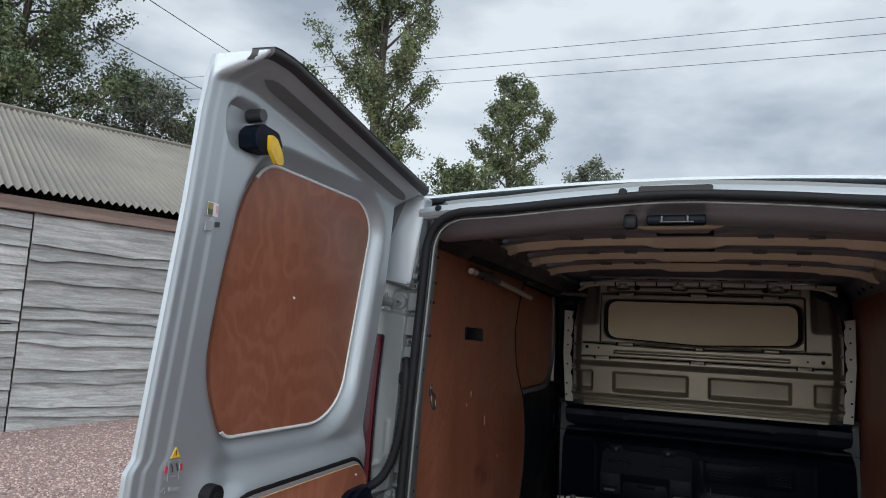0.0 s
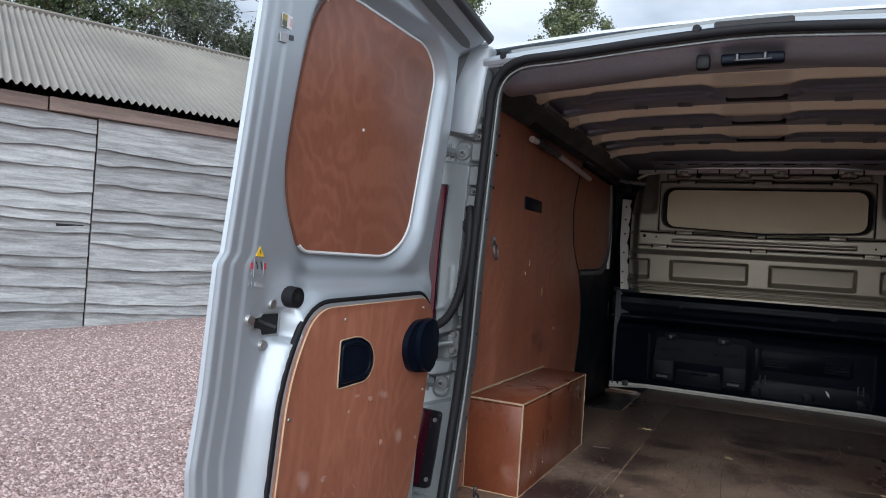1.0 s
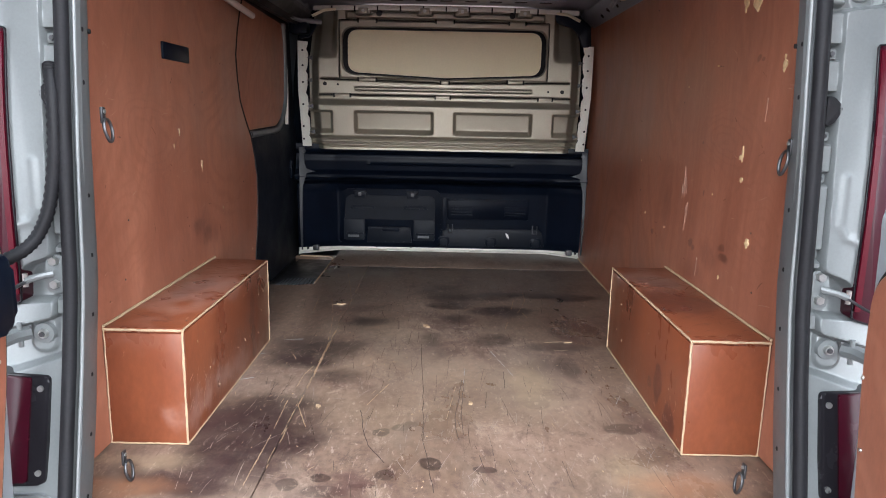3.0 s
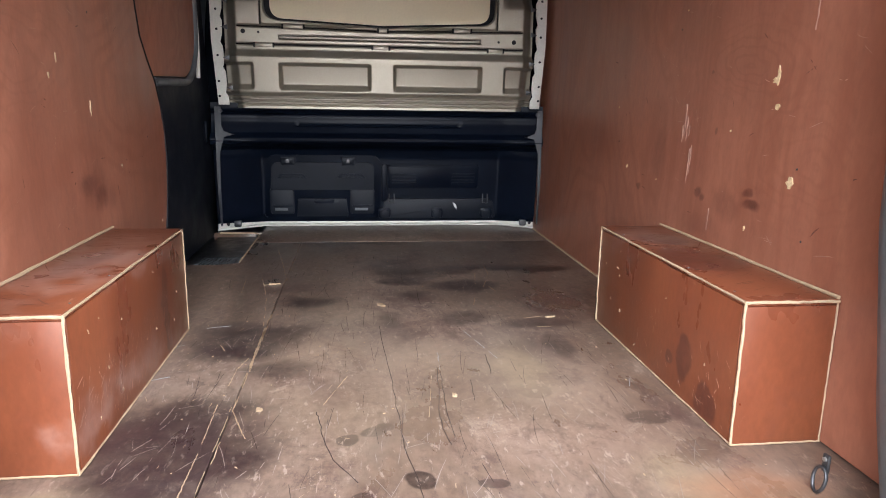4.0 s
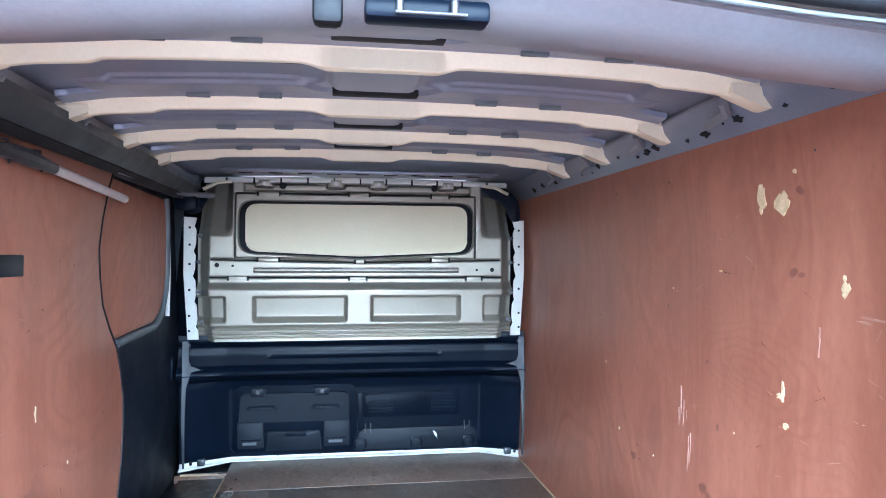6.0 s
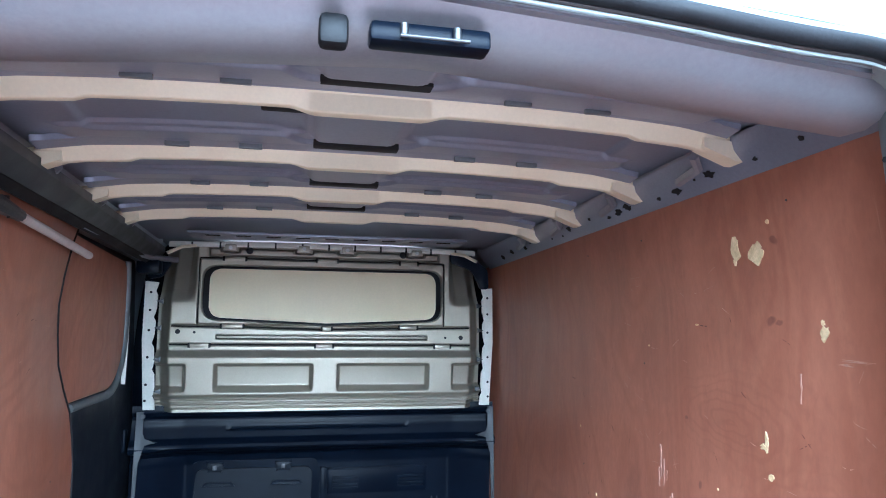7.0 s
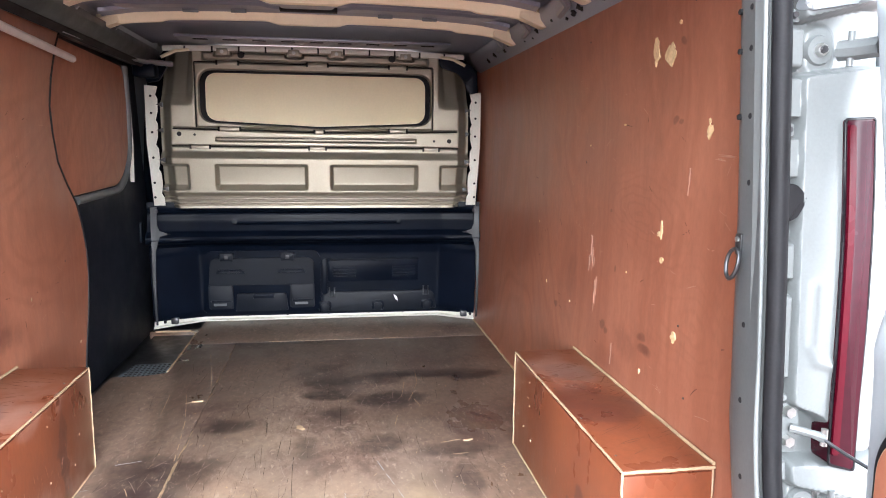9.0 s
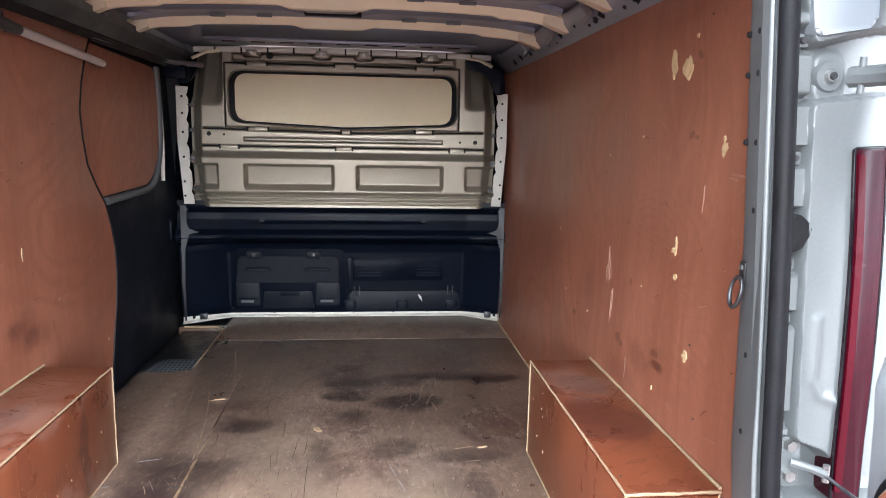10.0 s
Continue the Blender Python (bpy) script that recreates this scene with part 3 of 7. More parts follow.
def grid_mesh(P, back=None, angle=40):
    """A mesh from an array of places (rows, columns, 3), with a closed back when one is given."""
    h, w = P.shape[:2]
    verts = P.reshape(-1, 3)
    idx = np.arange(h * w).reshape(h, w)
    quads = np.stack([idx[:-1, :-1], idx[:-1, 1:], idx[1:, 1:], idx[1:, :-1]], -1).reshape(-1, 4)
    if back is not None:
        verts = np.concatenate([verts, back.reshape(-1, 3)])
        j = idx + h * w
        rear = np.stack([j[:-1, :-1], j[1:, :-1], j[1:, 1:], j[:-1, 1:]], -1).reshape(-1, 4)
        loop = np.concatenate([idx[0, :-1], idx[:-1, -1], idx[-1, :0:-1], idx[:0:-1, 0]])
        nxt = np.roll(loop, -1)
        rim = np.stack([loop, loop + h * w, nxt + h * w, nxt], -1)
        quads = np.concatenate([quads, rear, rim])
    me = bpy.data.meshes.new("mesh")
    me.from_pydata(verts.tolist(), [], quads.tolist())
    me.update()
    me.shade_smooth()
    me.set_sharp_from_angle(angle=radians(angle))
    return me


def step(a, b, x):
    t = np.clip((x - a) / (b - a), 0, 1)
    return t * t * (3 - 2 * t)


def sd_round(x, z, x0, x1, z0, z1, r):
    """Signed distance to a rounded rectangle (negative inside)."""
    qx = np.abs(x - (x0 + x1) / 2) - (x1 - x0) / 2 + r
    qz = np.abs(z - (z0 + z1) / 2) - (z1 - z0) / 2 + r
    return np.hypot(np.maximum(qx, 0), np.maximum(qz, 0)) + np.minimum(np.maximum(qx, qz), 0) - r


def sd_poly(x, z, pts):
    """Signed distance to a polygon (negative inside)."""
    best = np.full(x.shape, 1e9)
    sign = np.ones(x.shape)
    n = len(pts)
    for i in range(n):
        (ax, az), (bx, bz) = pts[i - 1], pts[i]
        ex, ez = bx - ax, bz - az
        wx, wz = x - ax, z - az
        t = np.clip((wx * ex + wz * ez) / (ex * ex + ez * ez + 1e-12), 0, 1)
        best = np.minimum(best, (wx - ex * t) ** 2 + (wz - ez * t) ** 2)
        c1, c2, c3 = z >= az, z < bz, ex * wz > ez * wx
        flip = (c1 & c2 & c3) | (~c1 & ~c2 & ~c3)
        sign = np.where(flip, -sign, sign)
    return sign * np.sqrt(best)


# ---- the ground and what stands round the yard ----
WALL_A, WALL_D, WALL_N = Vector((-8.66, 4.04, 0)), Vector((0.469, 0.883, 0)), Vector((0.883, -0.469, 0))


def ground_z(x, y):
    """The yard is level under the van and rises gently along the shed."""
    s = (x - WALL_A.x) * WALL_D.x + (y - WALL_A.y) * WALL_D.y
    return 0.30 * step(-1.0, 4.0, s) * step(-3.0, -7.0, x) + 0.02


def build_ground():
    a = np.concatenate([-np.geomspace(600, 12.5, 24), np.linspace(-12, 12, 97), np.geomspace(12.5, 600, 24)])
    X, Y = np.meshgrid(a, a)
    Z = ground_z(X, Y) - 0.02
    return part("ground", grid_mesh(np.stack([X, Y, Z], -1)), GRAVELBASE, None)


ground = tagged(build_ground(), "pinkish gravel yard spread over flat ground", "ground", kind="structure")


def scatter_stones():
    """Loose stones where the camera passes nearest."""
    rng = np.random.default_rng(5)
    count = 120000
    near = rng.random(count) < 0.6
    x = np.where(near, rng.normal(-1.9, 1.1, count), rng.normal(-4.6, 2.2, count))
    y = np.where(near, rng.normal(-0.5, 1.1, count), rng.normal(2.6, 2.4, count))
    size = rng.uniform(0.007, 0.0155, count) * np.where(near, 1.0, 1.2)
    base = np.array([(1, 0, 0), (0.5, 0.87, 0), (-0.5, 0.87, 0), (-1, 0, 0), (-0.5, -0.87, 0), (0.5, -0.87, 0), (0.25, 0.1, 0.8), (-0.3, -0.1, 0.75)])
    faces = [(0, 1, 6), (1, 2, 6), (2, 7, 6), (2, 3, 7), (3, 4, 7), (4, 5, 7), (5, 6, 7), (5, 0, 6)]
    turn = rng.uniform(0, math.tau, count)
    c, s = np.cos(turn)[:, None], np.sin(turn)[:, None]
    jit = base[None] * rng.uniform(0.7, 1.3, (count, 8, 3))
    px = (jit[..., 0] * c - jit[..., 1] * s) * size[:, None] + x[:, None]
    py = (jit[..., 0] * s + jit[..., 1] * c) * size[:, None] * 0.8 + y[:, None]
    pz = jit[..., 2] * size[:, None] * 0.75 + ground_z(x, y)[:, None] - 0.0235 + rng.uniform(0, 0.006, count)[:, None]
    verts = np.stack([px, py, pz], -1).reshape(-1, 3)
    tri = (np.array(faces)[None] + (np.arange(count) * 8)[:, None, None]).reshape(-1, 3)
    me = bpy.data.meshes.new("mesh")
    me.from_pydata(verts.tolist(), [], tri.tolist())
    m = PEBBLE
    tree = m.node_tree
    geo = tree.nodes.new("ShaderNodeNewGeometry")
    ramp = tree.nodes.new("ShaderNodeValToRGB")
    ramp.color_ramp.elements[0].color = (0.13, 0.085, 0.075, 1)
    ramp.color_ramp.elements[1].color = (0.58, 0.46, 0.43, 1)
    e = ramp.color_ramp.elements.new(0.5)
    e.color = (0.37, 0.255, 0.23, 1)
    tree.links.new(geo.outputs["Random Per Island"], ramp.inputs["Fac"])
    tree.links.new(ramp.outputs["Color"], tree.nodes["Principled BSDF"].inputs["Base Color"])
    return tagged(part("gravel_stones", me, m, None), "loose pinkish gravel stones lying on the yard", "gravel", kind="stuff")


scatter_stones()


def build_shed():
    shed = thing("timber_shed", "long weathered grey timber shed with a corrugated metal roof", "shed")
    rng = random.Random(11)
    at = lambda s, n, z: WALL_A + WALL_D * s + WALL_N * n + Vector((0, 0, z))
    turn = math.atan2(WALL_D.y, WALL_D.x)
    # backing wall and frame
    bm = bmesh.new()
    box(-5, 9, -0.30, -0.06, -0.1, 3.02, 0, bm)
    bmesh.ops.transform(bm, matrix=Matrix.Translation(WALL_A) @ Matrix.Rotation(turn, 4, "Z"), verts=bm.verts)
    # local +y points away from the yard for this turn, so the backing lies on the far side
    for v in bm.verts:
        v.co = v.co - WALL_N * 0.36
    part("backing_wall", bm, FASCIA, shed, "dark timber framing behind the boards")
    joints = [-5.0, -2.15, 0.42, 2.95, 5.5, 8.9]
    for j in range(len(joints) - 1):
        s0, s1 = joints[j] + 0.012, joints[j + 1] - 0.012
        z = 0.0
        top_edge = None
        while z < 2.86:
            h = rng.choice((0.15, 0.19, 0.24, 0.28, 0.33)) + rng.uniform(-0.02, 0.02)
            if z + h > 2.72:
                h = 2.92 - z
            n = 18
            ph = [rng.uniform(0, 6) for _ in range(4)]
            edge = [z + h + 0.012 * math.sin(ph[0] + i * 0.33) + 0.007 * math.sin(ph[1] + i * 0.9) + rng.uniform(-0.007, 0.007) - 0.03 * math.exp(-((i - ph[3] * 3) / 1.6) ** 2) for i in range(n)]
            low = top_edge or [z - 0.02] * n
            bm = bmesh.new()
            mid = at((s0 + s1) / 2, 0, z + h / 2)
            base = ground_z(mid.x, mid.y) - 0.03
            rings = []
            for i in range(n):
                t = i / (n - 1) * (s1 - s0) - (s1 - s0) / 2
                za, zb = low[i] - z - h / 2 - 0.03, edge[i] - z - h / 2
                bow = 0.006 * math.sin(ph[2] + i * 0.4)
                rings.append([bm.verts.new((t, y, zz)) for y, zz in ((-0.085 - bow, za), (-0.045, za), (0.004, zb), (-0.022 - bow, zb))])
            for i in range(n - 1):
                for c in range(4):
                    bm.faces.new((rings[i][c], rings[i][(c + 1) % 4], rings[i + 1][(c + 1) % 4], rings[i + 1][c]))
            bm.faces.new(rings[0])
            bm.faces.new(rings[-1][::-1])
            ob = part("board", bm, BOARD, shed, angle=25)
            ob.matrix_local = Matrix.Translation(mid + Vector((0, 0, 0.02))) @ Matrix.Rotation(turn, 4, "Z")
            top_edge = edge
            z += h
    # dark latch hole beside the joint
    bm = box(-0.17, 0.17, -0.052, -0.035, -0.03, 0.03, 0.004)
    ob = part("latch_slot", bm, HOLE, shed)
    ob.matrix_local = Matrix.Translation(at(0.17, 0, 1.42)) @ Matrix.Rotation(turn, 4, "Z")
    # dark iron strap standing on the boards
    bm = box(-0.045, 0.045, -0.055, -0.030, -0.62, 0.62, 0.004)
    ob = part("iron_strap", bm, INK_DARK, shed, "dark iron door strap")
    ob.matrix_local = Matrix.Translation(at(2.93, 0, 2.15)) @ Matrix.Rotation(turn, 4, "Z")
    # fascia beam and eave
    for i, (a, b) in enumerate(((-5.0, -0.2), (-0.18, 4.0), (4.02, 9.2))):
        bm = box(-(b - a) / 2, (b - a) / 2, -0.10, 0.0, -0.09, 0.09, 0.008)
        ob = part("fascia_beam", bm, FASCIA, shed, "reddish weathered beam under the eave")
        ob.matrix_local = Matrix.Translation(at((a + b) / 2, 0.02, 3.02 + 0.01 * (i % 2))) @ Matrix.Rotation(turn, 4, "Z")
    # corrugated roof, eave towards the yard
    s = np.arange(-5.2, 9.4, 0.0105)
    run, rise = 5.5, 2.45
    for j in range(1):
        t = np.linspace(0, 1, 8)
        S, T = np.meshgrid(s, t)
        wave = 0.026 * (1 + np.cos(S * math.tau / 0.105))
        N = 0.28 - T * run
        Z = 3.17 + T * rise + wave
        P = np.stack([WALL_A.x + WALL_D.x * S + WALL_N.x * N, WALL_A.y + WALL_D.y * S + WALL_N.y * N, Z], -1)
        B = P.copy()
        B[..., 2] -= 0.004
        part("roof_sheet", grid_mesh(P, B, 60), TIN, shed, "dull grey-green corrugated metal roofing")
        N2 = 0.28 - run - T * run
        Z2 = 3.17 + rise - T * rise + wave
        P = np.stack([WALL_A.x + WALL_D.x * S + WALL_N.x * N2, WALL_A.y + WALL_D.y * S + WALL_N.y * N2, Z2], -1)
        B = P.copy()
        B[..., 2] -= 0.004
        part("roof_sheet", grid_mesh(P, B, 60), TIN, shed)
    ridge = [at(v, 0.28 - run, 3.17 + rise + 0.03) for v in (-5.25, 9.45)]
    part("ridge_cap", sweep(ridge, 0.09, 10, flat=0.5), TIN, shed, "pale ridge capping")
    # end and rear walls close it
    for sv in (-5.0, 9.0):
        out = [(0.0, 0.0), (-2 * run + 0.6, 0.0), (-2 * run + 0.6, 3.0), (-run + 0.28, 3.1 + rise), (0.0, 3.0)]
        bm = slab(out, lambda a, b, d, sv=sv: at(sv + d, a - 0.05, b), 0.0, 0.06, 0)
        part("end_wall", bm, BOARD, shed)
    bm = slab([(-5, 0), (9, 0), (9, 3), (-5, 3)], lambda a, b, d: at(a, -2 * run + 0.55 - d, b), 0.0, 0.06, 0)
    part("rear_wall", bm, BOARD, shed)
    return shed


build_shed()


def build_tree(at, height, spread, seed, mat, leaves, label, size=0.2, start=0.15, shape=1.0, twiggy=0.5):
    """A tapered trunk with limbs and twigs, and small leaves gathered round the twigs."""
    rng = np.random.default_rng(seed)
    tree = thing("tree", label, "tree", at)
    bm = bmesh.new()
    lean = rng.normal(0, 0.03, 2)
    trunk = [Vector((lean[0] * height * t + 0.12 * math.sin(5 * t + seed), lean[1] * height * t, height * t)) for t in np.linspace(0, 0.97, 9)]
    r0 = 0.018 * height
    sweep(trunk, [r0 * (1 - 0.93 * i / 8) + 0.015 for i in range(9)], 8, bm)
    tips = []
    limbs = int(34 + height * 1.6)
    for k in range(limbs):
        t = start + (0.97 - start) * (k + rng.random()) / limbs
        f = (t - start) / (1 - start)
        reach = spread * (0.35 + 0.9 * math.sin(math.pi * min(1, f * 0.88 + 0.14)) ** shape) * rng.uniform(0.55, 1.12)
        reach *= 1.0 if f < 0.85 else 0.75
        a = k * 2.4 + rng.uniform(-0.5, 0.5)
        p = Vector((lean[0] * height * t, lean[1] * height * t, height * t))
        rise = rng.uniform(0.35, 1.0) if shape > 0.55 else rng.uniform(0.9, 2.0)
        out = Vector((math.cos(a), math.sin(a), rise)).normalized()
        pts = [p + out * reach * q + Vector((0, 0, 0.10 * reach * q * q)) for q in (0, 0.35, 0.7, 1.0)]
        pts = [v + Vector(rng.normal(0, 0.04 * reach, 3)) * (0 if i == 0 else 1) for i, v in enumerate(pts)]
        rr = r0 * 0.33 * (1 - 0.75 * f)
        sweep(pts, [rr, rr * 0.65, rr * 0.4, 0.008], 5, bm)
        for q in range(int(5 + reach * 3.2)):
            w = rng.uniform(0.25, 1.0)
            i = min(2, int(w * 3))
            base = pts[i].lerp(pts[i + 1], w * 3 - i)
            off = Vector(rng.normal(0, 1, 3))
            off.z += 0.5
            tip = base + off.normalized() * rng.uniform(0.25, 0.75) * (0.4 + twiggy * spread * 0.25)
            if rng.random() < 0.45:
                sweep([base, base.lerp(tip, 0.5) + Vector(rng.normal(0, 0.05, 3)), tip], [rr * 0.22 + 0.006, 0.008, 0.005], 4, bm)
            tips.append((base, tip))
    part("trunk", bm, BARK, tree, angle=60)
    # leaves
    tips_a = np.array([b[:] for b, _ in tips])
    tips_b = np.array([e[:] for _, e in tips])
    pick = rng.integers(0, len(tips), leaves)
    w = rng.beta(2.2, 1.2, leaves)[:, None]
    c = tips_a[pick] * (1 - w) + tips_b[pick] * w * 1.0 + rng.normal(0, 0.14, (leaves, 3)) * (0.7 + 0.12 * spread)
    d1 = rng.normal(0, 1, (leaves, 3))
    d1 /= np.linalg.norm(d1, axis=1)[:, None]
    d2 = np.cross(d1, rng.normal(0, 1, (leaves, 3)))
    d2 /= np.linalg.norm(d2, axis=1)[:, None]
    nrm = np.cross(d1, d2)
    ls = rng.uniform(0.6, 1.3, leaves)[:, None] * size
    quad = np.stack([c - d1 * ls * 0.55, c + d2 * ls * 0.34 + nrm * ls * 0.08, c + d1 * ls * 0.55, c - d2 * ls * 0.34 + nrm * ls * 0.08], 1)
    me = bpy.data.meshes.new("mesh")
    me.from_pydata(quad.reshape(-1, 3).tolist(), [], np.arange(leaves * 4).reshape(-1, 4).tolist())
    part("crown", me, mat, tree)
    return tree


EYE0 = Vector((0.104, -1.944, 0))


def bearing(dx, dy, dist):
    """A place on the ground, that far from where the walk begins, in a direction."""
    v = Vector((dx, dy, 0)).normalized() * dist
    return (EYE0.x + v.x, EYE0.y + v.y, 0)


build_tree(bearing(-0.448, 0.815, 30), 21.5, 3.5, 3, LEAF, 80000, "tall airy poplar tree with grey-green leaves behind the van", 0.112, 0.12, 0.5)
build_tree(bearing(-0.272, 0.90, 34), 15.2, 2.7, 7, LEAF, 36000, "slender tree with an open crown and bare twigs behind the van", 0.128, 0.12, 0.8)
build_tree(bearing(-0.340, 0.90, 31), 9.4, 2.5, 9, LEAF, 20000, "bushy lower tree with grey-green leaves behind the van", 0.148, 0.12, 0.8)
build_tree(bearing(-0.18, 0.95, 42), 12.6, 3.0, 13, LEAF_PALE, 17000, "low pale green tree beyond the van", 0.163, 0.12, 0.8)
build_tree(bearing(-0.79, 0.52, 27), 17.5, 4.6, 21, LEAF_DARK, 80000, "large dark green tree behind the shed", 0.118, 0.10, 0.6)
build_tree(bearing(-0.86, 0.45, 28), 17.0, 4.6, 23, LEAF_DARK, 88000, "broad dark green tree behind the shed", 0.120, 0.10, 0.6)
build_tree(bearing(-0.70, 0.655, 29), 11.3, 3.0, 29, LEAF_PALE, 34000, "lower silvery green tree behind the shed", 0.110, 0.10, 0.7)
build_tree(bearing(-0.655, 0.70, 31), 10.2, 2.8, 33, LEAF, 20400, "round-topped green tree behind the shed", 0.148, 0.10, 0.7)


def overhead_wire(p, q, sag, r=0.008, label="dark overhead power cable strung across the yard"):
    p, q = Vector(p), Vector(q)
    pts = [p.lerp(q, t) - Vector((0, 0, sag * 4 * t * (1 - t))) for t in np.linspace(0, 1, 14)]
    ob = part("power_cable", sweep(pts, r, 5), WIRE, None, angle=60)
    tagged(ob, label, "cable", "overhead power cables")


def ray_place(v, dist):
    v = Vector(v).normalized() * dist
    return Vector((0.104, -1.944, 1.525)) + v


for drop in (0.0, 0.46, 0.92):
    overhead_wire((-34, 18.06, 11.9 - drop), (16, 18.06, 10.55 - drop), 0.3)
overhead_wire(ray_place((-0.74, 0.50, 0.455), 14), ray_place((-0.48, 0.81, 0.29), 30), 0.05, 0.010)
overhead_wire(ray_place((-0.78, 0.49, 0.392), 14), ray_place((-0.47, 0.82, 0.23), 30), 0.05, 0.010)


# ---- the van: shell, floor, lining ----
FLOOR, WALLX, YFRONT = 0.56, 0.828, 2.60
van = thing("cargo_van", "silver panel van with open rear doors and plywood-lined load space", "van")


def ident(a, b, d):
    return (a, b, d)


def rear_y(z):
    """The rear face of the body leans forwards towards the roof."""
    return np.interp(z, (0.45, 0.56, 0.75, 1.05, 1.6, 1.98), (-0.262, -0.25, -0.20, -0.145, -0.118, -0.10))


def opening_outline(steps=10):
    """The rear opening, in x and z, counter-clockwise seen from behind."""
    right = [(0.698, 0.50), (0.698, 1.2), (0.674, 1.885)]
    arch = [(0.46, 1.895), (0.27, 1.912), (0.0, 1.928), (-0.27, 1.912), (-0.46, 1.895)]
    pts = right + arch + [(-x, z) for x, z in reversed(right)]
    return rounded(pts, [0.10, 0.3, 0.16, 0.05, 0.08, 0.1, 0.08, 0.05, 0.16, 0.3, 0.10], steps)


OPEN = opening_outline()


def outward(pts):
    out = []
    n = len(pts)
    for i in range(n):
        a, b = Vector(pts[i - 1]), Vector(pts[(i + 1) % n])
        d = (b - a)
        if d.length < 1e-6:
            d = Vector((1, 0))
        out.append(Vector((d.y, -d.x)).normalized())
    return out


OPEN_N = outward(OPEN)


def body_half(z):
    """Half the body's width outside, at a height."""
    return float(np.interp(z, (0.25, 0.5, 0.9, 1.2, 1.6, 1.9, 1.985), (0.88, 0.93, 0.955, 0.945, 0.92, 0.885, 0.80)))


def build_shell():
    # outer sides and roof as one bent sheet with an inner skin
    zs = np.concatenate([np.linspace(0.30, 1.9, 26), np.linspace(1.92, 1.99, 5)])
    ring = [(body_half(z), z) for z in zs] + [(x, 1.99 + 0.035 * (1 - (x / 0.77) ** 2)) for x in np.linspace(0.70, -0.70, 23)] + [(-body_half(z), z) for z in zs[::-1]]
    ys = np.concatenate([[0.0], np.linspace(0.05, 2.85, 15)])
    P = np.zeros((len(ys), len(ring), 3))
    B = np.zeros_like(P)
    for i, y in enumerate(ys):
        for j, (x, z) in enumerate(ring):
            yy = float(rear_y(min(z, 1.98))) + 0.05 if i == 0 else y
            z = z - (0.028 * (1 - float(step(0.0, 0.55, y))) if z > 1.95 else 0)
            P[i, j] = (x, yy, z)
            k = 0.99
            B[i, j] = (x * k, yy, z - (0.008 if z > 1.95 else 0))
    part("body_shell", grid_mesh(P, B), PAINT, van, "silver painted outer body panels")
    # front of the load space, closed
    part("front_wall", box(-0.94, 0.94, 2.80, 2.84, 0.35, 1.985, 0.01), BLACK, van)
    part("underbody", box(-0.90, 0.90, -0.10, 2.84, 0.38, 0.52, 0.02), DARKSTEEL, van, "dark underbody pan")
    # rear face round the opening: painted, bent towards the sides
    prof = [(0.000, 0.030), (0.004, -0.004), (0.018, -0.012), (0.026, 0.010), (0.030, 0.046), (0.085, 0.060), (0.165, 0.070)]
    n = len(OPEN)
    P = np.zeros((len(prof), n + 1, 3))
    for j in range(n + 1):
        x, z = OPEN[j % n]
        nn = OPEN_N[j % n]
        for i, (o, d) in enumerate(prof):
            xx, zz = x + nn.x * o, z + nn.y * o
            if nn.y > 0.5:
                zz = min(zz, z + 0.35 * o)
            half = body_half(max(0.3, zz))
            xx = max(-half, min(half, xx))
            P[i, j] = (xx, float(rear_y(zz)) + d * (1 if abs(nn.x) > 0.4 else 0.3), zz)
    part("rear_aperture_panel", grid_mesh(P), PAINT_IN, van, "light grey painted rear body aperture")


build_shell()


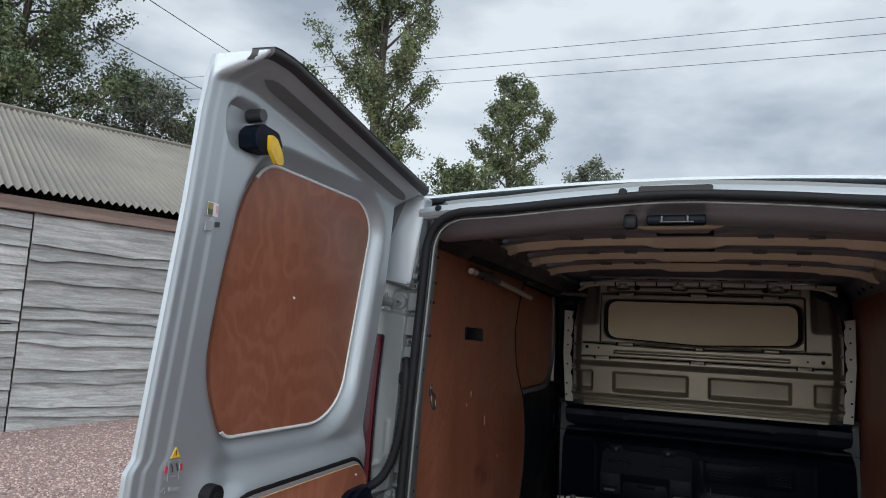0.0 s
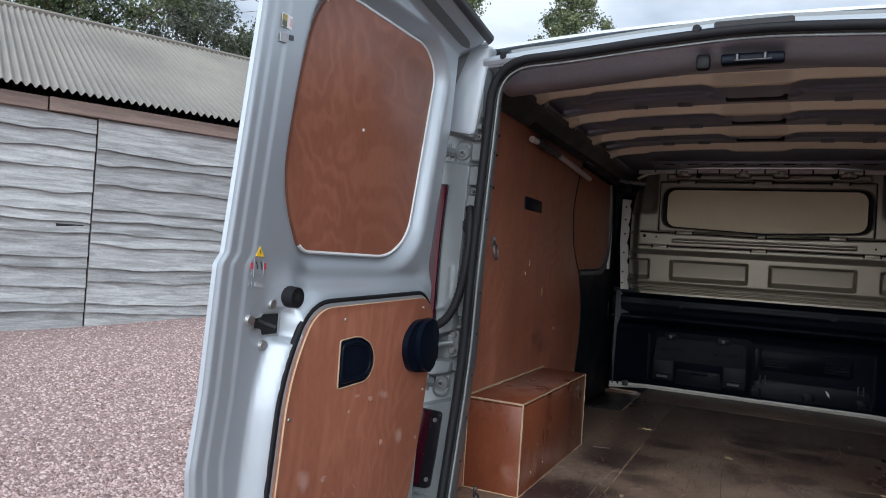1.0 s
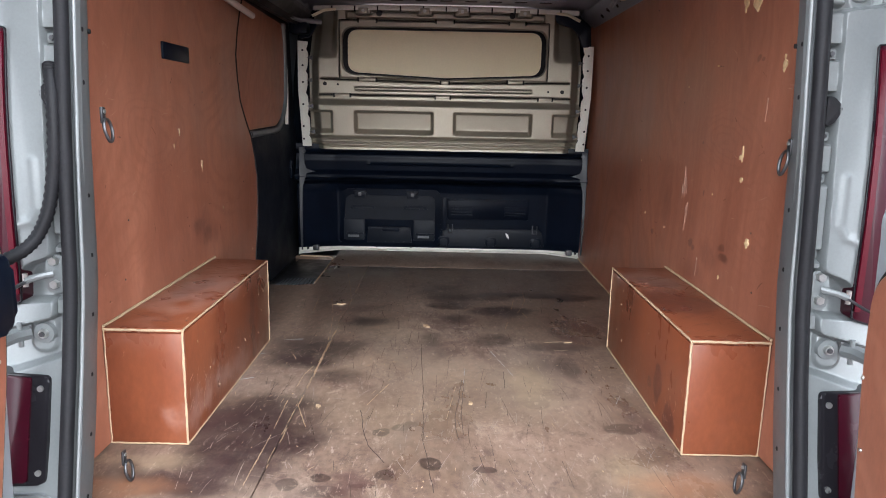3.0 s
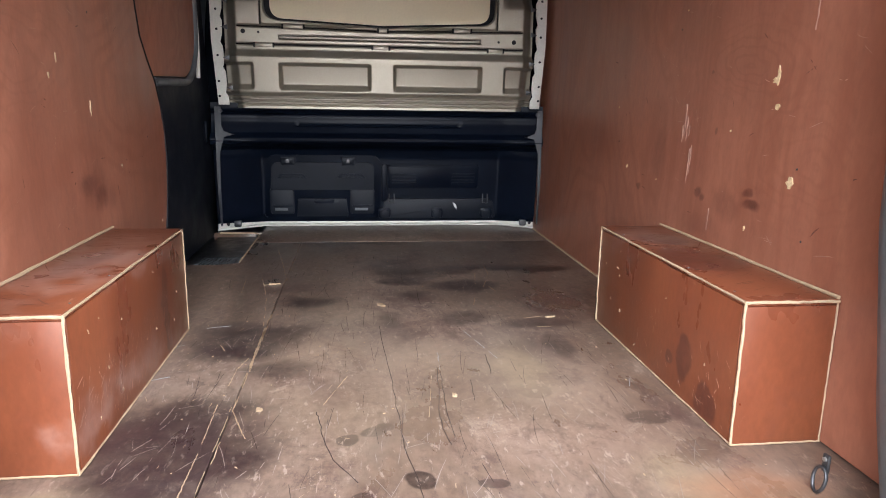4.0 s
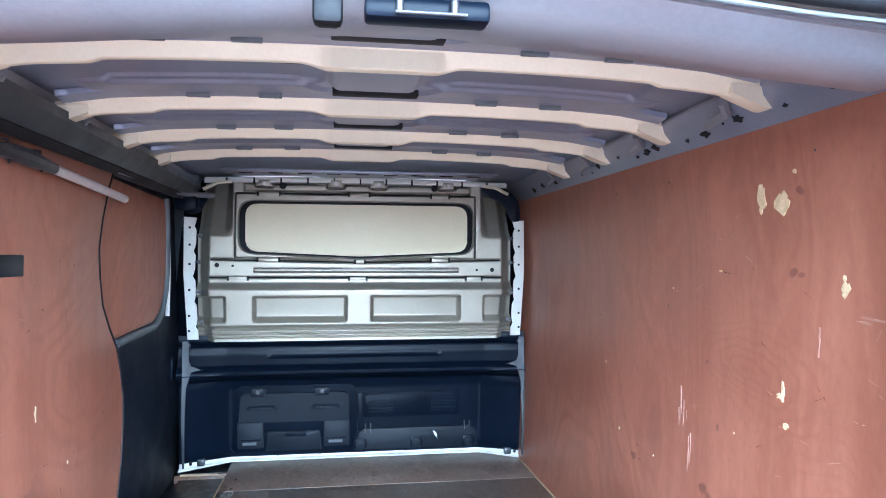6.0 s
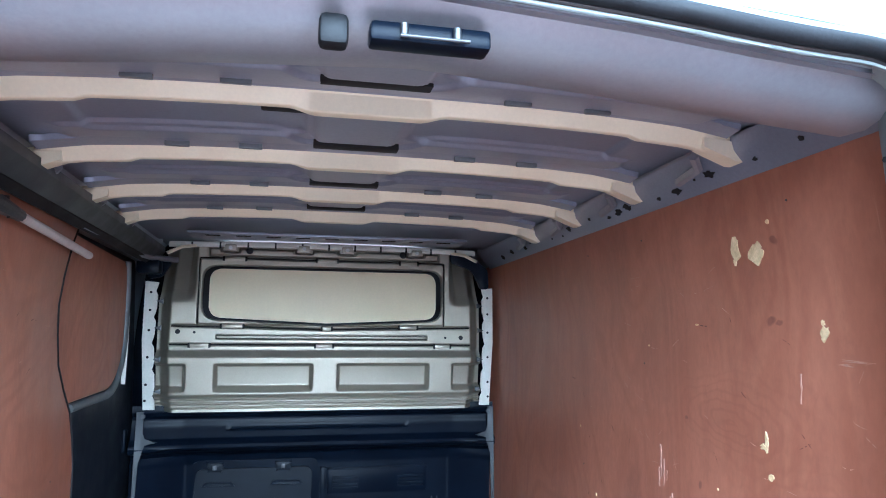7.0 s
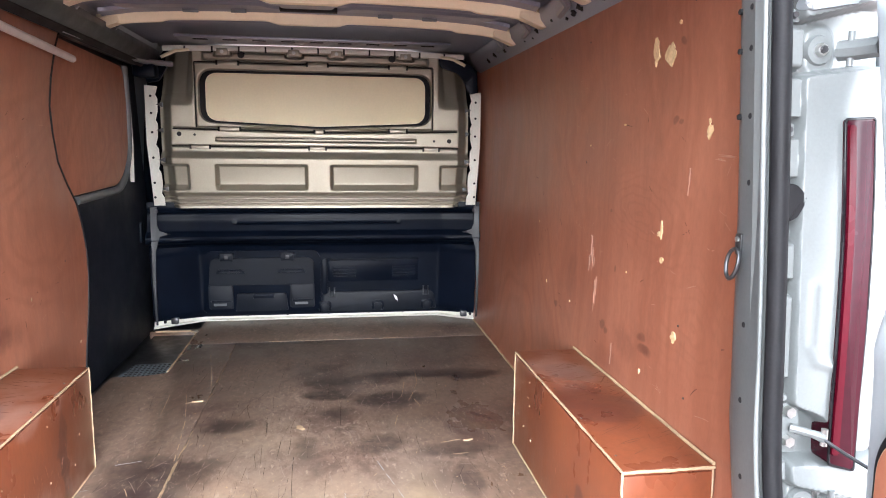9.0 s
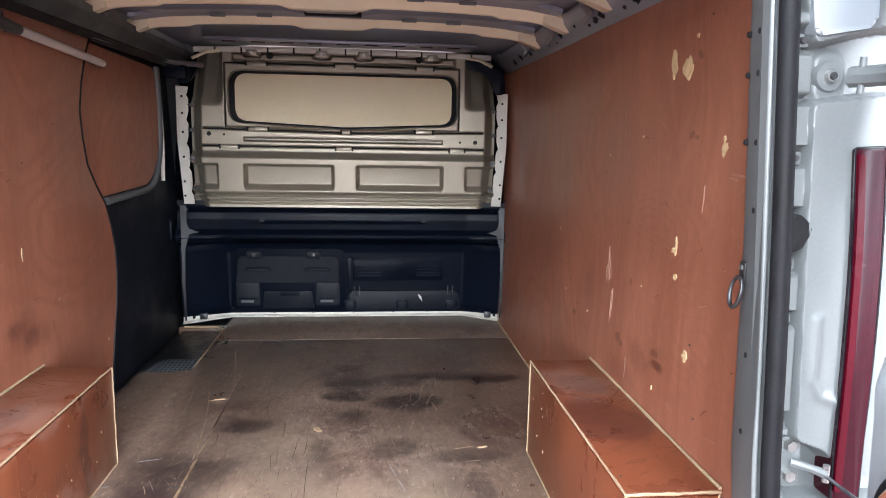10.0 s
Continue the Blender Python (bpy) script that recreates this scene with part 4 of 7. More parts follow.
def build_aperture():
    """Seal, bright flange, jambs, header and sill of the rear opening."""
    n = len(OPEN)
    line = []
    for j in range(n):
        x, z = OPEN[j]
        nn = OPEN_N[j]
        drop = float(rear_y(z))
        line.append((x + nn.x * 0.010, drop - 0.018, z + nn.y * 0.010))
    part("door_seal", sweep(line, 0.0135, 8, closed=True), RUBBER, van, "black rubber seal round the rear opening", 60)
    inner = [(x - nn.x * 0.010, float(rear_y(z)) - 0.010, z - nn.y * 0.010) for (x, z), nn in zip(OPEN, OPEN_N) if z > 0.585]
    part("seal_flange", sweep(inner, 0.0036, 6, flat=1.0), PAINT_IN, van, "pale pinch flange beside the seal", 60)
    for side in (-1, 1):
        # jamb panel from the flange to the lining
        zs = np.linspace(0.56, 1.90, 60)
        cols = [(0.690, 0.0), (0.694, 0.025), (0.704, 0.08), (0.716, 0.106), (0.726, 0.115), (0.86, 0.120)]
        P = np.zeros((len(zs), len(cols), 3))
        for i, z in enumerate(zs):
            shift = -0.012 * step(1.3, 1.85, z) - 0.0
            for j, (x, d) in enumerate(cols):
                P[i, j] = (side * (x + shift), float(rear_y(z)) + d + 0.0, z)
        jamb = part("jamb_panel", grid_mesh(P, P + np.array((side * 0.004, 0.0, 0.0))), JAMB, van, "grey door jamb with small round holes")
        for z in (0.62, 0.74, 0.86, 0.98, 1.10, 1.22, 1.44, 1.54, 1.64, 1.70, 1.78):
            for dy in ((0.05,) if z < 1.5 else (0.05, 0.09)):
                x = 0.6965 - 0.012 * float(step(1.3, 1.85, z)) + 0.14 * (dy - 0.03)
                y = float(rear_y(z)) + dy
                part("hole", rod((side * (x - 0.0015), y, z), (side * (x + 0.004), y, z), 0.0045, seg=10), HOLE, jamb)
        # tie-down rings
        for z, yy in ((1.36 if side < 0 else 1.325, 0.0 if side < 0 else -0.055), (0.60, -0.02)):
            x = 0.704
            thing_ring(van, side, x, yy, z)
    # header inside the roof edge
    xs = np.linspace(-0.70, 0.70, 71)
    prof = [(-0.085, -0.004), (-0.06, 0.002), (-0.04, -0.024), (0.02, -0.040), (0.07, -0.036), (0.10, -0.018), (0.12, 0.02), (0.14, 0.045)]
    P = np.zeros((len(prof), len(xs), 3))
    for i, (y, dz) in enumerate(prof):
        for j, x in enumerate(xs):
            P[i, j] = (x, y, np.interp(abs(x), (0, 0.27, 0.46, 0.70), (1.926, 1.910, 1.893, 1.875)) + dz + 0.002)
    part("roof_header", grid_mesh(P, P + np.array((0, 0.004, 0.012))), PRIMER, van, "painted roof header above the rear opening")
    lock = part("lock_striker", box(-0.075, 0.075, -0.072, -0.035, 1.866, 1.892, 0.006), BLACK, van, "dark door lock striker plate")
    for x in (-0.035, 0.03):
        part("striker_pin", rod((x, -0.077, 1.870), (x, -0.077, 1.886), 0.005), DARKSTEEL, lock)
    part("striker_bar", rod((-0.04, -0.080, 1.870), (0.045, -0.080, 1.870), 0.0025), DARKSTEEL, lock)
    part("rubber_stop", box(-0.135, -0.10, -0.075, -0.045, 1.855, 1.895, 0.008), RUBBER, van, "black rubber door stop")
    # roof rear edge outside, with stop lamp and grommet
    P = np.zeros((7, len(xs), 3))
    prof = [(-0.088, 0.005), (-0.118, 0.008), (-0.124, 0.018), (-0.118, 0.030), (-0.10, 0.040), (-0.02, 0.062), (0.06, 0.085)]
    for i, (y, dz) in enumerate(prof):
        for j, x in enumerate(xs):
            P[i, j] = (x * 1.03, y, np.interp(abs(x), (0, 0.27, 0.46, 0.70), (1.928, 1.914, 1.900, 1.880)) + dz)
    part("roof_rear_edge", grid_mesh(P, P + np.array((0, 0.006, -0.006))), PAINT, van, "silver painted rear roof edge")
    lamp = part("high_stop_lamp", slab(rounded([(-0.09, 1.934), (0.092, 1.934), (0.092, 1.957), (-0.09, 1.957)], 0.006), lambda a, b, d: (a, d, b), -0.110, -0.130, 0.002), SMOKE, van, "dark high-level stop lamp")
    part("grommet", rod((-0.131, -0.112, 1.943), (-0.131, -0.134, 1.943), 0.013, 0.010), RUBBER, van)
    part("grommet", rod((-0.660, -0.100, 1.912), (-0.660, -0.125, 1.912), 0.011, 0.009), RUBBER, van)


def thing_ring(parent, side, x, y, z):
    plate = part("tie_down_bracket", box(*sorted((side * x, side * (x - 0.006))), y - 0.008, y + 0.008, z + 0.000, z + 0.034, 0.002), DARKSTEEL, parent, "steel lashing bracket")
    pts = []
    for k in range(20):
        a = k * math.tau / 20
        pts.append((side * (x - 0.009 - 0.008 * (1 - math.cos(a)) / 2), y + 0.0155 * math.sin(a) * (1 + 0.15 * math.cos(a)), z - 0.014 + 0.0235 * math.cos(a)))
    part("lashing_ring", sweep(pts, 0.0034, 6, closed=True), DARKSTEEL, plate, "dark steel lashing ring", 60)
    part("bolt", rod((side * (x - 0.005), y, z + 0.025), (side * (x - 0.009), y, z + 0.025), 0.0045, seg=6), STEEL, plate)
    return plate


build_aperture()


def build_pillars():
    """Lamps, hinges and bolts on the rear pillars."""
    for side in (-1, 1):
        put = lambda a, b, d, side=side: (side * a, float(rear_y(b)) - d, b)
        low = part("tail_lamp", slab(rounded([(0.752, 0.672), (0.905, 0.665), (0.905, 0.885), (0.748, 0.878)], 0.012), put, -0.03, 0.014, 0.006), SMOKE, van, "dark red and clear lower tail lamp")
        part("red_lens", slab(rounded([(0.785, 0.678), (0.835, 0.676), (0.832, 0.880), (0.782, 0.876)], 0.006), put, 0.0, 0.019, 0.003), REDLENS, low, "deep red lens")
        part("clear_lens", slab(rounded([(0.840, 0.676), (0.895, 0.675), (0.895, 0.76), (0.838, 0.76)], 0.006), put, 0.0, 0.019, 0.003), CLEARLENS, low, "pale indicator lens")
        for z in (0.695, 0.855):
            part("screw", rod((side * 0.765, float(rear_y(z)) - 0.012, z), (side * 0.765, float(rear_y(z)) - 0.018, z), 0.006), STEEL, low)
        lamp_line = [(0.805, 1.020), (0.846, 1.008), (0.857, 1.20), (0.858, 1.38), (0.851, 1.537), (0.803, 1.534), (0.811, 1.38), (0.810, 1.18)]
        high = part("upper_tail_lamp", slab(rounded(lamp_line, [0.006, 0.006, 0.1, 0.1, 0.005, 0.005, 0.1, 0.1]), put, -0.03, 0.014, 0.004), REDLENS, van, "tall narrow deep red tail lamp")
        part("lamp_rib", slab(rounded([(0.807, 1.035), (0.819, 1.035), (0.824, 1.20), (0.824, 1.40), (0.817, 1.526), (0.806, 1.526), (0.814, 1.38), (0.813, 1.18)], [0.002, 0.002, 0.1, 0.1, 0.002, 0.002, 0.1, 0.1]), put, 0.0, 0.019, 0.003), LAMPRED, high, "brighter red strip")
        part("lamp_bezel", sweep([put(a, b, 0.013) for a, b in rounded(lamp_line, [0.006, 0.006, 0.1, 0.1, 0.005, 0.005, 0.1, 0.1])], 0.0022, 6, closed=True), SMOKE, high, "", 60)
        # the pressed pillar: panels stand proud of the hinge and strap recesses
        A, Z = np.meshgrid(np.linspace(0.716, 0.935, 150), np.linspace(0.50, 1.965, 560))
        D = np.full(A.shape, -0.026)
        panels = [([(0.738, 1.672), (0.84, 1.698), (0.95, 1.705), (0.92, 1.99), (0.66, 1.99), (0.70, 1.80)], 0.006),
                  ([(0.748, 1.106), (0.796, 1.088), (0.814, 1.066), (0.816, 1.03), (0.95, 1.03), (0.95, 1.618), (0.84, 1.611), (0.738, 1.597)], 0.008),
                  ([(0.745, 1.022), (0.815, 1.018), (0.95, 1.003), (0.95, 0.945), (0.844, 0.960), (0.747, 0.985)], 0.006),
                  ([(0.719, 0.919), (0.837, 0.881), (0.96, 0.868), (0.96, 0.47), (0.66, 0.47), (0.70, 0.60)], 0.006)]
        for pts, h in panels:
            D = np.maximum(D, -0.026 + (h + 0.026) * step(0.004, -0.005, sd_poly(A, Z, rounded(pts, 0.012, 4))))
        for z0, z1, h in ((1.606, 1.664, -0.004), (1.534, 1.594, -0.001), (1.448, 1.508, -0.002), (1.386, 1.412, -0.004), (1.298, 1.354, 0.0), (1.148, 1.276, 0.001), (1.112, 1.128, 0.001), (0.992, 1.026, 0.0), (1.70, 1.72, 0.002), (1.735, 1.80, -0.002)):
            D = np.maximum(D, -0.026 + (h + 0.026) * step(0.003, -0.004, sd_round(A, Z, 0.70, 0.7455, z0, z1, 0.004)))
        ridge = np.full(A.shape, 1e9)
        for (a0, b0), (a1, b1) in zip(((0.771, 1.290), (0.770, 1.20), (0.782, 1.176)), ((0.770, 1.20), (0.782, 1.176), (0.806, 1.168))):
            f = np.clip(((A - a0) * (a1 - a0) + (Z - b0) * (b1 - b0)) / ((a1 - a0) ** 2 + (b1 - b0) ** 2), 0, 1)
            ridge = np.minimum(ridge, np.hypot(A - a0 - f * (a1 - a0), Z - b0 - f * (b1 - b0)))
        D += 0.0045 * np.exp(-(ridge / 0.008) ** 2)
        # pressed hinge plates in the recesses
        for zc in (1.634, 0.953):
            D += 0.010 * step(0.006, -0.006, sd_round(A, Z, 0.752, 0.802, zc - 0.038, zc + 0.036, 0.02)) * step(-0.004, -0.012, D)
        D -= 0.05 * step(0.866, 0.935, A)
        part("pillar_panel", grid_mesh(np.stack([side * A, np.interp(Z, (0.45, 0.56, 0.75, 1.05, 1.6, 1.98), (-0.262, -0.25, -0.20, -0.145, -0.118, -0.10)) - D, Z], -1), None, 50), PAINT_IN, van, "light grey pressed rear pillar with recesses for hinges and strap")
        for z in (1.519, 1.367, 1.287, 1.140, 1.682):
            clip = part("gutter_clip", slab(rounded([(0.722, z - 0.009), (0.741, z - 0.009), (0.741, z + 0.009), (0.722, z + 0.009)], 0.003), put, -0.03, -0.012, 0.003), PAINT_IN, van)
            part("clip_screw", rod((side * 0.730, float(rear_y(z)) + 0.014, z), (side * 0.730, float(rear_y(z)) + 0.006, z), 0.0055, 0.0045, 10), DARKSTEEL, clip)
        part("dark_plug", slab(rounded([(0.722, 1.385), (0.738, 1.392), (0.750, 1.412), (0.752, 1.424), (0.735, 1.440), (0.722, 1.442)], 0.006), put, -0.02, 0.008, 0.003), RUBBER, van, "dark rubber plug at the pillar")
        # hinges with bolts: upper, lower
        for zc in (1.634, 0.953):
            y = float(rear_y(zc))
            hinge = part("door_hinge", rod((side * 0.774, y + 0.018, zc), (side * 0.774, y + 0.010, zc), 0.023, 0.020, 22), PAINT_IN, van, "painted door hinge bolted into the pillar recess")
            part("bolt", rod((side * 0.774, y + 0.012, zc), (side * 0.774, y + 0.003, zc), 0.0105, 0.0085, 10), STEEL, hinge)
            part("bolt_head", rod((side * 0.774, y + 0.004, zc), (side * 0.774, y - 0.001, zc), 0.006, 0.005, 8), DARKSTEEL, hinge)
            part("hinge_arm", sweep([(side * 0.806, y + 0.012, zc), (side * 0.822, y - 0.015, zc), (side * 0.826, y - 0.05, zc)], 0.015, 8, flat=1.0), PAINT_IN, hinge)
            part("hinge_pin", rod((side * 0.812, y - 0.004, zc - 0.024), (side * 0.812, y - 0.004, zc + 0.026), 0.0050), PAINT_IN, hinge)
        # check strap
        y = float(rear_y(1.06))
        strap = part("check_strap_bracket", slab(rounded([(0.736, 1.032), (0.768, 1.032), (0.772, 1.068), (0.768, 1.108), (0.736, 1.108)], 0.010), put, -0.03, -0.010, 0.003), PAINT_IN, van, "pale check strap bracket with two bolts")
        for z in (1.050, 1.096):
            part("bolt", rod((side * 0.751, float(rear_y(z)) + 0.012, z), (side * 0.751, float(rear_y(z)) - 0.001, z), 0.0095, 0.0085, 6), STEEL, strap)
        part("clevis", sweep([(side * 0.752, y + 0.004, 1.072), (side * 0.776, y - 0.012, 1.068), (side * 0.794, y - 0.018, 1.062)], [0.007, 0.006, 0.008], 8), PAINT_IN, strap)
        part("clevis_pin", rod((side * 0.794, y - 0.018, 1.050), (side * 0.794, y - 0.018, 1.076), 0.005, seg=10), STEEL, strap)
        part("strap", sweep([(side * 0.790, y - 0.018, 1.062), (side * 0.806, y - 0.05, 1.050), (side * 0.812, y - 0.18, 1.046)], 0.0028, 6, flat=1.4), DARKSTEEL, strap)
        # round rubber cap at the pillar's foot
        part("rubber_cap", rod((side * 0.722, -0.235, 0.548), (side * 0.722, -0.262, 0.545), 0.024, 0.021, 20), RUBBER, van, "round black rubber cap")
        part("cap_ring", rod((side * 0.722, -0.255, 0.546), (side * 0.722, -0.265, 0.5455), 0.012, 0.010, 16), DARKSTEEL, van)
        # pillar foot panel
        part("pillar_foot", slab(rounded([(0.690, 0.49), (0.90, 0.49), (0.90, 0.655), (0.735, 0.655), (0.715, 0.60)], 0.02), put, -0.03, 0.006, 0.006), PAINT, van, "silver painted pillar foot")
        part("upper_corner_panel", slab(rounded([(0.733, 1.684), (0.825, 1.700), (0.82, 1.80), (0.765, 1.95), (0.70, 1.95), (0.718, 1.80)], 0.012), put, -0.03, 0.012, 0.008), PAINT, van, "silver painted upper corner")
    # ribbed cable sleeve to the left door
    pts = [Vector((-0.732, -0.125, 1.475)), Vector((-0.716, -0.152, 1.43)), Vector((-0.715, -0.160, 1.32)), Vector((-0.732, -0.165, 1.20)), Vector((-0.764, -0.182, 1.130)), Vector((-0.81, -0.25, 1.105))]
    fine = []
    for i in range(len(pts) - 1):
        for k in range(14):
            fine.append(pts[i].lerp(pts[i + 1], k / 14))
    fine = [sum((fine[max(0, min(len(fine) - 1, i + o))] for o in range(-6, 7)), Vector()) / 13 for i in range(len(fine))]
    part("cable_sleeve", sweep(fine, [0.0135 if i % 2 else 0.0112 for i in range(len(fine))], 10), RUBBER, van, "ribbed black rubber cable sleeve", 60)


build_pillars()


def build_sill():
    part("threshold_strip", box(-0.690, 0.690, -0.162, -0.110, 0.553, 0.567, 0.003), ALU, van, "scuffed aluminium threshold strip along the load floor")
    for x in np.linspace(-0.62, 0.64, 5):
        part("rivet", rod((x, -0.136, 0.566), (x, -0.136, 0.569), 0.004), STEEL, van)
    # black sill cover with a raised edge
    xs = np.linspace(-0.70, 0.70, 57)
    prof = [(-0.150, 0.553), (-0.166, 0.548), (-0.176, 0.536), (-0.205, 0.528), (-0.222, 0.520), (-0.236, 0.505), (-0.25, 0.500)]
    P = np.array([[(x, y, z - 0.006 * math.exp(-((abs(x) - 0.7) / 0.06) ** 2) + 0.002 * math.sin(40 * x)) for x in xs] for y, z in prof])
    sill = part("sill_cover", grid_mesh(P, P + np.array((0, 0.0, -0.02))), TREAD, van, "worn black plastic sill cover")
    rng = random.Random(4)
    for x in [-0.60, -0.50, -0.40, -0.35, -0.30, 0.44, 0.51, 0.585]:
        part("sill_clip", box(x - 0.011, x + 0.011, -0.1745, -0.166, 0.5455, 0.5505, 0.0015), STEEL, sill, "bright metal edge showing")
    # striker bracket and the lock recess beside it
    flat = lambda a, b, d: (a, b, d)
    striker = part("lock_striker", slab(rounded([(-0.146, -0.214), (-0.128, -0.220), (-0.048, -0.220), (-0.030, -0.214), (-0.050, -0.194), (-0.126, -0.194)], 0.010), flat, 0.522, 0.5365, 0.003), STEEL, sill, "small steel striker bracket with a dark bolt")
    part("striker_pad", slab(rounded([(-0.122, -0.226), (-0.054, -0.226), (-0.066, -0.186), (-0.110, -0.186)], 0.008), flat, 0.528, 0.5395, 0.003), DARKSTEEL, striker)
    part("striker_bolt", rod((-0.088, -0.205, 0.538), (-0.088, -0.205, 0.5455), 0.0095, 0.008, 8), TRACK, striker)
    recess = part("lock_recess", slab(rounded([(0.088, -0.224), (0.200, -0.224), (0.200, -0.182), (0.088, -0.182)], 0.006), flat, 0.520, 0.5385, 0.003), TREAD, sill, "black lock recess with a dark steel catch")
    part("recess_mouth", slab(rounded([(0.096, -0.219), (0.192, -0.219), (0.192, -0.188), (0.096, -0.188)], 0.004), flat, 0.530, 0.5392, 0.001), HOLE, recess)
    part("catch_arm", sweep([(0.104, -0.206, 0.5415), (0.130, -0.202, 0.5435), (0.150, -0.204, 0.5435), (0.166, -0.210, 0.5415)], [0.004, 0.006, 0.006, 0.004], 8), DARKSTEEL, recess, "", 60)
    part("catch_bolt", rod((0.178, -0.203, 0.538), (0.178, -0.203, 0.545), 0.0085, 0.007, 8), DARKSTEEL, recess)
    # moulded studs on the sill cover
    verts, faces = [], []
    for i in range(40):
        for j in range(2):
            x, y = -0.665 + i * 0.0335 + 0.017 * j, -0.186 - j * 0.016
            if min(abs(x + 0.088), abs(x - 0.144)) < 0.10 or rng.random() < 0.25:
                continue
            z = float(np.interp(y, (-0.236, -0.222, -0.205, -0.176), (0.505, 0.520, 0.528, 0.536))) + 0.0022 * math.sin(40 * x)
            first = len(verts)
            verts += [(x + 0.0085 * math.cos(a), y + 0.0055 * math.sin(a), z - 0.001) for a in np.linspace(0, math.tau, 8, endpoint=False)] + [(x + 0.005 * math.cos(a), y + 0.003 * math.sin(a), z + 0.0016) for a in np.linspace(0, math.tau, 8, endpoint=False)]
            faces += [(first + k, first + (k + 1) % 8, first + 8 + (k + 1) % 8, first + 8 + k) for k in range(8)] + [tuple(range(first + 8, first + 16))]
    me = bpy.data.meshes.new("mesh")
    me.from_pydata(verts, [], faces)
    tagged(part("sill_stud_pattern", me, TREAD, sill, "small moulded studs"), kind="stuff")
    # seal lying along the sill
    line = [(x, -0.246 + 0.012 * math.cos(x * 2.2) - (0.01 if abs(x - 0.02) < 0.22 else 0), 0.514 + 0.004 * math.sin(9 * x)) for x in np.linspace(-0.665, 0.665, 40)]
    part("sill_seal", sweep(line, 0.014, 8, flat=1.0), RUBBER, van, "black rubber seal along the sill", 60)
    # bumper: black step on top, silver face
    us = np.linspace(-1, 1, 81)
    plan = lambda u: (0.865 * u, -0.432 + 0.035 * u * u + 0.17 * (max(0, abs(u) - 0.80) / 0.2) ** 2.2)
    prof = [(0.175, 0.496), (0.10, 0.484), (0.03, 0.477), (0.012, 0.476), (0.004, 0.470)]
    P = np.array([[(plan(u)[0] * (1 - o * 0.25 * abs(u)), min(plan(u)[1] + o, -0.18), z) for u in us] for o, z in prof])
    bumper = part("bumper_step", grid_mesh(P, P + np.array((0, 0, -0.03))), TREAD, van, "worn black plastic step on the rear bumper")
    ragged = random.Random(12)
    inner = [0.046 + ragged.uniform(-0.004, 0.004) for _ in us]
    P = np.array([[(plan(u)[0] * (1 - o * 0.25 * abs(u)), min(plan(u)[1] + o, -0.18), 0.4775 + 0.11 * max(0.0, o - 0.03) + 0.0012) for u, o in ((u, 0.018 + f * (k - 0.018)) for u, k in zip(us, inner))] for f in (0.0, 0.33, 0.66, 1.0)])
    part("grip_strip", grid_mesh(P[:, 6:-6], P[:, 6:-6] + np.array((0, 0, -0.002))), GRIP, bumper, "worn grey stippled grip strip along the step edge")
    prof = [(0.016, 0.4795), (0.006, 0.480), (0.000, 0.474), (-0.004, 0.458), (-0.004, 0.425), (0.006, 0.385), (0.03, 0.345), (0.05, 0.32), (0.09, 0.30)]
    P = np.array([[(plan(u)[0], plan(u)[1] + o, z) for u in us] for o, z in prof])
    face = part("bumper_face", grid_mesh(P, P + np.array((0, 0.02, -0.004))), BUMPER, van, "silver painted rear bumper")
    for side in (-1, 1):
        ul, ur = (-0.815, -0.695) if side < 0 else (0.695, 0.815)
        pts = np.array([[(plan(u)[0], plan(u)[1] - 0.004 - o, z) for u in np.linspace(ul, ur, 8)] for o, z in ((-0.002, 0.458), (0.003, 0.455), (0.003, 0.429), (-0.002, 0.426))])
        part("reflector", grid_mesh(pts, pts + np.array((0, 0.008, 0))), REFLECTOR, face, "bright red bumper reflector")
        for u in (0.32, 0.90):
            x, y = plan(side * u)
            part("parking_sensor", rod((x, y + 0.002, 0.428), (x, y - 0.006, 0.428), 0.011, 0.010, 18), BUMPER, face, "round parking sensor")
            part("sensor_ring", rod((x, y + 0.002, 0.428), (x, y - 0.0045, 0.428), 0.013, 0.0125, 18), DARKSTEEL, face)


build_sill()


def build_wheels():
    for side in (-1, 1):
        pts = [(side * 0.80, 0.57 + 0.26 * math.cos(a), 0.33 + 0.26 * math.sin(a)) for a in np.linspace(0, math.tau, 32, endpoint=False)]
        wheel = part("wheel", rod((side * 0.74, 0.57, 0.33), (side * 0.885, 0.57, 0.33), 0.19, 0.19, 24), DARKSTEEL, van)
        part("tyre", sweep(pts, 0.072, 10, closed=True, flat=1.3), RUBBER, wheel, "black rubber tyre", 60)


build_wheels()


